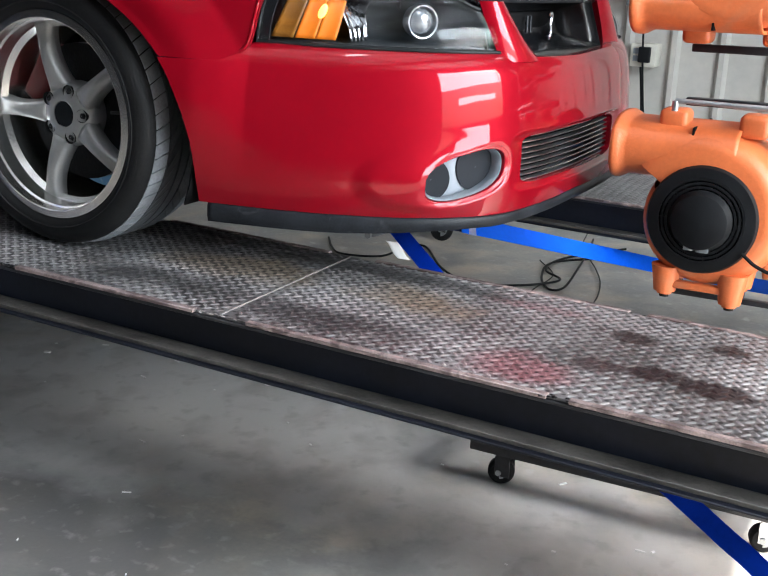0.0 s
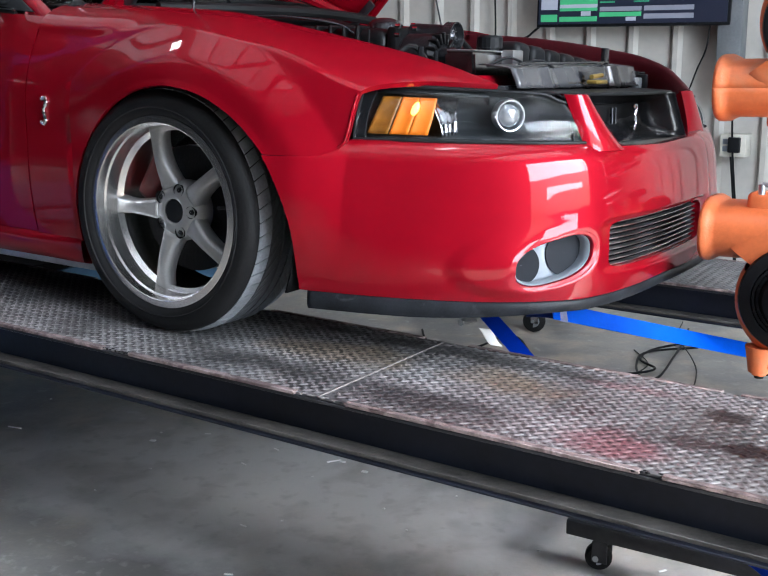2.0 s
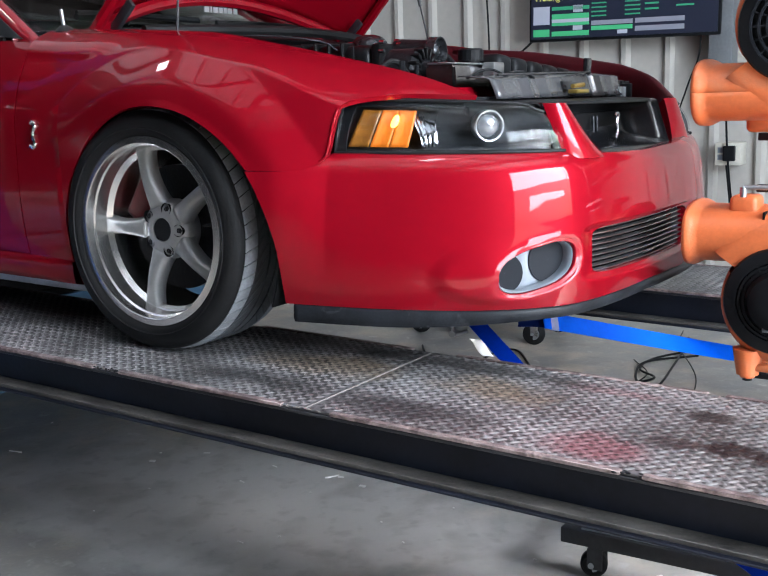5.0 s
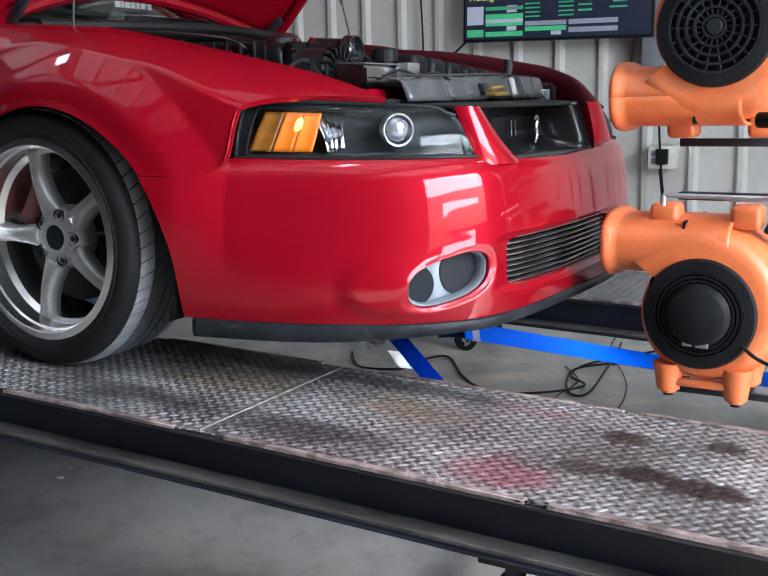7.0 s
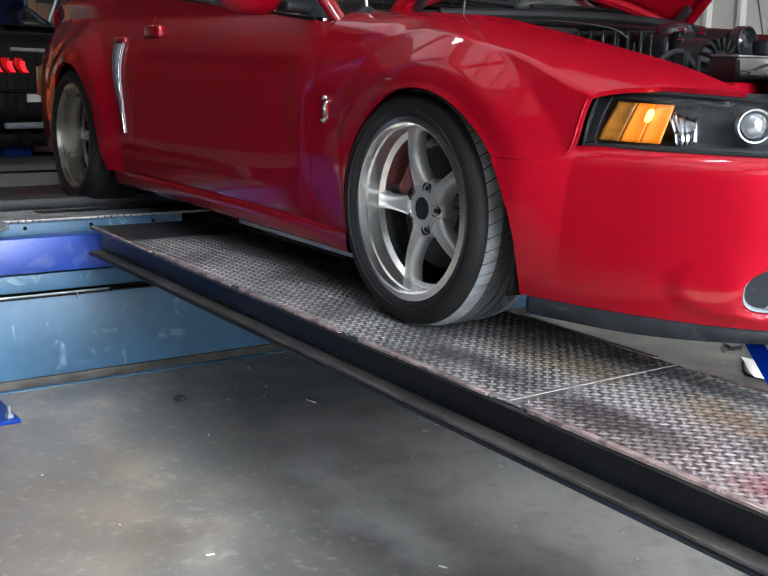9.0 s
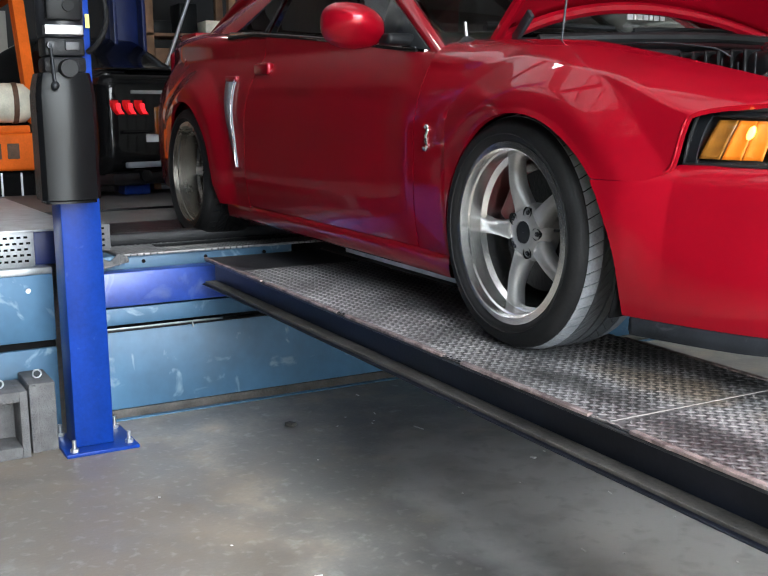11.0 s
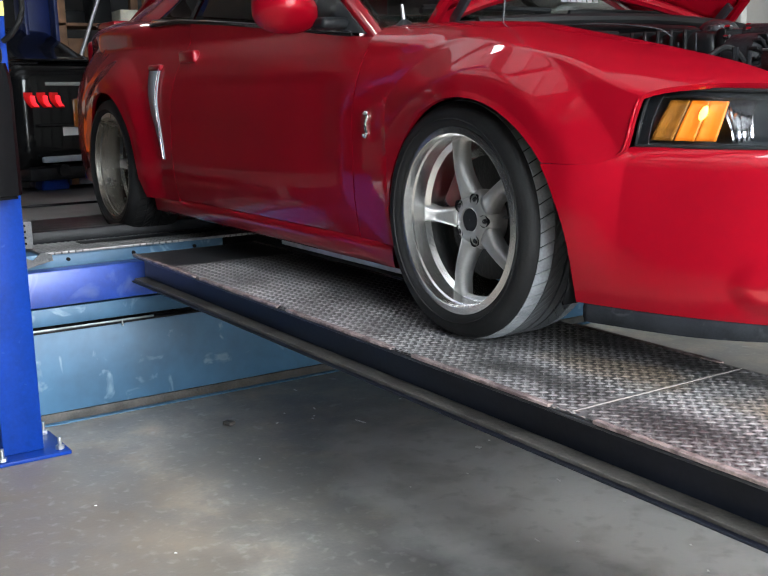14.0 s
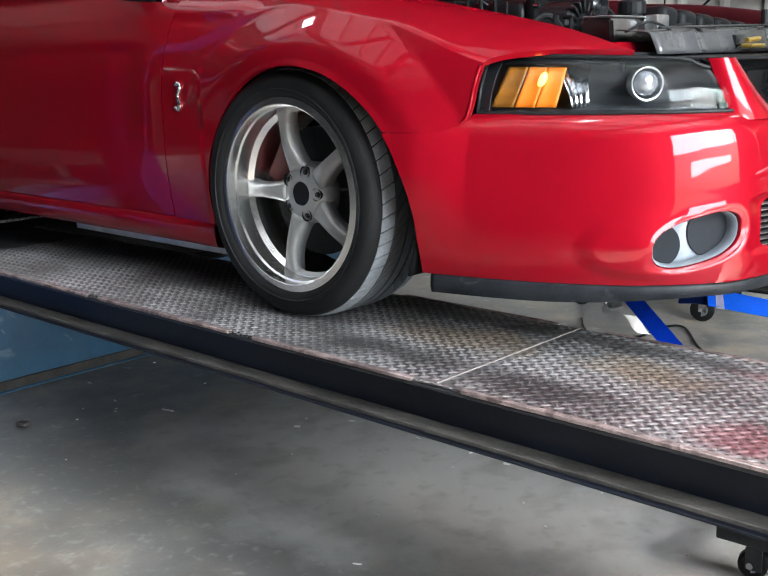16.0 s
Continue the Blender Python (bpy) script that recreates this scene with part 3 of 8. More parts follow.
def lugs(bm_name, x0, x1, y0, y1, parent, material):
    """Raised lens-shaped bars of tread plate, woven: the tip of each bar faces the flank of the next."""
    verts, faces = [], []
    L, W, Hh = 0.0116, 0.0034, 0.0026
    base = [(-L, 0), (-L * 0.5, -W), (L * 0.5, -W), (L, 0), (L * 0.5, W), (-L * 0.5, W)]
    top = [(-L * 0.55, 0), (L * 0.55, 0)]
    c, s = math.cos(LUG_TURN), math.sin(LUG_TURN)
    n = int(3.2 / LUG_PITCH)
    for i in range(-n, n):
        for j in range(-n, n):
            cx, cy = LUG_PITCH * (c * i - s * j), LUG_PITCH * (s * i + c * j)
            if not (x0 < cx < x1 and y0 < cy < y1):
                continue
            o = len(verts)
            p, q = (c, s) if (i + j) % 2 else (-s, c)
            verts += [(cx + p * x - q * y, cy + q * x + p * y, 0.0) for x, y in base]
            verts += [(cx + p * x - q * y, cy + q * x + p * y, Hh) for x, y in top]
            faces += [(o, o + 1, o + 6), (o + 1, o + 2, o + 7, o + 6), (o + 2, o + 3, o + 7), (o + 3, o + 4, o + 7), (o + 4, o + 5, o + 6, o + 7), (o + 5, o, o + 6)]
    me = bpy.data.meshes.new(bm_name)
    me.from_pydata(verts, [], faces)
    me.materials.append(material)
    me.polygons.foreach_set("use_smooth", [True] * len(me.polygons))
    ob = new(bm_name, me)
    ob.parent = parent
    tagged(ob, "raised lugs of the tread plate", kind="stuff")
    return ob


def runway(s):
    """One drive-on track; s is -1 for the near one. Built in the tilted frame."""
    r = thing("runway", "black steel runway with a worn diamond tread plate top", "ramp", TILT, "runways")
    ya, yb = (-1.095, -0.54) if s < 0 else (0.54, 1.095)
    seams = [-1.93, -1.55, 0.62, 2.35]
    for x0, x1 in zip(seams, seams[1:]):
        bm = bm_new()
        box(bm, x0 + 0.001, x1 - 0.001, ya + 0.006, yb - 0.006, -0.006, 0, 0.0008, seg=1)
        if x0 < -1.9:
            part("end_plate", bm, M["black_steel"], r, "smooth dark steel end plate")
            continue
        part("tread_plate", bm, M["plate"], r)
        lugs("lug_pattern", x0 + 0.012, x1 - 0.012, ya + 0.018, yb - 0.01, r, M["lug"])
    bm = bm_new()
    box(bm, 0.6178, 0.6222, ya + 0.01, yb - 0.01, -0.002, 0.0020, 0.0008, seg=1)
    part("weld_seam", bm, M["weld"], r, "bright weld across the plate")
    for o, e in ((ya, -1), (yb, 1)):
        def side(name, i0, i1, z0, z1, mt, label=""):
            p, q = o - e * i0, o - e * i1
            bm = bm_new()
            box(bm, -1.93, 2.35, min(p, q), max(p, q), z0, z1, 0.001, seg=1)
            part(name, bm, M[mt], r, label)
        side("top_flange", 0.0, 0.06, -0.013, -0.0065, "black_steel")
        side("beam_web", 0.045, 0.053, -0.0985, -0.0135, "web_paint")
        side("bottom_flange", 0.0, 0.06, -0.108, -0.099, "dusty_black", "dusty lower flange")
        side("flange_lip", -0.013, 0.004, -0.1135, -0.1082, "web_paint")
        # welded edge angle, in lengths with gaps
        for x0, x1 in ((-1.93, -1.30), (-1.25, -0.66), (-0.60, -0.03), (0.06, 0.56), (0.69, 1.32), (1.36, 2.35)):
            bm = bm_new()
            box(bm, x0, x1, min(o + e * 0.003, o - e * 0.013), max(o + e * 0.003, o - e * 0.013), -0.005, 0.0030, 0.0012, seg=1)
            part("edge_strip", bm, M["steel_edge"], r, "rubbed bare edge strip")
    rng = random.Random(3)
    for xw in (-0.63, 0.015, 0.62, 1.34):
        bm = bm_new()
        for k in range(16):
            x = xw + rng.uniform(-0.045, 0.045)
            y = (ya if s < 0 else yb) + rng.uniform(-0.002, 0.014) * -s
            rr = rng.uniform(0.002, 0.0045)
            b = bm_new()
            bmesh.ops.create_icosphere(b, subdivisions=1, radius=rr)
            bmesh.ops.transform(b, matrix=Matrix.LocRotScale((x, y, 0.0), None, (1.4, 1, 0.5)), verts=b.verts)
            merge(bm, b)
        part("weld_bead", bm, M["weld"] if abs(xw - 0.62) < 0.01 else M["dark_metal"], r, "rubbed weld bead", angle=80)
    for x in (-1.4, -0.7, 0.0, 0.7, 1.4, 2.0):
        bm = bm_new()
        box(bm, x, x + 0.05, ya + 0.21, yb - 0.21, -0.10, -0.0065)
        part("cross_rib", bm, M["black_steel"], r)
    if s > 0:
        for x in (1.9,):
            bm = bm_new()
            box(bm, x, x + 0.08, ya + 0.1, yb - 0.1, -0.643 + SLOPE * x + 0.002, -0.113, 0.004)
            part("leg", bm, M["black_steel"], r)
    else:
        bm = bm_new()
        box(bm, 2.2, 2.28, ya + 0.12, yb - 0.1, -0.643 + SLOPE * 2.2 + 0.004, -0.113, 0.004)
        part("leg", bm, M["black_steel"], r)


runway(-1)
runway(1)


def caster_parts(parent, x, y, r=0.042, chrome=False, top=0.14):
    """Swivel caster on the floor below a frame; its wheel, fork and plate are parts."""
    bm = bm_new()
    lathe(bm, [(0.001, -0.016), (r * 0.8, -0.016), (r, -0.009), (r, 0.009), (r * 0.8, 0.016), (0.001, 0.016)], Matrix.Translation((x, y, r)) @ Matrix.Rotation(radians(90), 4, "X") @ Matrix.Rotation(0.3, 4, "Y"), 24)
    part("caster_wheel", bm, M["rubber"], parent)
    bm = bm_new()
    for s in (-0.02, 0.02):
        box(bm, x - 0.012, x + 0.03, y + s - 0.002, y + s + 0.002, r - 0.01, 2 * r + 0.012, 0.001, seg=1)
    box(bm, x - 0.01, x + 0.034, y - 0.022, y + 0.022, 2 * r + 0.010, 2 * r + 0.016, 0.002, seg=1)
    rod(bm, (x + 0.014, y, 2 * r + 0.016), (x + 0.014, y, top), 0.012)
    part("caster_fork", bm, M["chrome" if chrome else "black_steel"], parent, "chromed fork" if chrome else "")
    bm = bm_new()
    rod(bm, (x, y - 0.0165, r), (x, y + 0.0165, r), r * 0.55, n=20)
    rod(bm, (x, y - 0.026, r), (x, y + 0.026, r), 0.008)
    part("wheel_hub", bm, M["galv"], parent, "zinc hub and axle bolt")


def dolly():
    t = thing("dolly", "black steel dolly on casters beneath the runway", "dolly")
    bm = bm_new()
    box(bm, 0.895, 1.70, -0.37, -0.30, 0.100, 0.142, 0.004)
    part("frame_rail", bm, M["black_steel"], t)
    bm = bm_new()
    box(bm, 0.95, 1.64, -0.360, -0.312, 0.1422, 0.147, 0.001)
    part("top_strip", bm, M["galv"], t, "pale galvanised top strip")
    for x in (0.97, 1.645):
        caster_parts(t, x, -0.318, 0.036, x > 1.2, 0.0885)
    bm = bm_new()
    box(bm, 0.895, 1.70, 0.20, 0.26, 0.100, 0.142, 0.004)
    part("frame_rail", bm, M["black_steel"], t)
    for x in (0.90, 1.64):
        bm = bm_new()
        box(bm, x, x + 0.055, -0.2995, 0.1995, 0.092, 0.138, 0.004)
        part("cross_rail", bm, M["black_steel"], t)
    for x in (0.97, 1.645):
        caster_parts(t, x, 0.23, 0.036, False, 0.0885)


dolly()


def ribbon(bm, pts, width, side, thick=0.003):
    """Flat webbing along pts; side(d) gives its width direction from its run d."""
    P = spline(pts, 8)
    rows = []
    for i, p in enumerate(P):
        d = (P[min(i + 1, len(P) - 1)] - P[max(i - 1, 0)]).normalized()
        w = side(d).normalized()
        nrm = d.cross(w).normalized()
        rows.append([bm.verts.new(p + w * (width / 2 * a) + nrm * (thick / 2 * c)) for a, c in ((-1, -1), (1, -1), (1, 1), (-1, 1))])
    for a, c in zip(rows, rows[1:]):
        for j in range(4):
            bm.faces.new((a[j], a[(j + 1) % 4], c[(j + 1) % 4], c[j]))
    bm.faces.new(rows[0][::-1])
    bm.faces.new(rows[-1])
    return bm


def tie_down(near):
    """Ratchet strap from a hook under the car's nose down to the floor."""
    t = thing("tie_down_strap", "dark blue tie-down strap with a torn white tag" if near else "blue tie-down strap stretched to the floor, brightened for door light", "strap", group="tie-down straps")
    if near:
        pts = [(0.485, -0.07, 0.605), (0.755, -0.262, 0.498), (1.01, -0.452, 0.395), (1.20, -0.50, 0.31), (1.387, -0.537, 0.25), (1.466, -0.592, 0.238), (1.602, -0.677, 0.20), (1.693, -0.728, 0.17), (2.10, -0.95, 0.006)]
        side = lambda d: d.cross(Vector((0.15, -0.80, 0.58)))
        hook = Vector((0.449, -0.117, 0.570))
    else:
        pts = [(0.662, 0.106, 0.584), (0.70, 0.165, 0.565), (1.30, 1.04, 0.284), (1.944, 1.979, 0.006)]
        side = lambda d: d.cross(Vector((0.35, -0.72, 0.60)))
        hook = Vector((0.53, 0.07, 0.588))
    bm = bm_new()
    ribbon(bm, pts, 0.044 if near else 0.056, side)
    part("webbing", bm, M["blue_mid" if near else "blue_bright"], t, angle=30)
    if not near:
        # Darker blue here paints the shade under the nose onto the webbing.
        bm = bm_new()
        ribbon(bm, [(0.560, 0.085, 0.584), (0.610, 0.095, 0.587), (0.662, 0.108, 0.584)], 0.050, side)
        part("folded_end", bm, M["navy"], t, "folded end of the strap, coloured dark for its shade")
        bm = bm_new()
        ribbon(bm, [(0.660, 0.104, 0.5835), (0.668, 0.114, 0.5805), (0.674, 0.124, 0.577)], 0.058, side, 0.006)
        part("stitched_edge", bm, M["cloth_edge"], t, "pale stitched edge")
    bm = bm_new()
    tube(bm, [hook + Vector(q) for q in ((0.03, 0.02, 0.008), (0.0, 0.0, 0.0), (-0.012, 0.0, 0.018), (-0.004, 0.0, 0.040), (0.012, 0.004, 0.050))], 0.006, 8, 6)
    rod(bm, hook + Vector((-0.008, -0.012, 0)), hook + Vector((-0.008, 0.012, 0)), 0.011, n=6)
    part("hook", bm, M["satin"], t, "plated steel hook")
    if near:
        bm = bm_new()
        grid(bm, 4, 8, lambda i, j: (0.508 + 0.006 * i + 0.003 * j, -0.142 + 0.008 * i + 0.0045 * j, 0.566 - 0.0075 * j + 0.003 * math.sin(0.9 * j) - 0.002 * i))
        part("paper_tag", bm, M["cardboard_white"], t, "torn white paper tag", 0.001)
    bm = bm_new()
    e = Vector(pts[-1])
    rod(bm, (e.x, e.y, 0.0), (e.x, e.y, 0.012), 0.045, n=20)
    part("floor_ring", bm, M["galv"], t, "zinc floor anchor")


tie_down(True)
tie_down(False)


def flat_dolly():
    t = thing("dolly", "low black dolly on chromed casters", "dolly")
    bm = bm_new()
    box(bm, -1.05, -0.12, 1.93, 2.40, 0.165, 0.185, 0.004)
    part("deck_board", bm, M["black_steel"], t)
    for x, y in ((-0.27, 2.0), (-0.95, 2.0), (-0.27, 2.32), (-0.95, 2.32)):
        caster_parts(t, x, y, 0.058, True, 0.166)


flat_dolly()


def cable(pts, r=0.006, label="black cable lying on the concrete floor"):
    bm = bm_new()
    tube(bm, pts, r, 7, 8)
    whole("cable", bm, M["black_plastic"], label, "cable", group="cables on the floor")


cable([(-0.766, 1.70, 0.008), (-0.66, 1.55, 0.008), (-0.55, 1.46, 0.008), (-0.37, 1.53, 0.008), (-0.35, 1.75, 0.01), (-0.27, 1.81, 0.008), (-0.056, 1.52, 0.008), (0.117, 1.37, 0.008),
       (0.27, 1.37, 0.008), (0.43, 1.48, 0.012), (0.50, 1.60, 0.016), (0.385, 1.74, 0.01), (0.39, 1.99, 0.008), (0.60, 2.35, 0.008)], 0.0055)
cable([(0.40, 2.45, 0.008), (0.453, 2.19, 0.008), (0.514, 1.83, 0.02), (0.55, 1.50, 0.012), (0.49, 1.46, 0.008), (0.40, 1.64, 0.008), (0.38, 1.85, 0.018), (0.55, 2.10, 0.008)], 0.0055)
cable([(0.326, 2.60, 0.006), (0.40, 2.27, 0.006), (0.58, 1.88, 0.014), (0.665, 1.67, 0.006), (0.72, 1.40, 0.006), (0.70, 1.26, 0.006), (0.55, 1.25, 0.006), (0.445, 1.38, 0.008), (0.44, 1.68, 0.006), (0.30, 1.90, 0.006)], 0.003)


def litter():
    """Flecks, chips and wire ends on the floor."""
    rng = random.Random(11)
    bm = bm_new()
    for k in range(80):
        x, y = rng.uniform(-2.0, 1.7), rng.uniform(-1.7, 0.9)
        a, l, w = rng.uniform(0, 3.14), rng.choice((0.003, 0.004, 0.005, 0.012)), rng.uniform(0.0015, 0.003)
        box(bm, -l, l, -w, w, 0.0005, 0.003, 0, Matrix.Translation((x, y, 0)) @ Matrix.Rotation(a, 4, "Z"))
    for x, y, a, l, w in ((-0.754, -0.245, 0.3, 0.011, 0.007), (0.063, -0.085, 0.1, 0.011, 0.006), (-0.08, -0.06, 1.0, 0.026, 0.003), (-0.05, -0.05, 0.1, 0.010, 0.004), (-1.30, -0.42, 0.2, 0.03, 0.002)):
        box(bm, -l, l, -w, w, 0.0005, 0.005, 0.001, Matrix.Translation((x, y, 0)) @ Matrix.Rotation(a, 4, "Z"))
    whole("litter", bm, M["cardboard_white"], "pale flecks and chips on the floor", "litter", "stuff")
    bm = bm_new()
    box(bm, -0.025, 0.02, -0.016, 0.016, 0.0005, 0.018, 0.006, Matrix.Translation((-1.60, -0.86, 0)) @ Matrix.Rotation(0.4, 4, "Z"))
    whole("stone_chip", bm, M["dusty_black"], "dark chip of debris on the concrete", "debris")


litter()


# ---- the dynamometer housing ----
def dyno():
    t = thing("dynamometer", "light blue steel chassis dynamometer housing", "machine")
    X = -2.08

    def slab(name, x0, x1, y0, y1, z0, z1, mt, bev=0.003, label=""):
        bm = bm_new()
        box(bm, x0, x1, y0, y1, z0, z1, bev)
        return part(name, bm, M[mt], t, label)
    slab("front_panel", X - 0.03, X, -1.60, 1.6, 0.045, 0.385, "sky_blue")
    slab("foot_angle", X - 0.04, X + 0.03, -1.60, 1.6, 0.0, 0.006, "sky_blue")
    slab("kick_strip", X - 0.028, X + 0.006, -1.60, 1.6, 0.0062, 0.044, "dusty_black", 0.002, "dusty dark kick strip")
    slab("shadow_gap", X - 0.05, X - 0.032, -1.60, 1.6, 0.386, 0.42, "liner")
    slab("middle_rail", X - 0.05, X + 0.012, -1.60, -0.80, 0.415, 0.487, "sky_blue", 0.004)
    slab("panel_cap", X - 0.03, X + 0.015, -1.60, -0.62, 0.386, 0.395, "dark_metal", 0.002)
    slab("blue_beam", X - 0.05, X + 0.05, -1.66, -0.955, 0.50, 0.645, "beam_blue", 0.006, "royal blue crossbeam")
    slab("deck_rail", X - 0.30, X - 0.06, -1.56, -0.60, 0.62, 0.70, "sky_blue", 0.004)
    slab("deck_plate", X - 0.34, X - 0.02, -1.42, -0.3, 0.701, 0.712, "plate", 0.002, "worn tread plate deck")
    slab("deck_top", X - 1.2, X - 0.345, -1.42, 1.4, 0.60, 0.735, "dark_metal", 0.004)
    slab("rear_platform", X - 4.05, X - 1.21, -1.42, 1.4, 0.66, 0.72, "platform", 0.004, "worn dark grey platform behind the rollers")
    slab("platform_joint", X - 2.2, X - 2.15, -1.42, 1.4, 0.7205, 0.735, "dark_metal", 0.003)
    slab("roller_cover", X - 0.42, X - 0.33, -1.40, 0.4, 0.70, 0.765, "dark_metal", 0.01)
    bm = bm_new()
    rod(bm, (X + 0.020, -1.59, 0.401), (X + 0.020, -0.98, 0.401), 0.0045, n=8)
    rod(bm, (X + 0.020, -1.12, 0.401), (X + 0.034, -1.12, 0.380), 0.0035, n=8)
    part("panel_rod", bm, M["galv"], t, "thin bare rod along the panel top")
    for y in (-1.30, -1.02, -0.74):
        bm = bm_new()
        rod(bm, (X - 0.064, y, 0.672), (X - 0.052, y, 0.672), 0.008, n=10)
        part("bolt_hole", bm, M["liner"], t)
    lug = lugs("lug_pattern", X - 0.335, X - 0.03, -1.40, -0.32, t, M["lug"])
    lug.location = (0, 0, 0.712)
    # rollers under the rear tyres
    for x in (-2.573 - 0.26, -2.573 + 0.26):
        bm = bm_new()
        rod(bm, (x, -1.2, 0.52), (x, 1.2, 0.52), 0.20, n=40)
        part("roller", bm, M["dark_metal"], t, "knurled steel roller")
    # cabinet beside the column
    slab("cabinet_lower", X - 0.9, X + 0.02, -2.9, -1.70, 0.002, 0.355, "sky_blue", 0.004)
    slab("cabinet_gap", X - 0.88, X + 0.004, -2.9, -1.70, 0.3555, 0.388, "liner", 0.0)
    slab("cabinet_upper", X - 0.9, X + 0.03, -2.9, -1.70, 0.3885, 0.662, "sky_blue", 0.004)
    slab("cabinet_cap", X - 0.9, X + 0.034, -2.9, -1.70, 0.6625, 0.69, "galv", 0.004)
    bm = bm_new()
    rod(bm, (X + 0.03, -1.80, 0.60), (X + 0.04, -1.80, 0.60), 0.010, n=12)
    part("rivet", bm, M["galv"], t)
    # louvred guard with slots, and its lid
    bm = bm_new()
    box(bm, X - 1.95, X - 0.02, -2.9, -1.755, 0.6905, 0.832, 0.003)
    guard = part("slotted_guard", bm, M["galv"], t, "galvanised guard with rows of slots")
    bm = bm_new()
    box(bm, -0.001, 0.0012, -0.008, 0.008, -0.0045, 0.0045)
    slot = mesh_of("slot", bm, M["liner"])
    for r in range(5):
        for c in range(16):
            ob = new("slot", slot)
            ob.parent = guard
            ob.location = (X - 0.0198, -2.185 + 0.0265 * c + 0.009 * (r % 2), 0.715 + 0.024 * r)
    slab("end_block", X - 0.6, X - 0.06, -1.754, -1.60, 0.6905, 0.83, "navy", 0.004, "navy end block")
    bm = bm_new()
    box(bm, X - 0.40, X - 0.02, -1.50, -1.445, 0.735, 0.845, 0.003)
    g2 = part("slotted_bracket", bm, M["block"], t, "bent grey bracket with slots")
    for r in range(4):
        ob = new("slot", slot)
        ob.parent = g2
        ob.location = (X - 0.0198, -1.478, 0.757 + 0.024 * r)
    bm = bm_new()
    grid(bm, 10, 6, lambda i, j: (X + 0.01 - 0.02 * j / 6 + 0.004 * math.sin(2.1 * i), -1.51 + 0.013 * i, 0.652 + 0.0075 * j * (0.75 + 0.25 * math.sin(1.1 * i)) + 0.003 * i))
    part("torn_wrap", bm, M["block"], t, "torn grey wrap on the deck edge", 0.002)
    bm = bm_new()
    box(bm, X - 2.0, X - 0.002, -2.9, -1.56, 0.8325, 0.842, 0.002)
    part("lid", bm, M["galv"], t, "galvanised flat lid")


dyno()


def column():
    t = thing("lift_column", "royal blue steel column bolted to the floor", "column")
    bm = bm_new()
    box(bm, -1.955, -1.655, -1.765, -1.485, 0.0, 0.014, 0.002)
    part("base_plate", bm, M["blue_paint"], t)
    bm = bm_new()
    box(bm, -1.895, -1.735, -1.715, -1.565, 0.0142, 3.4, 0.006)
    part("post", bm, M["blue_paint"], t)
    for x, y in ((-1.685, -1.73), (-1.70, -1.515), (-1.93, -1.735), (-1.93, -1.515)):
        bm = bm_new()
        rod(bm, (x, y, 0.0142), (x, y, 0.028), 0.017, n=6)
        rod(bm, (x, y, 0.028), (x, y, 0.062), 0.008, n=12)
        part("anchor_bolt", bm, M["galv"], t, "zinc anchor bolt")


column()


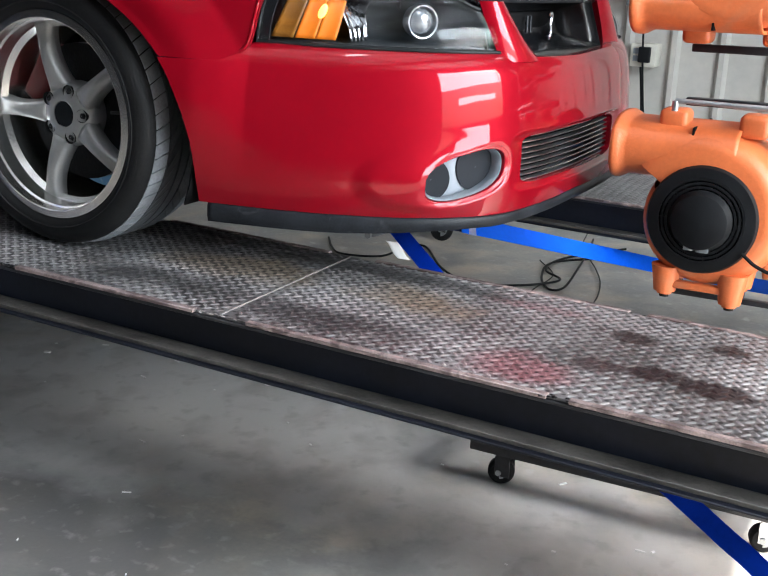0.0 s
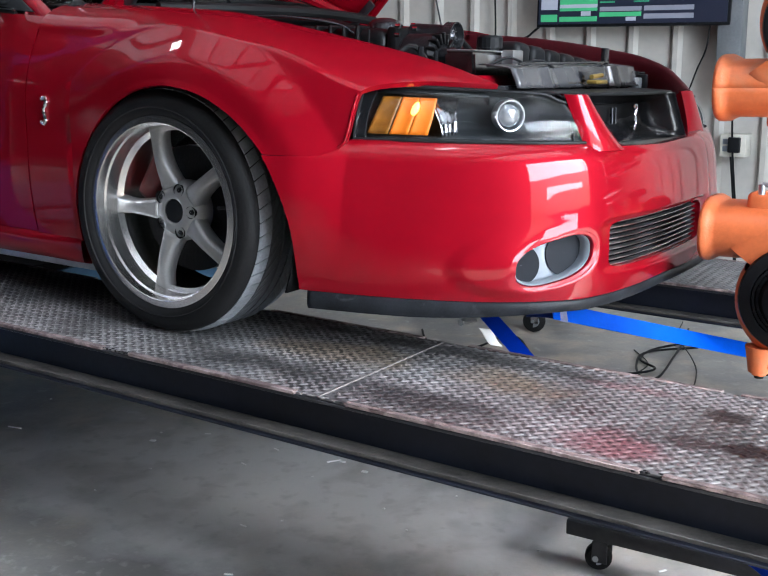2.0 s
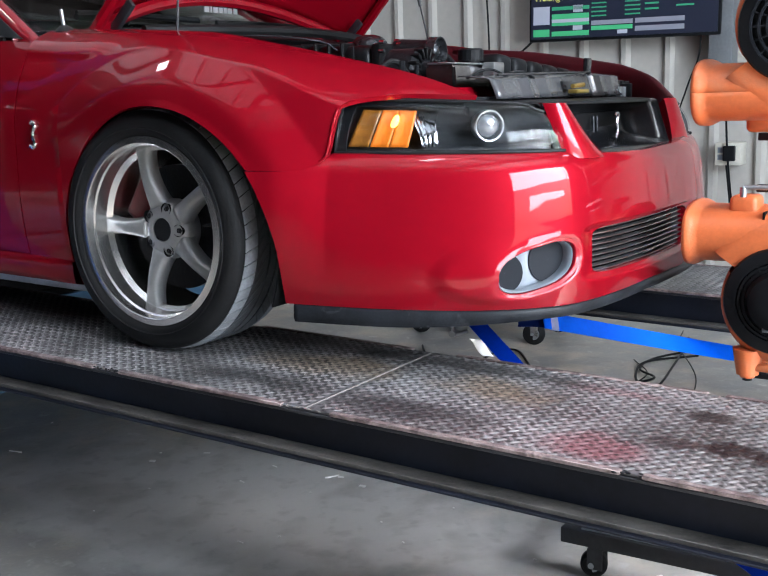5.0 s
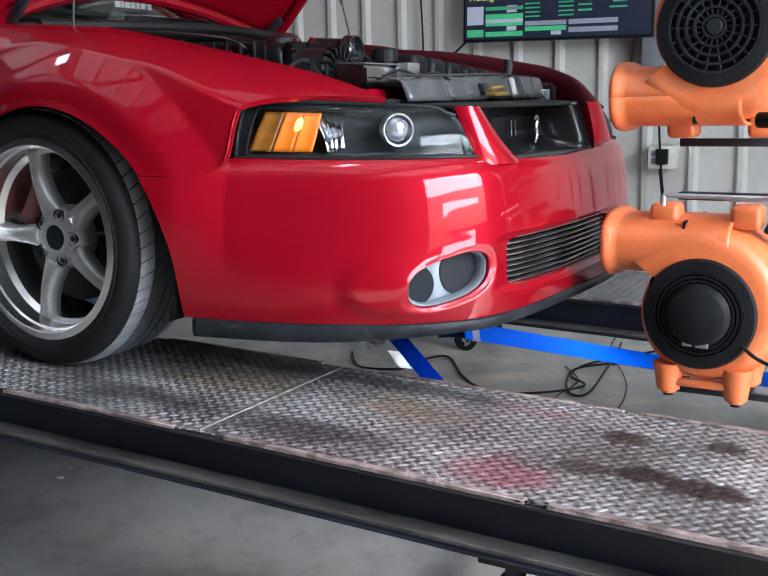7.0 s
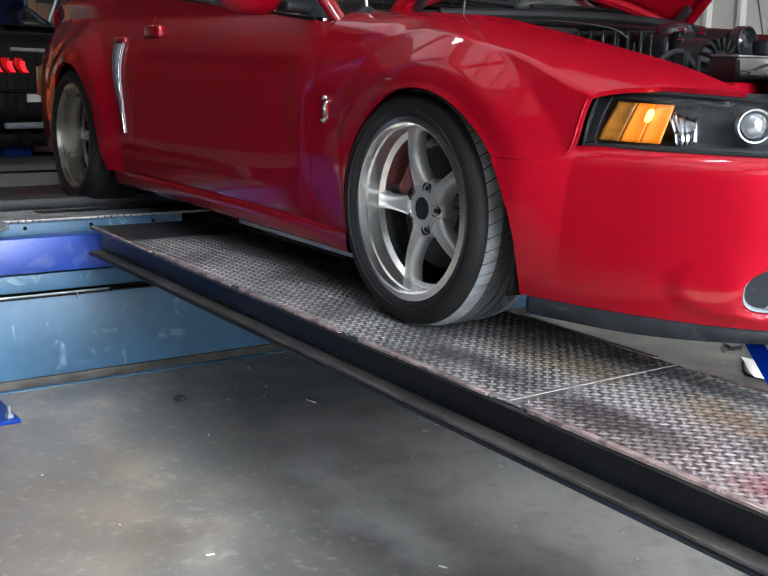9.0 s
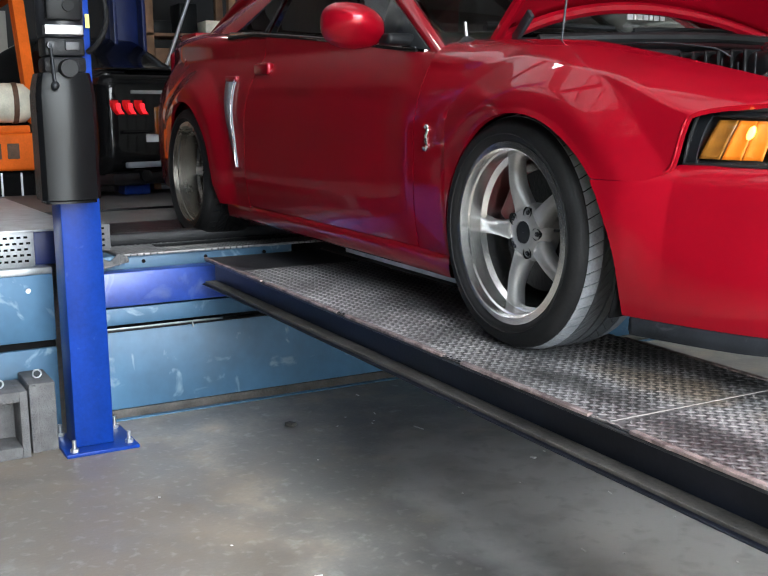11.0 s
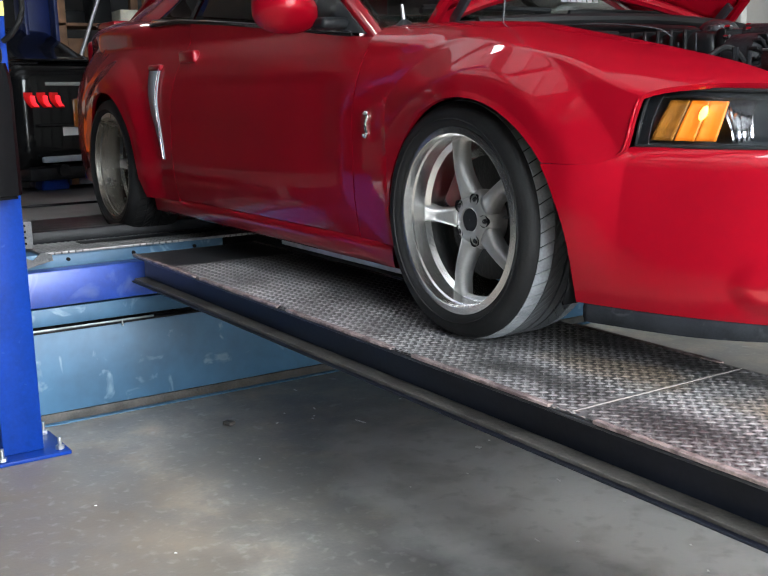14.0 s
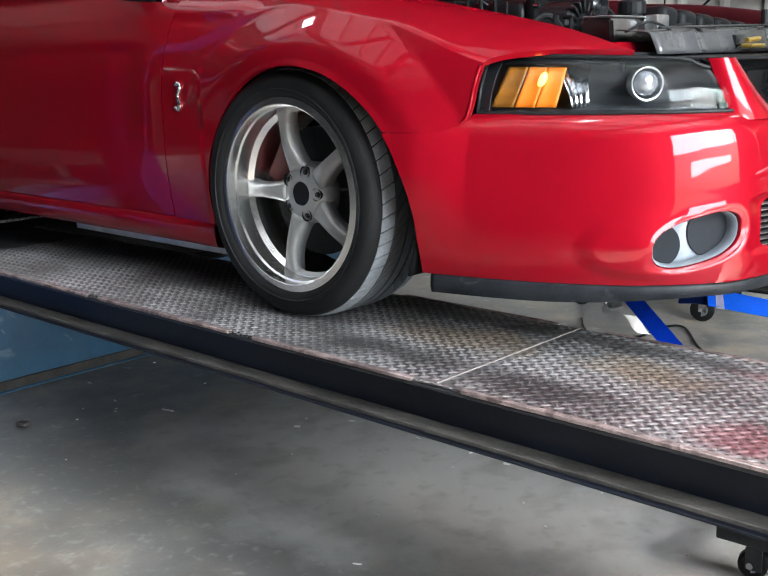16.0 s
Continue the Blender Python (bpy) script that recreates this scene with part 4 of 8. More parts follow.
def power_unit():
    """Hydraulic pump: black tank below, pump block with lever, motor above."""
    t = thing("hydraulic_pump", "black hydraulic power unit mounted on the blue column", "pump", pose(-1.655, -1.69, 0))
    bm = bm_new()
    outline = [(-0.075, -0.108), (0.040, -0.108), (0.064, -0.092), (0.078, -0.035), (0.078, 0.030), (0.060, 0.086), (0.036, 0.102), (-0.075, 0.102)]
    b = bm_new()
    prism(b, outline, 0.405, Matrix.Translation((0, 0, 0.975)))
    top = [f for f in b.faces if all(v.co.z > 1.2 for v in f.verts)]
    ring = bmesh.ops.extrude_face_region(b, geom=top)
    for v in ring["geom"]:
        if isinstance(v, bmesh.types.BMVert):
            v.co = Vector((v.co.x * 0.90, v.co.y * 0.86, 1.442))
    bmesh.ops.delete(b, geom=top, context="FACES_ONLY")
    bmesh.ops.bevel(b, geom=[e for e in b.edges if abs(e.verts[0].co.z - e.verts[1].co.z) < 0.01 and e.verts[0].co.z < 1.40], offset=0.014, segments=3, affect="EDGES")
    merge(bm, b)
    part("tank", bm, M["gloss_black"], t, "glossy black oil tank with chamfered sides", angle=24)
    bm = bm_new()
    box(bm, -0.06, 0.06, -0.075, 0.075, 1.44, 1.50, 0.015)
    box(bm, -0.055, 0.065, -0.07, 0.07, 1.50, 1.565, 0.008)
    part("pump_block", bm, M["dark_metal"], t)
    bm = bm_new()
    rod(bm, (0.062, 0.005, 1.455), (0.10, 0.005, 1.455), 0.034, 0.03, 20)
    part("filler_cap", bm, M["black_plastic"], t)
    bm = bm_new()
    rod(bm, (0.065, -0.055, 1.535), (0.095, -0.055, 1.535), 0.012, n=14)
    rod(bm, (0.09, -0.055, 1.54), (0.105, -0.05, 1.405), 0.006)
    b = bm_new()
    bmesh.ops.create_uvsphere(b, u_segments=14, v_segments=8, radius=0.015)
    bmesh.ops.transform(b, matrix=Matrix.Translation((0.106, -0.05, 1.395)), verts=b.verts)
    merge(bm, b)
    part("release_lever", bm, M["grey_metal"], t, "grey metal release lever")
    bm = bm_new()
    box(bm, 0.0655, 0.074, 0.0, 0.05, 1.52, 1.55, 0.003)
    part("valve_block", bm, M["black_steel"], t)
    bm = bm_new()
    lathe(bm, [(0.001, 1.566), (0.078, 1.566), (0.082, 1.575), (0.082, 1.84), (0.07, 1.87), (0.001, 1.87)], Matrix(), 36)
    part("motor", bm, M["black_steel"], t)
    bm = bm_new()
    box(bm, 0.0, 0.088, -0.07, 0.064, 1.572, 1.606, 0.004)
    part("name_plate", bm, M["alu"], t, "bright blank aluminium plate")
    bm = bm_new()
    box(bm, 0.06, 0.102, -0.065, 0.06, 1.62, 1.80, 0.012)
    part("switch_box", bm, M["black_plastic"], t)
    bm = bm_new()
    rod(bm, (0.102, 0.01, 1.67), (0.112, 0.01, 1.67), 0.02, n=18)
    part("switch_button", bm, M["rubber"], t)
    bm = bm_new()
    tube(bm, [(0.02, 0.09, 1.80), (0.03, 0.15, 1.72), (0.02, 0.16, 1.62), (0.0, 0.13, 1.55), (-0.03, 0.10, 1.52)], 0.010)
    part("hose", bm, M["rubber"], t)
    bm = bm_new()
    box(bm, -0.062, -0.06, 0.105, 0.120, 1.61, 1.66)
    part("warning_label", bm, M["yellow"], t)


power_unit()


def cinder_block(x, y, w, h, d, turn):
    t = thing("concrete_block", "rough grey concrete block with lifting eye", "block", pose(x, y, 0, 0, 0, turn), "concrete blocks")
    bm = bm_new()
    f = 0.03
    box(bm, -d, 0, -w / 2, -w / 2 + f, 0.0, h, 0.004)
    box(bm, -d, 0, w / 2 - f, w / 2, 0.0, h, 0.004)
    box(bm, -d, 0, -w / 2 + f, w / 2 - f, 0.0, 0.045, 0.003)
    box(bm, -d, 0, -w / 2 + f, w / 2 - f, h - 0.04, h, 0.003)
    box(bm, -d, -0.16, -w / 2 + f, w / 2 - f, 0.045, h - 0.04, 0.0)
    box(bm, -0.159, -0.09, -0.022, -0.012, 0.045, h - 0.04, 0.002)
    part("body", bm, M["block"], t)
    bm = bm_new()
    ring = [(-0.09, 0.016 * math.cos(a), h + 0.018 + 0.016 * math.sin(a)) for a in [2 * math.pi * i / 14 for i in range(15)]]
    tube(bm, ring, 0.0035, 8, 0)
    part("lifting_eye", bm, M["galv"], t, "zinc lifting eye")


cinder_block(-1.755, -1.965, 0.175, 0.262, 0.22, 0)


def solid_block():
    t = thing("concrete_block", "solid rough grey concrete block beside the column", "block", pose(-1.80, -1.815, 0), "concrete blocks")
    bm = bm_new()
    box(bm, -0.24, 0.0, -0.05, 0.05, 0.0, 0.275, 0.006)
    box(bm, -0.02, 0.006, -0.05, -0.02, 0.0, 0.270, 0.004)
    part("body", bm, M["block"], t)
    bm = bm_new()
    tube(bm, [(-0.09, 0.016 * math.cos(a), 0.293 + 0.016 * math.sin(a)) for a in [2 * math.pi * i / 14 for i in range(15)]], 0.0035, 8, 0)
    part("lifting_eye", bm, M["galv"], t, "zinc lifting eye")


solid_block()


# ---- blowers ----
def blower(m, label):
    """Snail-shaped air mover. Local x points away from its mouth, y into the scene, z up; the origin is the fan's hub."""
    t = thing("air_mover", label, "blower", m, "stacked blowers")
    bm = bm_new()
    nA = 56
    yA, yB = 0.0, 0.26

    def radius(a):
        return 0.155 + 0.075 * (a / (2 * math.pi))
    # scroll: from under the mouth, round the back and over the top
    ring_n = 14
    V = []
    for i in range(nA + 1):
        a = 2 * math.pi * i / nA * 0.97
        ang = math.pi * 1.0 + 0.35 - a if False else math.pi * 0.86 + a
        R = radius(a)
        row = []
        for j in range(ring_n + 1):
            q = math.pi * j / ring_n
            ry = 0.5 * (yA + yB) - 0.5 * (yB - yA) * math.cos(q)
            rr = R - 0.055 + 0.055 * math.sin(q) ** 0.7
            row.append(bm.verts.new((rr * math.cos(ang), ry, rr * math.sin(ang))))
        V.append(row)
    for i in range(nA):
        for j in range(ring_n):
            bm.faces.new((V[i][j], V[i + 1][j], V[i + 1][j + 1], V[i][j + 1]))
    for j in (0, ring_n):
        cpt = bm.verts.new((0, yA + 0.004 if j == 0 else yB - 0.004, 0))
        for i in range(nA):
            bm.faces.new((V[i][j], V[i + 1][j], cpt))
    part("housing", bm, M["orange"], t, angle=55)
    # mouth duct: tangent to the top, flared at its end
    bm = bm_new()

    def duct(i, j):
        u = i / 30
        x = 0.06 - 0.30 * u
        fl = 0.012 * ease((u - 0.90) / 0.06)
        hz, hy = 0.072 + fl, 0.128 + fl
        a = 2 * math.pi * j / 32
        ca, sa = math.cos(a), math.sin(a)
        k = (abs(ca) ** 2.7 + abs(sa) ** 2.7) ** (-1 / 2.7)
        return (x, 0.13 + hy * ca * k, 0.150 + hz * sa * k)
    grid(bm, 30, 32, duct)
    part("mouth", bm, M["orange"], t, thick=0.008, angle=50)
    # Black sheet added in the duct to stand for the shade inside.
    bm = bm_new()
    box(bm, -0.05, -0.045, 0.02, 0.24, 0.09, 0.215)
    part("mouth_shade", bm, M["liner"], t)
    # intakes: motor cap on one face, open grille on the other
    F = Matrix.Rotation(radians(90), 4, "X")

    def on_face(name, bm, material, face, label="", angle=38):
        bmesh.ops.transform(bm, matrix=face, verts=bm.verts)
        part(name, bm, material, t, label, angle=angle)
    for grille_side, face in ((False, Matrix()), (True, Matrix.Translation((0, 0.26, 0)) @ Matrix.Rotation(math.pi, 4, "Z"))):
        bm = bm_new()
        lathe(bm, [(0.098, 0.0), (0.128, 0.0), (0.133, 0.008), (0.128, 0.018), (0.104, 0.022), (0.098, 0.014)], F @ Matrix.Translation((0, 0, -0.004)), 48)
        lathe(bm, [(0.0005, 0.002), (0.118, 0.002)], F, 40)
        on_face("intake_ring", bm, M["black_plastic"], face, "black intake ring")
        bm = bm_new()
        for k in range(5 if grille_side else 3):
            r = (0.024 + 0.019 * k) if grille_side else (0.082 + 0.010 * k)
            lathe(bm, [(r - 0.003, 0.012), (r + 0.003, 0.012), (r + 0.003, 0.019), (r - 0.003, 0.019), (r - 0.003, 0.012)], F, 40)
        for k in range(18):
            a = 2 * math.pi * k / 18
            r0 = 0.02 if grille_side else 0.074
            rod(bm, (r0 * math.cos(a), -0.014, r0 * math.sin(a)), (0.116 * math.cos(a), -0.014, 0.116 * math.sin(a)), 0.0026, n=6)
        on_face("intake_grille", bm, M["chin"] if grille_side else M["black_plastic"], face)
        bm = bm_new()
        if grille_side:
            lathe(bm, [(0.0005, 0.022), (0.016, 0.022), (0.02, 0.016), (0.02, 0.004)], F, 24)
            on_face("hub_cap", bm, M["chin"], face)
        else:
            lathe(bm, [(0.0005, 0.052), (0.045, 0.050), (0.066, 0.040), (0.076, 0.022), (0.076, 0.003)], F, 30)
            on_face("motor_cap", bm, M["black_plastic"], face, "round black motor cap", 25)
            bm = bm_new()
            box(bm, -0.03, -0.006, -0.036, -0.028, -0.072, -0.060, 0.002)
            box(bm, 0.0, 0.03, -0.036, -0.028, -0.074, -0.062, 0.002)
            on_face("switch", bm, M["galv"], face)
    # moulded feet on two sides
    for x, z0, z1 in ((-0.075, -0.205, -0.13), (0.085, -0.215, -0.13)):
        for y in (0.03, 0.20):
            bm = bm_new()
            b = bm_new()
            bmesh.ops.create_cone(b, cap_ends=True, segments=20, radius1=0.026, radius2=0.038, depth=z1 - z0)
            bmesh.ops.bevel(b, geom=[e for e in b.edges if all(v.co.z < 0 for v in e.verts)], offset=0.008, segments=3, affect="EDGES")
            bmesh.ops.transform(b, matrix=Matrix.Translation((x, y, (z0 + z1) / 2)), verts=b.verts)
            merge(bm, b)
            part("foot", bm, M["orange"], t)
            bm = bm_new()
            rod(bm, (x, y, z0 - 0.008), (x, y, z0 + 0.002), 0.012, n=12)
            part("foot_pad", bm, M["rubber"], t)
    bm = bm_new()
    box(bm, -0.06, 0.075, 0.01, 0.035, -0.185, -0.165, 0.006)
    part("foot_bridge", bm, M["orange"], t)
    for x in (-0.10, 0.09):
        bm = bm_new()
        box(bm, x - 0.04, x + 0.03, 0.05, 0.13, 0.195, 0.252, 0.014, seg=3)
        part("top_boss", bm, M["orange"], t)
    return t


blower(pose(1.385, -0.18, 0.755), "orange plastic snail-shaped air mover with black motor cap")
blower(pose(1.40, 0.08, 1.412) @ Matrix.Rotation(math.pi, 4, "X"), "orange plastic snail-shaped air mover, intake grille outwards")
blower(pose(1.72, 0.62, 0.70) @ Matrix.Rotation(math.pi, 4, "X"), "dusty orange plastic air mover behind the stack")


def blower_stand():
    t = thing("blower_stand", "black steel stand that carries the stacked blowers", "stand")
    bm = bm_new()
    box(bm, 1.74, 1.79, 0.02, 0.07, 0.0, 1.75, 0.004)
    part("post", bm, M["black_steel"], t)
    bm = bm_new()
    box(bm, 1.45, 2.05, 0.0, 0.09, 0.0, 0.03, 0.003)
    box(bm, 1.72, 1.81, -0.3, 0.4, 0.0302, 0.05, 0.003)
    part("foot_bar", bm, M["black_steel"], t)
    bm = bm_new()
    rod(bm, (1.29, -0.17, 1.032), (1.58, -0.17, 1.030), 0.006)
    rod(bm, (1.56, -0.17, 1.03), (1.56, -0.17, 0.998), 0.009, n=6)
    rod(bm, (1.29, -0.17, 1.032), (1.29, -0.17, 1.008), 0.008)
    rod(bm, (1.58, -0.17, 1.03), (1.765, 0.03, 1.03), 0.006)
    part("tie_rod", bm, M["galv"], t, "zinc plated tie rod")
    bm = bm_new()
    box(bm, 1.40, 1.76, -0.02, 0.04, 1.006, 1.012, 0.002)
    part("bracket", bm, M["galv"], t)
    bm = bm_new()
    rod(bm, (1.52, -0.10, 0.96), (1.76, 0.04, 0.80), 0.02)
    part("brace", bm, M["black_steel"], t)
    for z in (1.155, 1.02):
        bm = bm_new()
        box(bm, 1.27, 1.765, 0.045, 0.075, z - 0.02, z, 0.003)
        part("arm", bm, M["black_steel"], t)
    for x in (1.31, 1.47):
        bm = bm_new()
        box(bm, x - 0.012, x + 0.012, 0.0, 0.03, 0.52, 0.537, 0.002)
        part("hook", bm, M["black_steel"], t)
    bm = bm_new()
    box(bm, 1.29, 1.765, 0.005, 0.025, 0.505, 0.5195, 0.002)
    part("arm", bm, M["black_steel"], t)
    bm = bm_new()
    rod(bm, (1.54, -0.20, 1.205), (1.565, -0.20, 1.205), 0.03)
    rod(bm, (1.50, -0.17, 1.205), (1.54, -0.19, 1.205), 0.018)
    part("clamp_knob", bm, M["black_plastic"], t, "black clamp knob")


blower_stand()
bm = bm_new()
tube(bm, [(1.49, -0.20, 0.69), (1.53, -0.21, 0.665), (1.60, -0.20, 0.64), (1.68, -0.1, 0.60), (1.75, 0.0, 0.3), (1.78, 0.1, 0.01)], 0.0045)
whole("power_cord", bm, M["black_plastic"], "black power cord of the blower", "cord")


# ---- far wall fittings ----
def monitor():
    W2, Hh = 1.148, 0.655
    t = thing("monitor", "flat wall screen showing a dynamometer control page", "screen", pose(-0.81, 3.12, 1.592, 0, 0.9, 0))
    bm = bm_new()
    box(bm, 0, W2, 0.0, 0.05, 0, Hh, 0.006)
    part("case", bm, M["black_plastic"], t)
    bm = bm_new()
    box(bm, 0.014, W2 - 0.014, -0.004, -0.0005, 0.016, Hh - 0.014, 0.0)
    part("screen", bm, glow("lit_screen", (0.008, 0.011, 0.026), 0.06), t, "lit dark blue display")
    bm = bm_new()
    box(bm, W2 * 0.4, W2 * 0.6, 0.05, 0.15, 0.2, 0.45, 0.005)
    part("wall_mount", bm, M["black_steel"], t)
    green, pale, grey_s, yel, whi, dim = (glow("screen_green", (0.05, 0.36, 0.15), 0.07), glow("screen_pale", (0.30, 0.32, 0.38), 0.08), glow("screen_grey", (0.18, 0.19, 0.23), 0.08),
                                          glow("screen_yellow", (0.60, 0.60, 0.12), 0.06), glow("screen_white", (0.8, 0.82, 0.85), 0.11), glow("screen_dim_green", (0.03, 0.24, 0.12), 0.09))
    black = glow("screen_dark", (0.006, 0.010, 0.02), 0.09)

    def bar(x0, x1, z0, z1, mt, d=0.006):
        bm = bm_new()
        box(bm, x0, x1, -d, -0.0045, z0, z1)
        part("screen_field", bm, mt, t)
    bar(0.03, 0.62, 0.31, 0.62, black)
    bar(0.65, 1.12, 0.33, 0.62, black)
    for k in range(9):
        bar(0.66 + 0.05 * k, 0.661 + 0.05 * k, 0.335, 0.61, grey_s, 0.0065)
    for k in range(6):
        bar(0.655, 1.115, 0.36 + 0.045 * k, 0.361 + 0.045 * k, grey_s, 0.0065)
    bar(0.03, 0.135, 0.10, 0.205, pale)
    bar(0.03, 0.135, 0.03, 0.072, green)
    for z0, z1, mt in ((0.18, 0.20, dim), (0.128, 0.158, green), (0.108, 0.128, pale), (0.09, 0.108, green), (0.03, 0.058, green)):
        bar(0.15, 0.385, z0, z1, mt)
    bar(0.285, 0.345, 0.165, 0.205, pale)
    bar(0.285, 0.345, 0.062, 0.088, pale)
    for x in (0.36, 0.63):
        for k in range(4):
            bar(0.40 + (x - 0.36) * 0.75, 0.49 + (x - 0.36) * 0.75, 0.205 - 0.024 * k, 0.213 - 0.024 * k, dim)
    bar(0.40, 0.65, 0.085, 0.11, grey_s)
    bar(0.40, 0.65, 0.055, 0.08, green)
    bar(0.56, 0.62, 0.03, 0.052, pale)
    bar(0.665, 0.95, 0.085, 0.112, grey_s)
    bar(0.665, 0.95, 0.04, 0.068, grey_s)
    for x0, x1, z in ((0.72, 0.80, 0.155), (0.90, 1.0, 0.165), (0.72, 0.80, 0.185), (0.92, 1.0, 0.195)):
        bar(x0, x1, z, z + 0.01, dim)
    up = Matrix.Rotation(radians(90), 4, "X")
    words("status_text", "Waiting For Test Start Command", 0.052, Matrix.Translation((0.035, -0.006, 0.238)) @ up, yel, t)
    words("speed_text", "30", 0.075, Matrix.Translation((0.14, -0.0075, 0.325)) @ up, whi, t)
    words("unit_text", "MPH", 0.045, Matrix.Translation((0.28, -0.0075, 0.355)) @ up, whi, t)
    words("unit_text", "RPM/1000", 0.045, Matrix.Translation((0.22, -0.0075, 0.405)) @ up, whi, t)
    words("count_text", "1509", 0.075, Matrix.Translation((0.46, -0.0075, 0.345)) @ up, whi, t)


monitor()


def outlet():
    t = thing("outlet_box", "grey double outlet box on the ribbed wall", "outlet", pose(0.325, YB - 0.17, 0.855))
    bm = bm_new()
    box(bm, 0, 0.14, 0.0, 0.136, 0, 0.125, 0.004)
    part("plate", bm, mat("beige_outlet_plate", (0.55, 0.52, 0.45), 0.5, 0, 0.1, 20), t)
    bm = bm_new()
    box(bm, 0.05, 0.115, -0.035, -0.0005, 0.025, 0.11, 0.006)
    part("plug", bm, M["black_plastic"], t)
    bm = bm_new()
    box(bm, 0.015, 0.045, -0.003, -0.0005, 0.03, 0.06, 0.002)
    box(bm, 0.015, 0.045, -0.003, -0.0005, 0.07, 0.10, 0.002)
    part("socket", bm, M["grey_plastic"], t)


outlet()


def wall_cable(pts, r=0.006):
    bm = bm_new()
    tube(bm, pts, r, 7, 6)
    whole("wall_cable", bm, M["black_plastic"], "black cable hanging on the ribbed wall", "cable", group="wall cables")


wall_cable([(0.37, YB - 0.12, 0.90), (0.40, YB - 0.10, 0.6), (0.42, YB - 0.09, 0.3), (0.45, YB - 0.08, 0.008)])
wall_cable([(0.385, YB - 0.20, 1.2), (0.40, YB - 0.19, 0.9), (0.44, YB - 0.18, 0.5), (0.46, YB - 0.16, 0.008)])
wall_cable([(0.22, 3.18, 1.60), (0.20, 3.19, 1.45), (0.14, 3.2, 1.30), (0.06, 3.2, 1.0), (0.08, YB - 0.05, 0.6)], 0.005)
wall_cable([(-1.20, YB - 0.05, 3.0), (-1.18, YB - 0.05, 2.2), (-1.15, YB - 0.05, 1.6), (-1.16, YB - 0.05, 1.0)], 0.006)
wall_cable([(-0.80, 3.15, 1.60), (-0.88, 3.18, 1.55), (-0.95, 3.2, 1.5), (-1.0, YB - 0.04, 1.3)], 0.007)


# ---- things deep in the workshop ----
def fork_truck():
    t = thing("fork_truck", "orange fork lift truck with a strapped cream gas tank", "forklift", pose(-6.35, -1.5, 0))
    bm = bm_new()
    box(bm, -1.6, 0.02, -0.9, 0.55, 0.25, 0.90, 0.06, seg=3)
    part("chassis", bm, M["liner"], t)
    bm = bm_new()
    box(bm, -0.5, 0.06, -0.9, 0.56, 0.905, 1.20, 0.03, seg=3)
    cw = part("counterweight", bm, M["orange_paint"], t)
    # the maker's lettering as plain dark bars
    for k in range(7):
        bm = bm_new()
        box(bm, 0.0605, 0.064, -0.50 + 0.135 * k, -0.41 + 0.135 * k, 1.00, 1.12, 0.001)
        part("letter_bar", bm, M["strap"], cw)
    for k in range(9):
        bm = bm_new()
        box(bm, 0.022, 0.03, -0.80 + 0.15 * k, -0.785 + 0.15 * k, 0.60, 0.89)
        part("grille_bar", bm, M["galv"], t)
    bm = bm_new()
    box(bm, -0.3, 0.03, -0.8, 0.50, 1.2005, 1.26, 0.01)
    part("tank_cradle", bm, M["orange_paint"], t)
    bm = bm_new()
    lathe(bm, [(0.001, -0.45), (0.10, -0.44), (0.15, -0.38), (0.155, -0.33), (0.155, 0.33), (0.15, 0.38), (0.10, 0.44), (0.001, 0.45)], Matrix.Translation((-0.06, 0.10, 1.435)) @ Matrix.Rotation(radians(90), 4, "X"), 32)
    part("gas_tank", bm, M["cream"], t, "cream painted gas tank")
    for y in (-0.10, 0.17, 0.40):
        bm = bm_new()
        lathe(bm, [(0.157, -0.02), (0.161, -0.02), (0.161, 0.02), (0.157, 0.02), (0.157, -0.02)], Matrix.Translation((-0.06, y, 1.435)) @ Matrix.Rotation(radians(90), 4, "X"), 32)
        part("tank_strap", bm, M["strap"], t, "brown tank strap")
    for y0 in (0.54, -0.75):
        bm = bm_new()
        rod(bm, (-0.10, y0 + 0.02, 1.2), (0.08, y0 - 0.10, 2.3), 0.062, n=4)
        part("guard_post", bm, M["orange_paint"], t)
    bm = bm_new()
    box(bm, -1.4, 0.12, -0.86, 0.50, 2.25, 2.33, 0.02)
    part("overhead_guard", bm, M["orange_paint"], t)
    for x in (-1.3, -0.25):
        for y in (-0.80, 0.45):
            bm = bm_new()
            lathe(bm, [(0.001, -0.09), (0.22, -0.09), (0.26, -0.06), (0.26, 0.06), (0.22, 0.09), (0.001, 0.09)], Matrix.Translation((x, y, 0.262)) @ Matrix.Rotation(radians(90), 4, "X"), 28)
            part("wheel", bm, M["rubber"], t)


fork_truck()


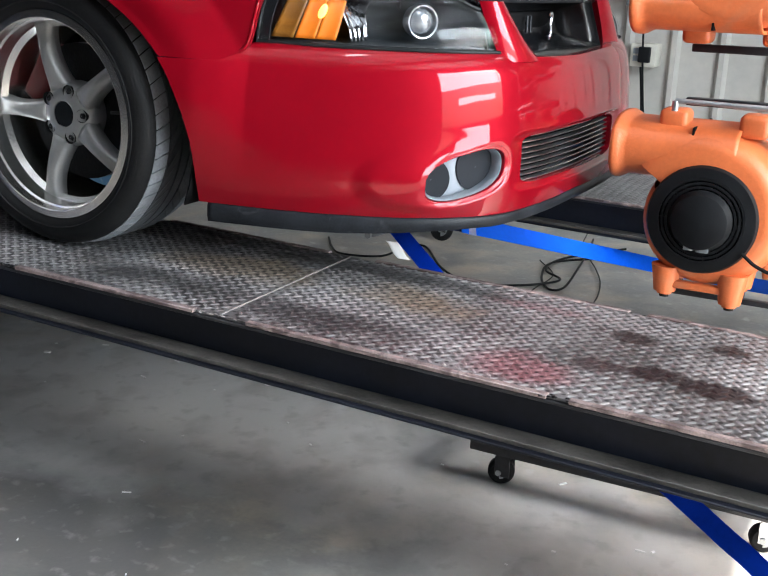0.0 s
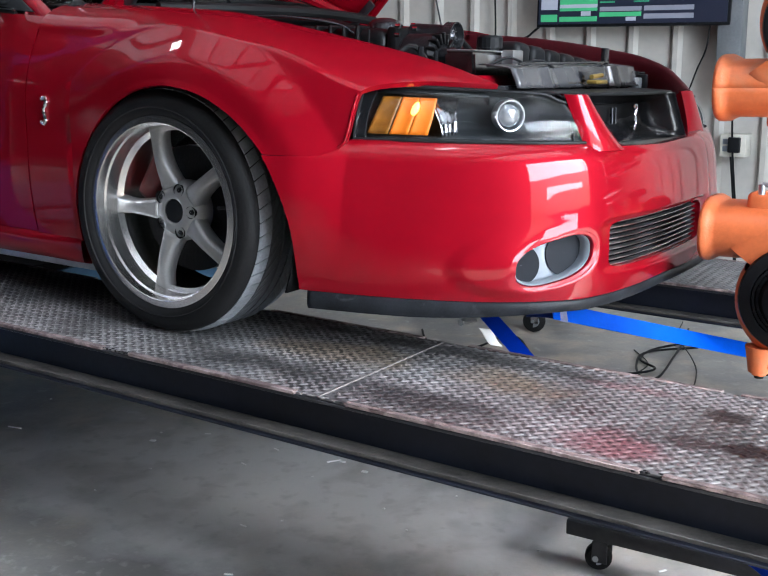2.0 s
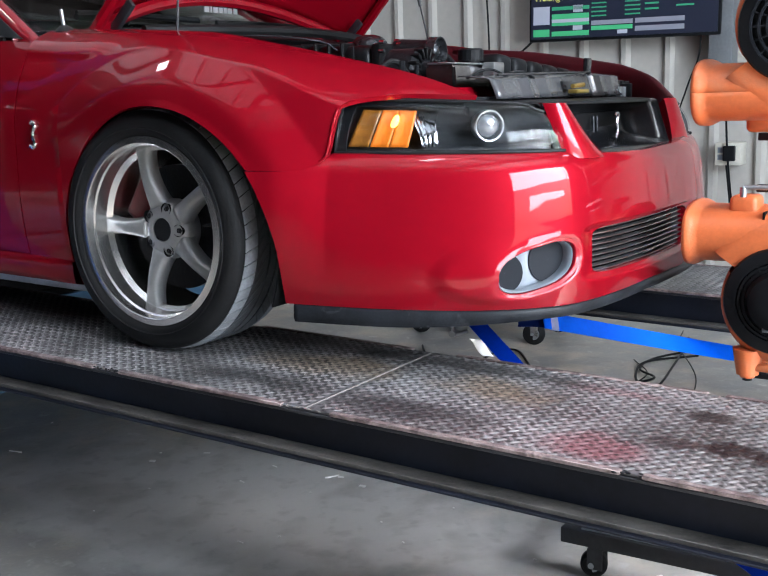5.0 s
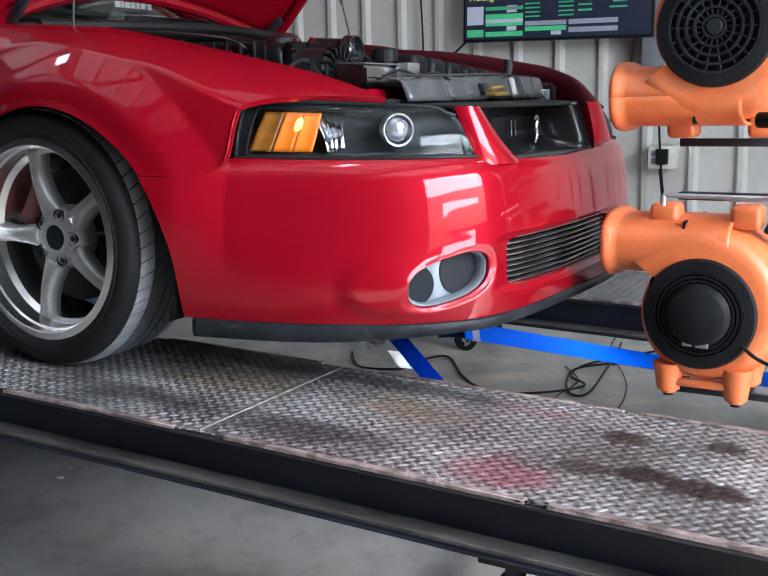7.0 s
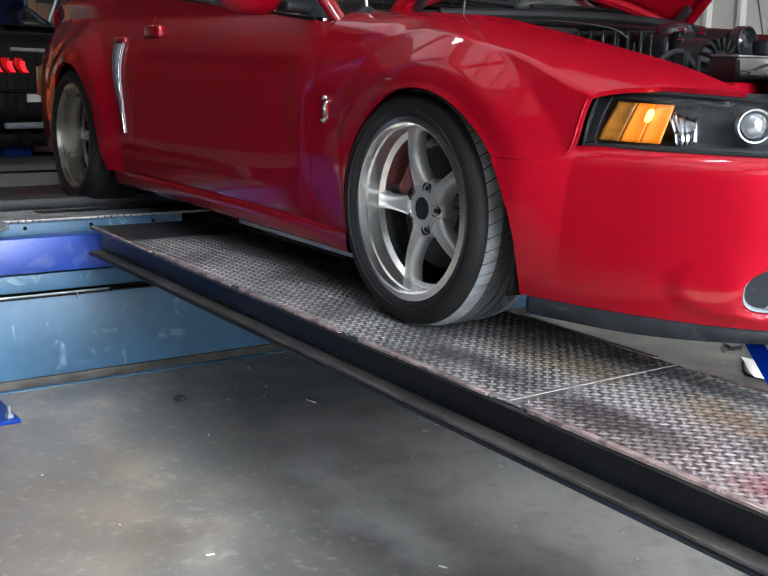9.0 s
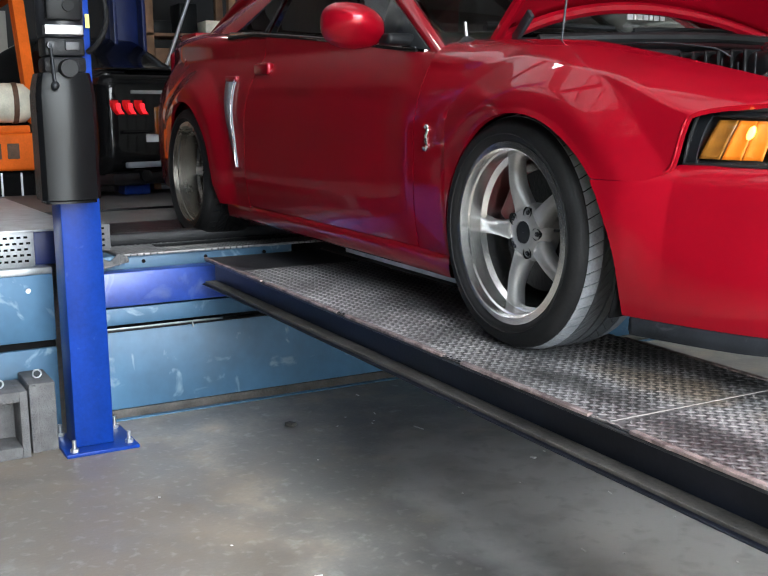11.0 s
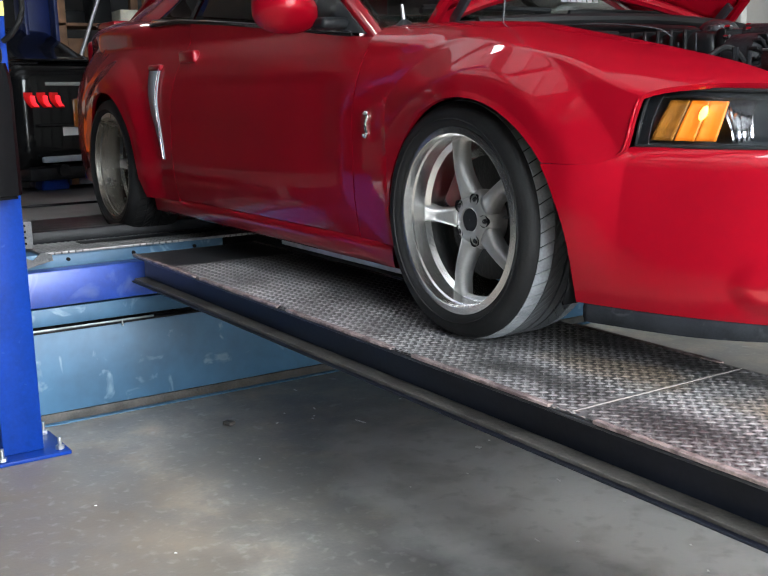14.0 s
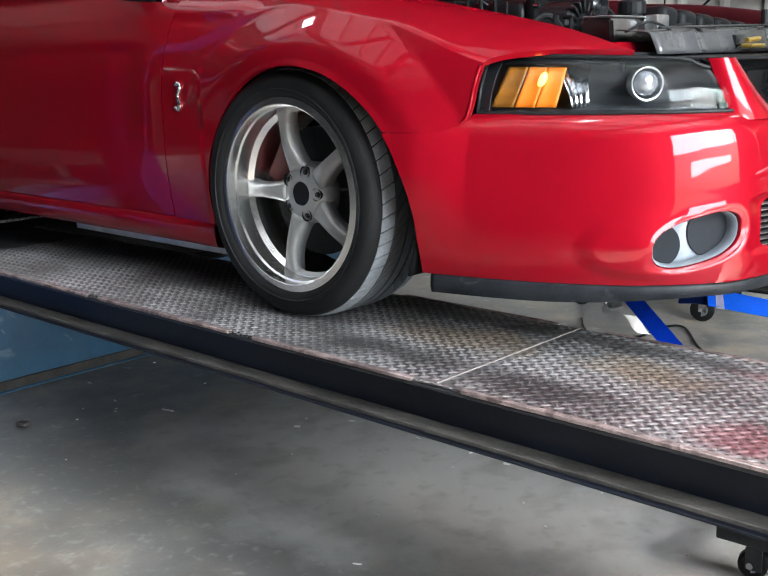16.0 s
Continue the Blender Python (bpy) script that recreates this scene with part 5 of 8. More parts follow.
def black_car():
    """A black coupe, tail towards the bay, raised a little on a two-post lift."""
    t = thing("black_car", "black coupe with lit red tail lamps, raised on a lift", "car", pose(-5.75, 0.17, 0.60, 0, 0, 19))
    W = 0.92

    def sec(i, j):
        x = -4.6 * i / 30
        a = math.pi * j / 22
        top = curve_at([-4.6, -4.2, -3.0, -2.4, -1.3, -0.7, -0.15, 0], [0.72, 0.85, 0.98, 1.36, 1.40, 1.12, 1.08, 1.0], x)
        w = W * curve_at([-4.6, -4.2, -0.4, 0], [0.75, 0.97, 0.99, 0.86], x)
        y = -w * math.cos(a)
        belt = 0.88
        k = math.sin(a)
        z = 0.28 + (belt - 0.28) * min(1, k * 2.2) + max(0, top - belt) * ease((k - 0.45) / 0.5)
        if k * 2.2 >= 1:
            y *= 1 - 0.24 * ease((k - 0.45) / 0.35) * (1 if top > 1.15 else 0.3)
        return (x, y, z)
    bm = bm_new()
    grid(bm, 30, 22, sec)
    body = part("body", bm, M["black_car"], t, thick=0.01, angle=50)
    bm = bm_new()
    box(bm, -0.26, 0.03, -0.84, 0.84, 0.30, 1.04, 0.12, seg=6)
    tail = part("tail_panel", bm, M["black_car"], t)
    def prism_bar(bm, y, z, s):
        # a slanted bar, bowed at its outer side
        for i in range(5):
            u0, u1 = i / 5, (i + 1) / 5
            za, zb = z + 0.055 - 0.11 * u0, z + 0.055 - 0.11 * u1
            ya, yb = [y + s * (0.030 - 0.052 * u + 0.02 * math.sin(math.pi * u)) for u in (u0, u1)]
            v = [bm.verts.new(p) for p in ((0.031, ya - 0.036, za), (0.031, ya + 0.036, za), (0.031, yb + 0.036, zb), (0.031, yb - 0.036, zb),
                                           (0.052, ya - 0.024, za - (0.008 if i == 0 else 0)), (0.052, ya + 0.024, za - (0.008 if i == 0 else 0)), (0.052, yb + 0.024, zb + (0.008 if i == 4 else 0)), (0.052, yb - 0.024, zb + (0.008 if i == 4 else 0)))]
            bm.faces.new(v[4:])
            bm.faces.new((v[0], v[4], v[7], v[3]))
            bm.faces.new((v[1], v[2], v[6], v[5]))
            if i == 0:
                bm.faces.new((v[0], v[1], v[5], v[4]))
            if i == 4:
                bm.faces.new((v[3], v[7], v[6], v[2]))
    for s in (-1, 1):
        for k in range(3):
            bm = bm_new()
            y = s * (0.735 - 0.105 * k)
            prism_bar(bm, y, 0.78, s)
            lamp = part("tail_lamp", bm, M["red_lamp"], t, "lit red bar lamp")
            bm = bm_new()
            prism_bar(bm, y, 0.78, s)
            for v in bm.verts:
                v.co.y = y + (v.co.y - y) * 0.5 - s * 0.004
                v.co.z = 0.772 + (v.co.z - 0.78) * 0.72
                v.co.x += 0.018
            part("lamp_core", bm, M["red_core"], lamp)
    bm = bm_new()
    box(bm, 0.031, 0.04, -0.62, 0.62, 0.880, 0.908, 0.003)
    part("chrome_strip", bm, M["satin"], t)
    bm = bm_new()
    # Added pale patch in place of a reflection on the bumper.
    box(bm, 0.031, 0.037, -0.50, -0.20, 0.52, 0.58, 0.004)
    part("bumper_glint", bm, M["cardboard_white"], t, "pale patch that imitates a reflection on the bumper")
    bm = bm_new()
    box(bm, -0.3, 0.06, -0.82, 0.82, 0.20, 0.298, 0.03)
    part("rear_valance", bm, M["dark_metal"], t)
    bm = bm_new()
    box(bm, 0.031, 0.075, -0.70, 0.70, 0.33, 0.375, 0.012)
    part("bumper_lip", bm, M["grey_plastic"], t, "grey diffuser lip")
    bm = bm_new()
    box(bm, 0.0305, 0.06, -0.72, 0.72, 0.585, 0.61, 0.008)
    part("bumper_step", bm, M["black_car"], t)
    for s in (-1, 1):
        bm = bm_new()
        rod(bm, (-0.2, s * 0.55, 0.27), (0.09, s * 0.55, 0.27), 0.045, n=20)
        part("tail_pipe", bm, M["dark_metal"], t, "dark tail pipe")
    bm = bm_new()
    box(bm, -0.28, -0.06, -0.72, 0.72, 1.062, 1.078, 0.007)
    part("spoiler", bm, M["black_car"], t)
    for x in (-0.95, -3.7):
        for s in (-1, 1):
            bm = bm_new()
            lathe(bm, [(0.001, -0.12), (0.24, -0.12), (0.33, -0.10), (0.34, 0.0), (0.33, 0.10), (0.24, 0.12), (0.001, 0.12)], Matrix.Translation((x, s * 0.80, 0.34)) @ Matrix.Rotation(radians(90), 4, "X"), 32)
            part("wheel", bm, M["rubber"], t)


black_car()


def two_post_lift():
    for x, y in ((-7.0, -0.02), (-7.0, 2.9)):
        t = thing("lift_post", "blue two-post vehicle lift column, darkened for shade", "lift", pose(x, y, 0), "vehicle lift posts")
        bm = bm_new()
        box(bm, -0.16, 0.0, -0.14, 0.14, 0.016, 3.6, 0.008)
        for q in (-0.14, 0.11):
            box(bm, 0.001, 0.16, q, q + 0.03, 0.016, 3.6, 0.004)
        part("post", bm, M["navy"], t)
        bm = bm_new()
        box(bm, -0.24, 0.24, -0.2, 0.2, 0, 0.0155, 0.002)
        part("base_plate", bm, M["navy"], t)
        bm = bm_new()
        box(bm, 0.162, 0.22, -0.09, 0.09, 0.3, 1.1, 0.006)
        part("carriage", bm, M["navy"], t)
        bm = bm_new()
        box(bm, 0.165, 1.4, -0.05, 0.05, 0.42, 0.5, 0.006, Matrix.Rotation(radians(-25 if y > 1 else 25), 4, "Z"))
        part("arm", bm, M["navy"], t)


two_post_lift()


def jack():
    t = thing("jack_stand", "blue steel jack stand on the platform under the black car", "jack", pose(-5.75, -0.35, 0.722))
    bm = bm_new()
    b = bm_new()
    bmesh.ops.create_cone(b, cap_ends=True, segments=4, radius1=0.15, radius2=0.095, depth=0.20)
    bmesh.ops.transform(b, matrix=Matrix.Translation((0, 0, 0.10)) @ Matrix.Rotation(radians(45), 4, "Z"), verts=b.verts)
    bmesh.ops.bevel(b, geom=b.edges[:], offset=0.01, segments=2, affect="EDGES")
    merge(bm, b)
    part("base", bm, M["blue_paint"], t)
    bm = bm_new()
    rod(bm, (0, 0, 0.20), (0, 0, 0.225), 0.035)
    part("ram", bm, M["dark_metal"], t)
    bm = bm_new()
    box(bm, -0.05, 0.05, -0.07, 0.07, 0.2252, 0.24, 0.004)
    part("saddle", bm, M["dark_metal"], t)


jack()


def shelf():
    t = thing("shelf_rack", "brown wooden storage rack with clutter", "shelf", pose(-8.6, 1.05, 0))
    for y in (-0.45, 0.45):
        for x in (-0.2, 0.2):
            bm = bm_new()
            box(bm, x - 0.04, x + 0.04, y - 0.04, y + 0.04, 0, 2.9, 0.004)
            part("upright", bm, M["wood"], t)
    rng = random.Random(5)
    for k in range(6):
        z = 0.35 + 0.45 * k
        bm = bm_new()
        box(bm, -0.24, 0.24, -0.5, 0.5, z, z + 0.03, 0.003)
        part("board", bm, M["wood"], t)
        for q in range(3):
            bm = bm_new()
            y = -0.3 + 0.28 * q
            box(bm, -0.15, 0.18, y - 0.09, y + 0.10, z + 0.0305, z + 0.03 + rng.uniform(0.1, 0.32), 0.008)
            c = rng.choice(("black_plastic", "cream", "grey_plastic", "wood"))
            whole("storage_box", bm, M[c], "stored box on the wooden rack", "box", group="boxes on the rack").matrix_world = pose(-8.6, 1.05, 0)
    bm = bm_new()
    rod(bm, (0.30, -0.35, 1.75), (0.30, 0.1, 2.9), 0.02)
    part("leaning_pole", bm, M["galv"], t)


shelf()
bm = bm_new()
box(bm, -10.9, -10.85, -4.5, -0.4, 0.0, 2.6, 0.01)
whole("pale_partition", bm, M["wall"], "pale partition board at the end of the workshop", "partition", "structure")


# ---- the red car ----
car = thing("car", "glossy red coupe with its hood up, front wheels on the runways", "car", TILT)
WX = [-3.74, -3.66, -3.5, -3.25, -2.95, -2.573, -2.2, -1.6, -1.0, -0.5, 0.0, 0.25, 0.40, 0.60, 0.75]
WY = [0.60, 0.70, 0.80, 0.875, 0.920, 0.943, 0.925, 0.908, 0.905, 0.905, 0.908, 0.893, 0.868, 0.80, 0.70]
FA = (0.035, 0.280, 0.362, 0.350)     # front arch: centre x, z, half width, height
RA = (-2.573, 0.285, 0.368, 0.365)    # rear arch
TOPX = [-3.74, -3.3, -2.8, -2.3, -1.9, -1.2, -0.5, 0.0, 0.2, 0.45, 0.62, 0.76]
TOPZ = [0.93, 0.985, 0.985, 0.950, 0.922, 0.880, 0.845, 0.818, 0.785, 0.735, 0.695, 0.648]


BELTX, BELTZ = [-2.0, -1.4, -0.74, -0.5], [0.928, 0.880, 0.818, 0.800]


def half_width(x, z):
    w = curve_at(WX, WY, x)
    if z < 0.42:
        w -= 0.045 * ((0.42 - z) / 0.3) ** 2
    if z > 0.55:
        w -= 0.115 * ((min(z, 0.84) - 0.55) / 0.3) ** 2
    for cx, cz, rx, rz in (FA, RA):
        d = math.hypot((x - cx) / rx, (z - cz) / rz)
        ro = 1.42
        if d < ro:
            # creased ramp out to an upright band round the arch
            k = 1.0 if x > cx else ease((z - 0.47) / 0.20) * (1 - 0.55 * ease((cx - x) / 0.34))
            t = min(1.0, (ro - d) / (ro - 1.14))
            q = max(0.0, (t - 0.7) / 0.3)
            w += k * 0.040 * (t if q == 0 else 0.7 + 0.3 * (q - q * q / 2)) + 0.003 * k * (1 - ease((d - 1.0) / 0.05))
    # sculpted door: hollow between the crease below the belt and the sill
    if -2.0 < x < -0.56:
        f = ease((x + 2.0) / 0.4) * ease((-0.56 - x) / 0.16)
        if 0.24 < z < 0.70:
            w -= 0.009 * f * ease((0.70 - z) / 0.028) * ease((z - 0.24) / 0.34)
    return w


def arch_z(x, arch, low):
    cx, cz, rx, rz = arch
    k = 1 - ((x - cx) / rx) ** 2
    return max(low, cz + rz * math.sqrt(k)) if k > 0 else low


def arch_xs(arch, n):
    cx, cz, rx, rz = arch
    return [cx - rx * math.cos(math.pi * i / n) for i in range(n + 1)]


def hood_y(x):
    return curve_at([-3.74, -3.3, -2.9, -2.4, -1.9, -0.9, -0.5, 0.0, 0.45, 0.70, 0.76], [0.50, 0.60, 0.68, 0.765, 0.79, 0.72, 0.67, 0.655, 0.615, 0.585, 0.575], x)


def fender(s):
    """Front fender, from the door gap to the headlight, over the crown to the hood gap."""
    xs = [-0.505 + 0.175 * i / 8 for i in range(8)] + [x for x in arch_xs(FA, 60) if x < 0.335] + [0.335, 0.36, 0.385]
    last = 14
    nv, nc = 34, 14

    def at(i, j):
        def place(x, v):
            zt = curve_at(TOPX, TOPZ, x)
            crease = ease((x + 0.30) / 0.28)       # the shoulder sharpens towards the lamp
            zs = zt - 0.085 + 0.040 * crease * (1 - ease((x - 0.30) / 0.25))
            if v <= 1:
                low = 0.205 if x < FA[0] else 0.482
                zb = arch_z(x, FA, low)
                z = zb + (zs - zb) * v
                return (x, s * half_width(x, z), z)
            b = v - 1
            a = b * math.pi / 2
            yo, yi = half_width(x, zs), hood_y(x)
            fy = math.cos(a) * (1 - crease) + (1 - b) * crease
            fz = math.sin(a) * (1 - crease) + (b + 0.22 * math.sin(math.pi * b)) * crease
            return (x, s * (yi + (yo - yi) * fy), zs + (zt - zs) * fz)
        v = j / nv if j <= nv else 1 + (j - nv) / nc
        if i < len(xs):
            return place(xs[i], v)
        k = (i - len(xs) + 1) / last
        # front edge: wedge under the lamp, lamp's rear edge, then along the lamp's top
        xf = curve_at([0, 0.12, 0.25, 1.0, 1.12, 1.35, 1.6, 2.0], [0.455, 0.495, 0.512, 0.538, 0.556, 0.63, 0.70, 0.757], v)
        return place(xs[-1] + (xf - xs[-1]) * k, v)
    bm = bm_new()
    grid(bm, len(xs) - 1 + last, nv + nc, at)
    fe = part("front_fender", bm, M["paint"], car, thick=0.014, angle=50, fold=(-0.2, 0, 0.3))
    # raised edge behind the lamp
    bm = bm_new()
    tube(bm, [Vector(at(len(xs) - 1 + last, j)) + Vector((-0.006, s * 0.001, 0)) for j in range(4, nv - 1)], 0.0038, 8, 0)
    part("lamp_edge", bm, M["paint"], fe)
    return fe


def side_panel(name, s, xs, low, arch=None, top_in=0.0, crown=False, nv=26, nc=10, front=None):
    def at(i, j):
        x = xs[i]
        zt = curve_at(TOPX, TOPZ, x) if crown else curve_at(BELTX, BELTZ, x)
        zs = zt - (0.07 if crown else 0.0)
        if j <= nv:
            zb = arch_z(x, arch, low) if arch else low
            z = zb + (zs - zb) * j / nv
            return (x, s * half_width(x, z), z)
        a = (j - nv) / nc * math.pi / 2
        yo, yi = half_width(x, zs), hood_y(x)
        return (x, s * (yi + (yo - yi) * math.cos(a)), zs + (zt - zs) * math.sin(a))
    bm = bm_new()
    grid(bm, len(xs) - 1, nv + (nc if crown else 0), at)
    return part(name, bm, M["paint"], car, thick=0.014, angle=50, fold=(-1.6, 0, 0.4))


for s in (-1, 1):
    fender(s)
    door = side_panel("door", s, [-1.895 + 1.385 * i / 84 for i in range(85)], 0.215, nv=56)
    xs = [-3.70 + 0.759 * i / 16 for i in range(16)] + arch_xs(RA, 44) + [-2.205 + 0.305 * i / 8 for i in range(1, 9)]
    quarter = side_panel("quarter_panel", s, xs, 0.205, RA, crown=True)
    # sill
    bm = bm_new()
    prof = [(0.0, 0.213), (0.010, 0.202), (0.009, 0.186), (0.003, 0.160), (-0.008, 0.142), (-0.06, 0.136), (-0.10, 0.15), (-0.10, 0.213)]
    sx = [-2.195 + 1.865 * i / 30 for i in range(31)]
    grid(bm, 30, len(prof) - 1, lambda i, j: (sx[i], s * (0.882 + prof[j][0] * (1 if -2.1 < sx[i] < -0.4 else 0.5)), prof[j][1]))
    part("rocker_panel", bm, M["paint"], car, angle=60)
    bm = bm_new()
    box(bm, -1.20, -0.38, s * 0.78 - 0.012, s * 0.78 + 0.012, 0.100, 0.141, 0.003)
    part("floor_flange", bm, M["galv"], car)
    # window base strip: black rubber with a bright line
    for zo, rr, mt in ((0.002, 0.006, "rubber"), (0.011, 0.0040, "chrome")):
        bm = bm_new()
        bx = [-2.30 + 1.66 * i / 24 for i in range(25)]
        tube(bm, [(x, s * (half_width(x, curve_at(BELTX, BELTZ, x)) + (0.001 if rr < 0.005 else -0.004)), curve_at(BELTX, BELTZ, x) + zo) for x in bx], rr, 8, 0)
        part("belt_strip", bm, M[mt], door)
    # door handle, scoop and badge
    bm = bm_new()
    yh = half_width(-1.75, 0.78)
    box(bm, -1.90, -1.75, -0.012, 0.022, -0.025, 0.025, 0.011, Matrix.Translation((0, s * yh, 0.785)) @ Matrix.Diagonal((1, s, 1, 1)), 3)
    part("door_handle", bm, M["paint"], door)
    # the scoop behind the door: painted lid, dark throat, rim in chrome for its highlight
    bm = bm_new()
    out = []
    n = 20
    for k in range(n + 1):
        u = k / n
        out.append((-2.075 + 0.105 * u + 0.010 * math.sin(3 * u), 0.75 - 0.375 * u))
    for k in range(n, -1, -1):
        u = k / n
        out.append((-2.075 + 0.105 * u + 0.010 * math.sin(3 * u) - 0.105 * (1 - u) ** 0.9 - 0.012, 0.75 - 0.375 * u))
    vs = [bm.verts.new((x, s * (half_width(x, z) + 0.0035), z)) for x, z in out]
    for k in range(n):
        bm.faces.new((vs[k], vs[k + 1], vs[2 * n - k], vs[2 * n + 1 - k]))
    part("scoop_throat", bm, M["grey_plastic"], quarter, "dark grey scoop insert", 0.004)
    # Chrome line imitates the highlight along the scoop's red edge.
    bm = bm_new()
    tube(bm, [(x + 0.004, s * (half_width(x, z) + 0.012), z) for x, z in out[:n + 1]], 0.0028, 8, 0)
    part("scoop_glint", bm, M["chrome"], quarter, "scoop edge in chrome, imitating a highlight on the paint")
    bm = bm_new()
    box(bm, -2.19, -2.06, -0.01, 0.016, -0.016, 0.010, 0.009, Matrix.Translation((0, s * half_width(-2.1, 0.75), 0.752)) @ Matrix.Diagonal((1, s, 1, 1)), 3)
    part("scoop_lid", bm, M["paint"], quarter)
    bm = bm_new()
    yb = half_width(-0.43, 0.55) + 0.003
    pts = [(-0.440, 0.521), (-0.428, 0.517), (-0.422, 0.530), (-0.428, 0.548), (-0.424, 0.562), (-0.418, 0.576), (-0.425, 0.586), (-0.434, 0.582)]
    tube(bm, [(x, s * yb, z) for x, z in pts], 0.0055, 8, 5)
    part("badge", bm, M["chrome"], car, "small curved chrome badge")
    # wheel well
    for cx, cz, rx, rz in (FA, RA):
        bm = bm_new()
        grid(bm, 26, 1, lambda i, j: (cx + (rx - 0.002) * math.cos(math.pi * (i / 26 * 1.24 - 0.12)), s * (0.88 - 0.36 * j), cz + (rz - 0.004) * math.sin(math.pi * (i / 26 * 1.24 - 0.12))))
        part("wheel_well", bm, M["liner"], car, thick=0.004)
        bm = bm_new()
        box(bm, cx - rx, cx + rx, s * 0.50 - 0.01, s * 0.50 + 0.01, 0.15, cz + rz, 0)
        part("inner_well", bm, M["liner"], car)

# underbody, cabin floor, dark inner structure
bm = bm_new()
box(bm, -3.5, -2.96, -0.70, 0.70, 0.22, 0.60, 0.02)
box(bm, -2.19, -0.34, -0.72, 0.72, 0.165, 0.205, 0.01)
box(bm, -2.96, -2.19, -0.49, 0.49, 0.22, 0.60, 0.02)
box(bm, -0.34, 0.42, -0.49, 0.49, 0.25, 0.34, 0.02)
box(bm, 0.42, 0.76, -0.56, 0.56, 0.25, 0.42, 0.02)
part("underbody", bm, M["liner"], car)

# ---- front bumper ----
NOSE = [(0.33, -0.888), (0.455, -0.856), (0.574, -0.82), (0.682, -0.777), (0.78, -0.725), (0.868, -0.664), (0.944, -0.588), (1.0, -0.493), (1.034, -0.345), (1.049, -0.15),
        (1.050, 0.03), (1.043, 0.22), (1.018, 0.41), (0.975, 0.54), (0.915, 0.62), (0.825, 0.70), (0.70, 0.77), (0.52, 0.838), (0.33, 0.888)]
NPTS = [p.to_2d() for p in spline([(x, y, 0) for x, y in NOSE], 24)]


def nose(u):
    """Plan outline of the nose; u from 0 at the near arch to 18 at the far one, with its outward normal."""
    f = min(max(u * 24, 0), len(NPTS) - 1.001)
    i = int(f)
    p = NPTS[i].lerp(NPTS[i + 1], f - i)
    a, b = NPTS[max(i - 2, 0)], NPTS[min(i + 3, len(NPTS) - 1)]
    d = (b - a).normalized()
    return p, Vector((d.y, -d.x))


def bump_profile(z):
    return curve_at([0.11, 0.14, 0.17, 0.22, 0.30, 0.36, 0.40, 0.44, 0.475, 0.495, 0.512, 0.522], [-0.030, -0.014, -0.002, 0.008, 0.008, 0.002, -0.003, -0.009, -0.017, -0.025, -0.037, -0.050], z)


def nose_at(u, z, off=0.0):
    p, n = nose(u)
    q = p + n * (bump_profile(z) + off)
    return Vector((q.x, q.y, z))


def bumper_top(u):
    k = min(u, 18 - u)
    z = float(np.interp(k, [0, 0.95, 1.5, 6.5, 7.2, 9], [0.480, 0.482, 0.520, 0.522, 0.512, 0.505]))
    return z


def bumper_low(u):
    k = min(u, 18 - u)
    return float(np.interp(k, [0, 1, 4, 6.5, 9], [0.164, 0.163, 0.160, 0.161, 0.172]))


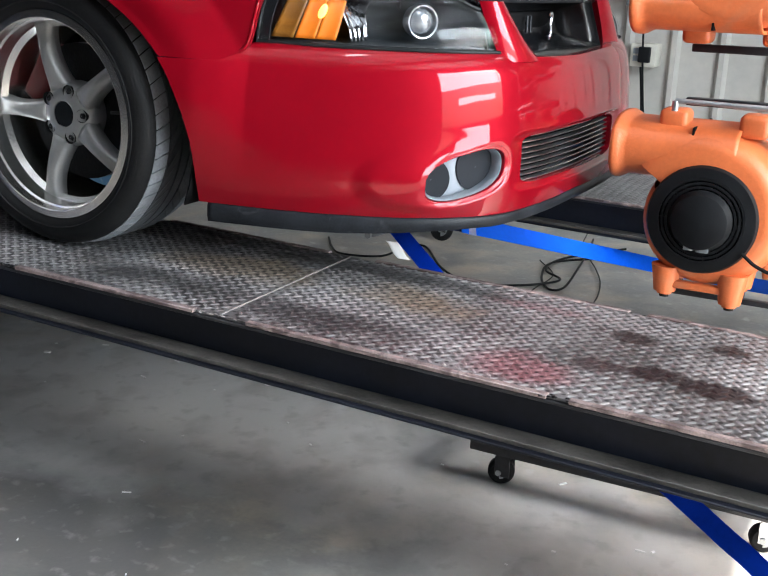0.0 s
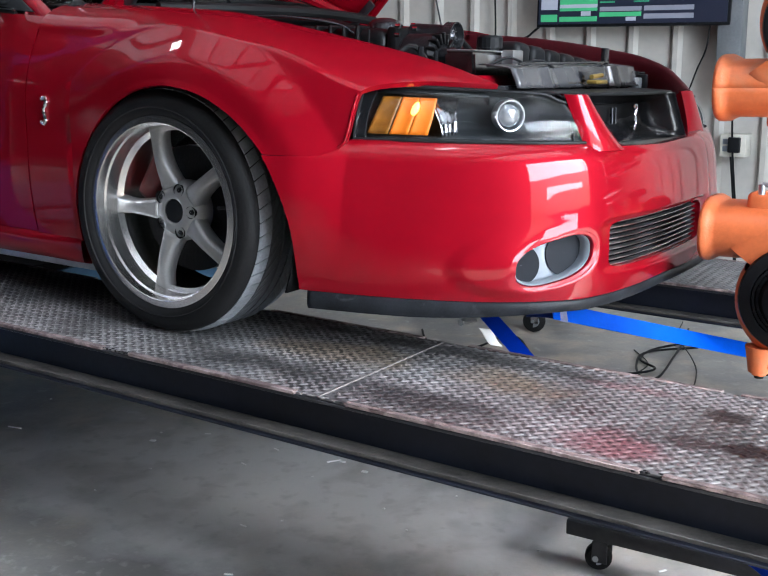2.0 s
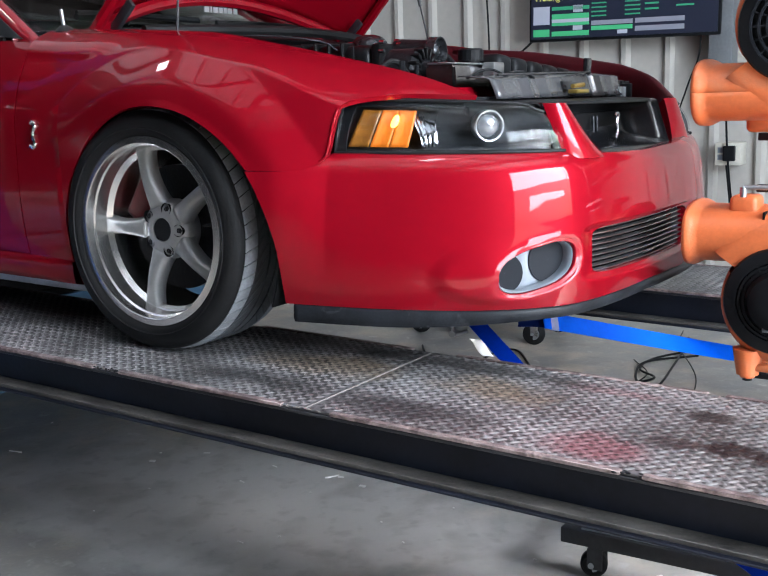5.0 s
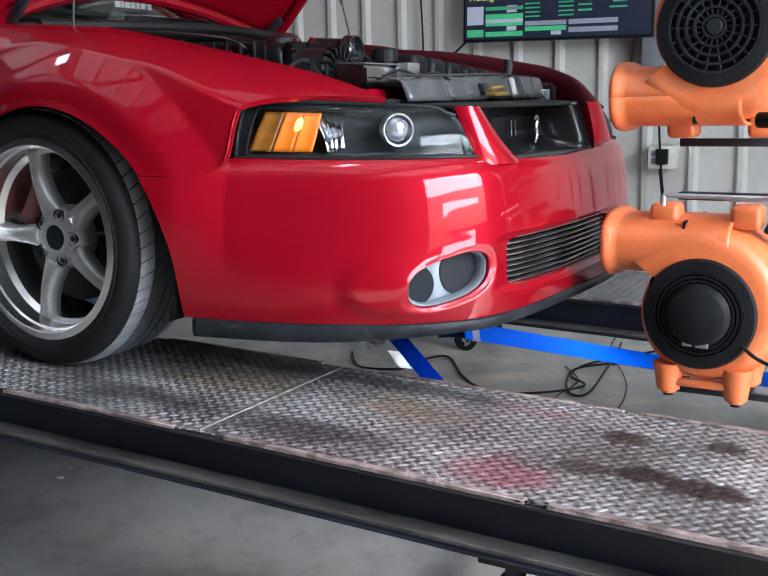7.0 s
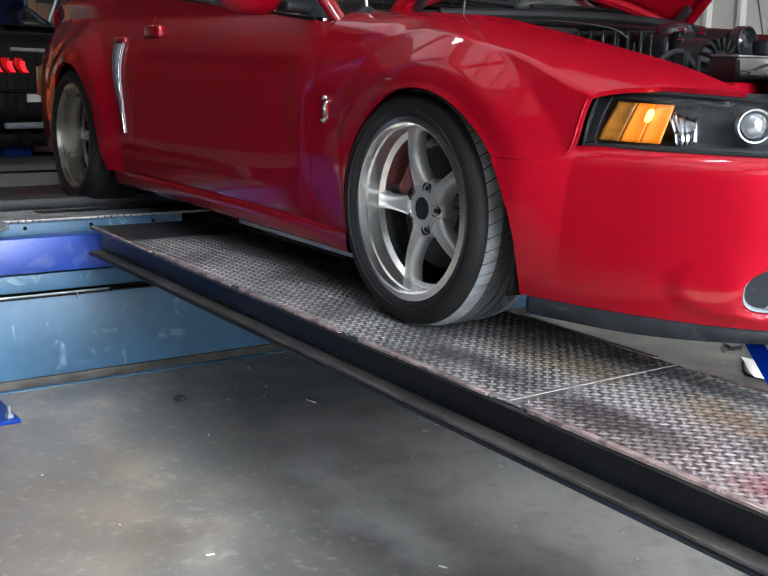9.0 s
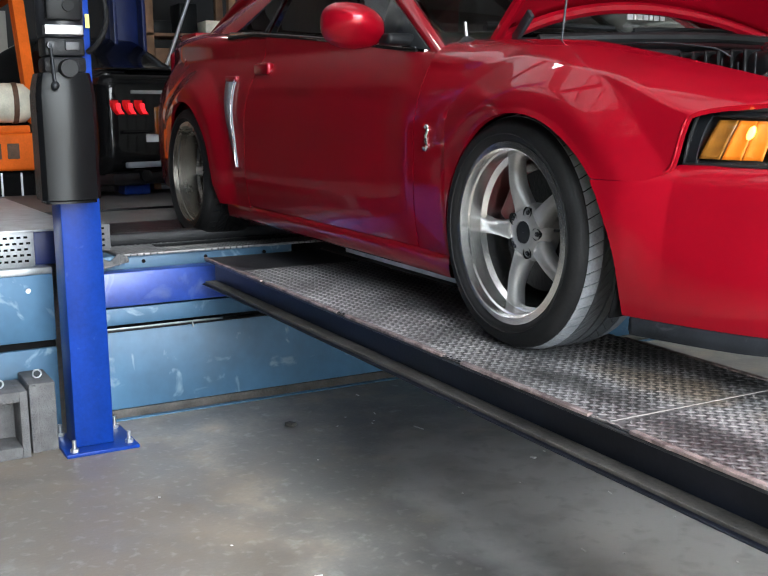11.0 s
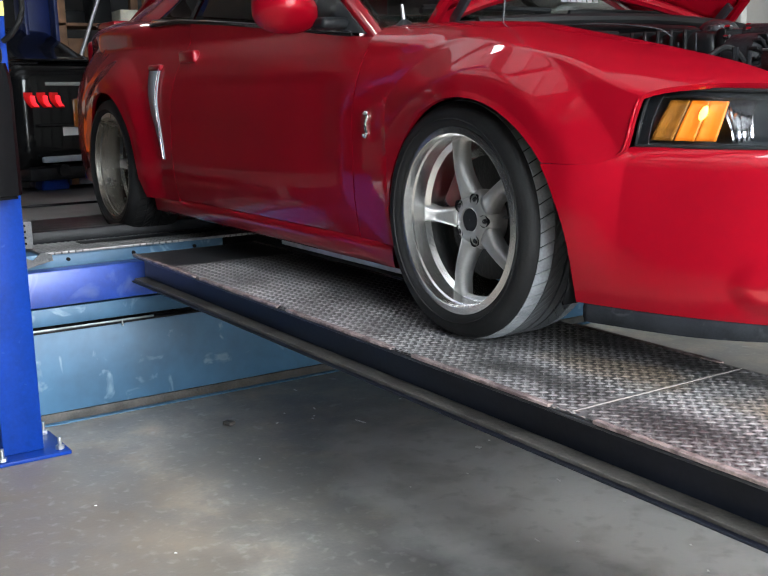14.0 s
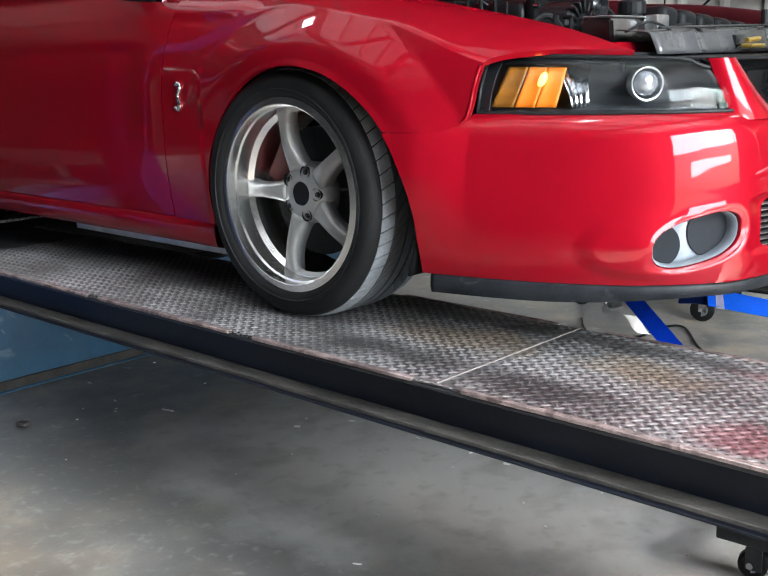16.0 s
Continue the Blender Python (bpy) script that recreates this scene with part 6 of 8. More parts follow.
def bumper():
    bm = bm_new()
    nu, nv = 432, 84

    def arch_u(z):
        # the ends follow the wheel arch
        k = max(0.0, 1 - ((z - FA[1]) / FA[3]) ** 2) if z > FA[1] else 1.0
        x = FA[0] + FA[2] * math.sqrt(k)
        return max(0.0, (x - 0.330) / 0.12)

    def uz(i, j):
        u = 18 * i / nu
        w = bumper_low(u) + (bumper_top(u) - bumper_low(u)) * j / nv
        a = arch_u(w)
        return a + (18 - 2 * a) * i / nu, w
    V = grid(bm, nu, nv, lambda i, j: nose_at(*uz(i, j)))
    UZ = {V[i][j]: uz(i, j) for i in range(nu + 1) for j in range(nv + 1)}

    FOGZ, FOGH, FOGS = 0.2560, 0.0520, 0.20

    def fog(u, z, sgn):
        # slanted oval mouth in plan units
        c = 5.86 if sgn < 0 else 18 - 5.86
        du = (u - c) * 0.128 * (1 if sgn < 0 else -1)
        dz = z - FOGZ - FOGS * du
        return du / 0.118, dz / FOGH

    def fog_r(u, z, sgn):
        a, b = fog(u, z, sgn)
        return (abs(a) ** 2.6 + abs(b) ** 2.6) ** (1 / 2.6)

    def grl(u, z):
        du = (u - 9) / 1.74
        return (abs(du) ** 8 + abs((z - 0.281) / 0.056) ** 8) ** 0.125
    holes = [lambda u, z: fog_r(u, z, -1) / 1.02, lambda u, z: fog_r(u, z, 1) / 1.02, grl]
    dead = [f for f in bm.faces if any(h(sum(UZ[v][0] for v in f.verts) / 4, sum(UZ[v][1] for v in f.verts) / 4) < 1 for h in holes)]
    bmesh.ops.delete(bm, geom=dead, context="FACES_ONLY")
    loose = [v for v in bm.verts if not v.link_faces]
    # pull the rims of the openings onto their outlines
    rims = {0: [], 1: [], 2: []}
    for v in bm.verts:
        if v.is_boundary and v.link_faces and v in UZ:
            u, z = UZ[v]
            for k, h in enumerate(holes):
                r = h(u, z)
                if k == 2 and 0.6 < r < 1.45:
                    c = (9, 0.281)
                    u2, z2 = c[0] + (u - c[0]) / r, c[1] + (z - c[1]) / r
                    UZ[v] = (u2, z2)
                    v.co = nose_at(u2, z2)
    bmesh.ops.delete(bm, geom=loose, context="VERTS")
    # dished surround of the oval mouths, and the pods that carry them
    for v in bm.verts:
        if v in UZ:
            u, z = UZ[v]
            p, n = nose(u)
            off = 0.0
            for sg in (-1, 1):
                r = fog_r(u, z, sg)
                if r < 1.22:
                    a, b = fog(u, z, sg)
                    off -= (0.0045 + 0.004 * (a - b) / (abs(a) + abs(b))) * (1 - ease((r - 1.0) / 0.22))
                # shallow pod that carries the mouth, with a rounded step at its outer side
                k = u if sg < 0 else 18 - u
                d = math.hypot((k - 5.3) * 0.128 / 0.245, (z - 0.262 - 0.10 * (k - 5.3) * 0.128) / 0.092)
                if d < 1 and k < 5.8:
                    off += 0.0085 * ease((1 - d) / 0.26) * ease((5.8 - k) / 1.2) * ease((0.345 - z) / 0.11)
            g = grl(u, z)
            if g < 1.25:
                off -= 0.012 * (1 - ease((g - 1) / 0.25))
            v.co.x += n.x * off
            v.co.y += n.y * off
            # the ends meet the flared fenders at the seam
            x = v.co.x
            if x < 0.66:
                a = nose_at(float(np.interp(x, [0.33, 0.455, 0.574, 0.682], [0, 1, 2, 3])), 0.478)
                gain = (half_width(a.x, 0.482) - abs(a.y)) * (1 - ease((x - 0.46) / 0.20)) * ease((z - 0.17) / 0.27)
                v.co.y += math.copysign(gain, v.co.y)
    # turn every rim inwards
    edges = [e for e in bm.edges if e.is_boundary]
    way = {}
    for e in edges:
        for v in e.verts:
            if v in UZ:
                n = nose(UZ[v][0])[1]
                way[tuple(v.co)] = Vector((n.x, n.y, 0))
    ext = bmesh.ops.extrude_edge_only(bm, edges=edges)
    for v in ext["geom"]:
        if isinstance(v, bmesh.types.BMVert):
            v.co -= way.get(tuple(v.co), Vector((1, 0, 0))) * 0.024
    ob = part("front_bumper", bm, M["paint"], car, angle=42)
    # lips round the grille: red posts between lamp and grille
    for sg in (-1, 1):
        bm = bm_new()

        def post(i, j):
            t, w = i / 14, j / 10
            z = 0.502 + 0.128 * t
            ua = np.interp(t, [0, 1], [6.80, 6.33])       # lamp side
            ub = np.interp(t, [0, 0.12, 0.4, 1], [8.15, 7.95, 7.70, 7.30])      # grille side
            u = ua + (ub - ua) * w
            p, n = nose(u)
            bulge = 0.022 * math.sin(math.pi * w) ** 0.8
            back = 0.042 + 0.34 * (z - 0.502) + 0.016 * (w ** 4)
            q = p + n * (bulge - back)
            return (q.x, q.y * -sg - (0.105 if sg > 0 else 0.0), z)
        grid(bm, 14, 10, post)
        part("grille_post", bm, M["paint"], ob, thick=0.03, angle=50, fold=(0, 0, 0.5))
    # oval lamp housings
    for sg in (-1, 1):
        c = 5.86 if sg < 0 else 18 - 5.86
        bm = bm_new()

        def bowl(i, j):
            a = 2 * math.pi * i / 40
            ca, sa = math.cos(a), math.sin(a)
            k = (abs(ca) ** 2.6 + abs(sa) ** 2.6) ** (-1 / 2.6)
            f = (0.985, 0.965, 0.955, 0.93, 0.90)[j]
            dep = (0.022, 0.0145, 0.015, 0.035, 0.080)[j]
            du = 0.118 * ca * k * f
            z = FOGZ + FOGH * sa * k * f + FOGS * du
            return nose_at(c + du / 0.128 * (1 if sg < 0 else -1), z, -dep)
        grid(bm, 40, 4, bowl)
        bm_lip = bm_new()

        def lip(i, j):
            a = 2 * math.pi * i / 56
            ca, sa = math.cos(a), math.sin(a)
            k = (abs(ca) ** 2.6 + abs(sa) ** 2.6) ** (-1 / 2.6)
            f = (1.11, 1.09, 1.065, 1.04, 1.02, 1.0, 0.985, 0.98, 0.98)[j]
            dep = (0.0045 + 0.004 * (ca - sa) / (abs(ca) + abs(sa))) * (1 - ease((max(f, 1.0) - 1.0) / 0.22)) - (-0.0006, 0.0003, 0.0006, 0.0007, 0.0007, 0.0003, -0.003, -0.010, -0.035)[j]
            du = 0.118 * ca * k * f
            z = FOGZ + FOGH * sa * k * f + FOGS * du
            return nose_at(c + du / 0.128 * (1 if sg < 0 else -1), z, -dep)
        grid(bm_lip, 56, 8, lip)
        part("lamp_lip", bm_lip, M["paint"], ob, angle=70)
        fo = part("fog_surround", bm, M["grey_plastic"], ob, "grey oval fog lamp surround", angle=60)
        bm = bm_new()

        def back(i, j):
            a, b = -1 + 2 * i / 16, -1 + 2 * j / 10
            du = 0.108 * a
            z = FOGZ + 0.050 * b + FOGS * du
            mid = math.exp(-((a + 0.22) / 0.18) ** 2)
            return nose_at(c + du / 0.128 * (1 if sg < 0 else -1), z, -0.052 + 0.004 * mid)
        grid(bm, 16, 10, back)
        part("fog_backing", bm, M["grey_plastic"], fo, "", 0.004, 60)
        for a0, rr in ((-0.80, 0.040), (0.50, 0.046)):
            bm = bm_new()
            du = 0.108 * a0
            ctr = nose_at(c + du / 0.128 * (1 if sg < 0 else -1), FOGZ + 0.001 + FOGS * du, -0.050)
            p, n = nose(c + du / 0.128 * (1 if sg < 0 else -1))
            q = Vector((n.x, n.y, 0)).to_track_quat("Z", "Y").to_matrix().to_4x4()
            lathe(bm, [(rr, 0.0), (rr * 0.985, 0.0022), (rr * 0.95, 0.0022), (rr * 0.5, 0.0016), (0.0005, 0.0014)], Matrix.Translation(ctr) @ q @ Matrix.Diagonal((1.12, 1.20, 1, 1)), 32)
            part("lamp_recess", bm, M["fog_dark"], fo, "", 0, 60)
    # lower grille: black void with thin bright slats
    bm = bm_new()
    grid(bm, 40, 4, lambda i, j: nose_at(9 + 1.85 * (-1 + 2 * i / 40), 0.214 + 0.135 * j / 4, -0.075))
    lg = part("lower_grille", bm, M["liner"], ob, "black lower grille", 0.004)
    for k in range(9):
        z = 0.229 + 0.0128 * k
        bm = bm_new()
        pts = [nose_at(9 + 1.76 * (-1 + 2 * i / 30), z, -0.026) for i in range(31)]
        for a in range(30):
            p0, p1 = pts[a], pts[a + 1]
            t0, t1 = Vector((0.016, 0, 0)), Vector((0.016, 0, 0))
            hh = Vector((0, 0, 0.0013))
            vs = [bm.verts.new(q) for q in (p0 - hh, p1 - hh, p1 + hh, p0 + hh, p0 - hh - t0, p1 - hh - t1, p1 + hh - t1, p0 + hh - t0)]
            bm.faces.new(vs[:4])
            bm.faces.new((vs[3], vs[2], vs[6], vs[7]))
            bm.faces.new((vs[1], vs[0], vs[4], vs[5]))
        bmesh.ops.remove_doubles(bm, verts=bm.verts, dist=1e-5)
        part("slat", bm, M["alu"], lg)
    # chin spoiler
    bm = bm_new()
    prof = [(-0.004, 0.002), (0.002, -0.006), (0.003, -0.030), (-0.003, -0.044), (-0.030, -0.046)]
    def chin(i, j):
        u = 0.72 + 16.56 * i / 180
        tall = 1 - 0.36 * ease((min(u, 18 - u) - 2.5) / 4.0)      # shallower across the front
        return nose_at(u, bumper_low(18 * i / 180), prof[j][0]) + Vector((0, 0, prof[j][1] * tall))
    grid(bm, 180, len(prof) - 1, chin)
    part("chin_spoiler", bm, M["chin"], ob, "scuffed black chin spoiler", 0.006, 50)
    return ob


front_bumper = bumper()


# ---- grille, lamps ----
def upper_grille():
    bm = bm_new()

    def bowl(i, j):
        a = -1 + 2 * i / 30
        b = j / 12
        z = 0.505 + 0.125 * b
        u = 9 + (2.45 if a < 0 else 1.62) * a
        p, n = nose(u)
        edge = max(abs(a) ** 6, (1 - b) ** 8)
        dep = 0.052 + 0.34 * (z - 0.502) + 0.105 * (1 - edge)
        q = p - n * dep
        return (q.x, q.y, z)
    grid(bm, 30, 12, bowl)
    g = part("upper_grille", bm, M["gloss_shell"], car, "glossy black grille shell", 0.004, 60)
    bm = bm_new()
    box(bm, 0.83, 0.875, -0.26, 0.05, 0.545, 0.600, 0.006)
    part("duct_mouth", bm, M["liner"], g)
    bm = bm_new()
    pts = [(0.91, -0.074, 0.590), (0.912, -0.066, 0.598), (0.912, -0.056, 0.588), (0.911, -0.061, 0.570), (0.911, -0.053, 0.552), (0.91, -0.057, 0.536), (0.91, -0.066, 0.530), (0.91, -0.074, 0.537)]
    tube(bm, pts, 0.0045, 8, 5)
    part("emblem", bm, M["chrome"], g, "small curved chrome emblem")
    bm = bm_new()
    for y in (-0.13, -0.105):
        rod(bm, (0.892, y - 0.05, 0.55), (0.886, y - 0.04, 0.59), 0.004)
    part("bracket", bm, M["grey_metal"], g)
    # closing panel on top
    bm = bm_new()
    grid(bm, 24, 3, lambda i, j: (0.940 - 0.13 * j / 3 - 0.10 * abs(-1 + i / 12) ** 2.4, 0.44 * (-1 + i / 12) - 0.02, 0.630 + 0.006 * j / 3))
    part("closing_panel", bm, M["black_plastic"], g, "", 0.006, 60)


upper_grille()


def headlight(s):
    U0, U1 = 1.48, 6.84      # plan range
    ztop_a, ztop_b = 0.645, 0.628

    def edge_u(t, w):
        # w 0 below, 1 above: the outer end leans back, the inner end leans outwards
        a = U0 + 0.10 * w
        b = U1 - 0.50 * w ** 1.3
        return a + (b - a) * t

    def top(t):
        return ztop_a + (ztop_b - ztop_a) * t - 0.018 * ease((t - 0.86) / 0.14)

    def pt(t, w, off):
        u = edge_u(t, w)
        p, n = nose(u)
        z = 0.521 + (top(t) - 0.521) * w
        back = 0.046 + 0.36 * (z - 0.515) - 0.010 * math.sin(math.pi * w)
        q = p - n * (back + off)
        return Vector((q.x, q.y * -s, z))
    bm = bm_new()
    grid(bm, 34, 10, lambda i, j: pt(i / 34, j / 10, 0.0))
    hl = part("headlight", bm, M["lens"], car, "clear headlight with lit amber indicator", 0.003, 60)
    hl.visible_shadow = False
    bm = bm_new()

    def bowl(i, j):
        t, w = i / 34, j / 10
        e = max(abs(2 * t - 1) ** 10, abs(2 * w - 1) ** 8)
        return pt(t, w, 0.006 + 0.085 * (1 - e) * min(1, 3.2 * (1 - t) + 0.25))
    grid(bm, 34, 10, bowl)
    part("lamp_bowl", bm, M["lamp_black"], hl, "black headlight bowl", 0.003, 60)
    bm = bm_new()
    rim = [pt(1 - t / 20, 1, -0.001) for t in range(21)] + [pt(0, 1 - w / 6, -0.001) for w in range(1, 7)] + [pt(t / 20, 0, -0.001) for t in range(1, 21)]
    tube(bm, rim, 0.0045, 8, 0)
    part("lamp_seal", bm, M["black_plastic"], hl)
    bm = bm_new()
    grid(bm, 10, 8, lambda i, j: pt((0.040 + 0.03 * (j / 8) ** 3) * i / 10, j / 8, 0.0045))
    grid(bm, 20, 3, lambda i, j: pt(0.06 + i / 20 * 0.50, 0.86 + 0.14 * j / 3, 0.0045))
    grid(bm, 20, 2, lambda i, j: pt(0.05 + i / 20 * 0.95, 0.05 * j / 2, 0.0045))
    part("lamp_mask", bm, M["black_plastic"], hl, "", 0.002)
    # indicator: three amber cells, the middle one lit
    for k, (t0, t1) in enumerate(((0.062, 0.142), (0.149, 0.222), (0.226, 0.302))):
        bm = bm_new()
        grid(bm, 6, 8, lambda i, j: pt(t0 + (t1 - t0) * i / 6 + 0.045 * (j / 8 - 0.5), 0.10 + 0.70 * j / 8, 0.014 + 0.004 * abs(math.sin(math.pi * i / 6))))
        part("amber_cell", bm, M[("amber", "amber_glow", "amber_glow")[k]], hl, "", 0.003, 30)
    bm = bm_new()
    c = pt(0.228, 0.58, 0.012)
    b = bm_new()
    bmesh.ops.create_uvsphere(b, u_segments=18, v_segments=10, radius=0.0105)
    bmesh.ops.transform(b, matrix=Matrix.Translation(c) @ Matrix.Rotation(0.5, 4, 'Y') @ Matrix.Diagonal((0.8, 0.7, 1.7, 1)), verts=b.verts)
    merge(bm, b)
    part("indicator_bulb", bm, M["amber_lit"], hl, "glowing amber bulb")
    bm = bm_new()
    grid(bm, 8, 8, lambda i, j: pt(0.312 + (0.060 + 0.075 * (j / 8) ** 2) * i / 8 + 0.03 * math.cos(2.4 * j / 8), 0.08 + 0.72 * j / 8, 0.02 + 0.05 * i / 8 + 0.012 * (i % 2)))
    part("inner_reflector", bm, M["chrome"], hl, "faceted chrome reflector", 0.002, 15)
    c = pt(0.66, 0.52, 0.035)
    u = edge_u(0.66, 0.5)
    p, n = nose(u)
    q = Vector((n.x * 0.55 + 0.45, n.y * -s * 0.8, 0)).to_track_quat("Z", "Y").to_matrix().to_4x4()
    bm = bm_new()
    lathe(bm, [(0.034, -0.03), (0.0375, 0.0), (0.0360, 0.005), (0.0330, 0.004), (0.031, -0.004), (0.028, -0.02)], Matrix.Translation(c) @ q, 36)
    part("projector_ring", bm, M["satin"], hl, "satin chrome projector ring")
    bm = bm_new()
    lathe(bm, [(0.028, -0.006), (0.024, 0.003), (0.014, 0.008), (0.0005, 0.010)], Matrix.Translation(c) @ q, 30)
    part("projector_lens", bm, M["projector"], hl, "bright projector lens", 0, 70)


for s in (-1, 1):
    headlight(s)


# ---- hood, cowl, cabin ----
def hood():
    a = radians(43)
    H0 = Vector((-0.46, 0, 0.850))
    m = Matrix.Translation(H0) @ Matrix.Rotation(-a, 4, "Y")

    def skin(i, j, dz):
        u, v = i / 30, -1 + 2 * j / 30
        w = 0.655 - 0.06 * u - 0.04 * u * u
        x = 1.20 * u + 0.02 * (1 - v * v) * (1 - u) + 0.10 * u * (1 - v * v)
        crown = (0.115 + 0.045 * (1 - u)) * (1 - v * v) + 0.02 * math.sin(math.pi * u)
        bulge = 0.035 * ease((0.55 - abs(v)) / 0.15) * math.sin(math.pi * min(1, u * 1.05)) ** 0.5
        return m @ Vector((x, w * v, crown + bulge + dz))
    bm = bm_new()
    grid(bm, 30, 30, lambda i, j: skin(i, j, 0))
    h = part("hood", bm, M["paint"], car, "raised red hood", 0.006, 60)
    bm = bm_new()
    # folded inner frame along the rim
    rim = [skin(i, 0, -0.02) for i in range(0, 31)] + [skin(30, j, -0.02) for j in range(1, 31)] + [skin(i, 30, -0.02) for i in range(29, -1, -1)]
    tube(bm, rim, 0.018, 8, 0)
    part("hood_frame", bm, M["paint"], h)
    bm = bm_new()
    rimr = [skin(0, j, -0.022) for j in range(0, 31)]
    tube(bm, rimr, 0.02, 8, 0)
    part("hood_frame", bm, M["paint"], h)
    for s in (-1, 1):
        bm = bm_new()
        p0 = Vector((-0.10, s * 0.675, 0.80))
        p1 = m @ Vector((0.42, s * 0.60, -0.01))
        rod(bm, p0, p0.lerp(p1, 0.55), 0.0032)
        rod(bm, p0.lerp(p1, 0.5), p1, 0.0065)
        part("hood_strut", bm, M["black_steel"], h, "black gas strut")
        bm = bm_new()
        box(bm, 0.0, 0.12, s * 0.585 - 0.008, s * 0.585 + 0.008, -0.035, -0.005, 0.004, m)
        part("hood_hinge", bm, M["black_steel"], h)


hood()


def cowl():
    bm = bm_new()
    grid(bm, 30, 8, lambda i, j: (-0.70 + 0.34 * j / 8 + 0.13 * (1 - (-1 + i / 15) ** 2) * (1 - 0.3 * j / 8), 0.655 * (-1 + i / 15), 0.862 - 0.035 * j / 8 + 0.012 * math.sin(j * 2.4) - 0.02 * abs(-1 + i / 15) ** 3))
    c = part("cowl_panel", bm, M["black_plastic"], car, "black plastic cowl panel", 0.01, 30)
    bm = bm_new()
    box(bm, -0.42, -0.30, -0.60, 0.60, 0.40, 0.80, 0.01)
    part("firewall", bm, M["liner"], car)
    bm = bm_new()
    tube(bm, [(-0.30, -0.60, 0.835), (-0.22, -0.3, 0.845), (-0.20, 0, 0.85), (-0.22, 0.3, 0.845), (-0.30, 0.60, 0.835)], 0.016, 8, 6)
    part("cowl_seal", bm, M["rubber"], c)
    for y0, y1 in ((-0.60, -0.05), (0.02, 0.55)):
        bm = bm_new()
        tube(bm, [(-0.58, y0, 0.885), (-0.64, (y0 + y1) / 2, 0.905), (-0.60, y1, 0.90)], 0.010, 8, 6)
        tube(bm, [(-0.60, y0 + 0.02, 0.90), (-0.72, (y0 + y1) / 2, 0.915), (-0.68, y1 + 0.05, 0.905)], 0.006, 6, 6)
        part("wiper", bm, M["black_plastic"], c)
    # windscreen
    bm = bm_new()

    def glass_at(i, j):
        v, w = -1 + 2 * i / 24, j / 10
        half = 0.70 - 0.13 * w
        return (-0.72 - 0.72 * w + 0.17 * (1 - v * v) * (1 - 0.45 * w), half * v, 0.845 + 0.42 * w - 0.03 * w * w)
    grid(bm, 24, 10, glass_at)
    g = part("windscreen", bm, M["windscreen"], car, "clear windscreen with a white sticker", 0.005, 70)
    g.visible_shadow = False
    for k, (y0, y1, hgt) in enumerate(((0.13, 0.155, 0.030), (0.162, 0.170, 0.028), (0.178, 0.20, 0.02), (0.207, 0.228, 0.02), (0.235, 0.25, 0.028), (0.258, 0.28, 0.02), (0.29, 0.31, 0.022))):
        bm = bm_new()
        zz = 0.945
        xx = -0.60 - 0.72 * 0.24 * 1.0 + 0.035
        box(bm, xx, xx + 0.004, y0, y1, zz, zz + hgt)
        part("sticker_bar", bm, M["ink_white"], g)
    # roof, pillars
    bm = bm_new()
    grid(bm, 20, 16, lambda i, j: (-1.40 - 1.15 * i / 20, 0.58 * (-1 + j / 8) * (1 - 0.06 * abs(i / 10 - 1)), 1.245 + 0.045 * (1 - (-1 + j / 8) ** 2) - 0.06 * (i / 20) ** 2))
    part("roof", bm, M["paint"], car, "", 0.02, 60)
    for s in (-1, 1):
        bm = bm_new()

        def apil(i, j):
            w = -0.16 + 1.16 * i / 14
            a = 2 * math.pi * j / 10
            base = Vector((-0.655 - 0.78 * w, s * (0.742 - 0.15 * w - 0.02 * w * w), 0.83 + 0.435 * w - 0.02 * w * w))
            return base + Vector((0.035 * math.cos(a), s * 0.028 * math.sin(a), 0.02 * math.cos(a)))
        grid(bm, 14, 10, apil)
        part("windscreen_pillar", bm, M["paint"], car, "", 0, 60)
        bm = bm_new()

        # rear quarter pillar, from the deck up to the roof
        def cpil(i, j):
            w, t = i / 14, j / 14
            xa = -2.37 + 0.50 * w
            xb = -3.10 + 0.72 * w
            x = xa + (xb - xa) * t
            z = 0.948 + 0.036 * min(1, 1.4 * t) + (0.292 - 0.03 * t) * w
            y = 0.772 - 0.20 * w - 0.135 * t * t * (1 - 0.4 * w)
            return (x, s * y, z)
        grid(bm, 14, 14, cpil)
        part("quarter_pillar", bm, M["paint"], car, "", 0.02, 50, fold=(-2.5, 0, 0.9))
        # side glass
        bm = bm_new()
        zb = lambda x: curve_at(BELTX, BELTZ, x) - 0.012
        grid(bm, 16, 8, lambda i, j: ((-0.80 - 1.13 * i / 16) - 0.35 * j / 8 * (1 - i / 16) - 0.05 * j / 8, s * (0.787 - 0.215 * j / 8), zb(-0.80 - 1.13 * i / 16) + (1.235 - zb(-0.80 - 1.13 * i / 16)) * j / 8 * (1 if i > 5 else 0.75 + 0.05 * i)))
        part("side_window", bm, M["window"], car, "dark tinted side window", 0.004, 70)
        bm = bm_new()
        grid(bm, 8, 8, lambda i, j: (-1.965 - 0.405 * i / 8 + (0.47 * i / 8 - 0.08 * (1 - i / 8)) * j / 8, s * (0.785 - 0.21 * j / 8), zb(-1.95) + 0.022 * i / 8 + (1.22 - zb(-1.95)) * j / 8))
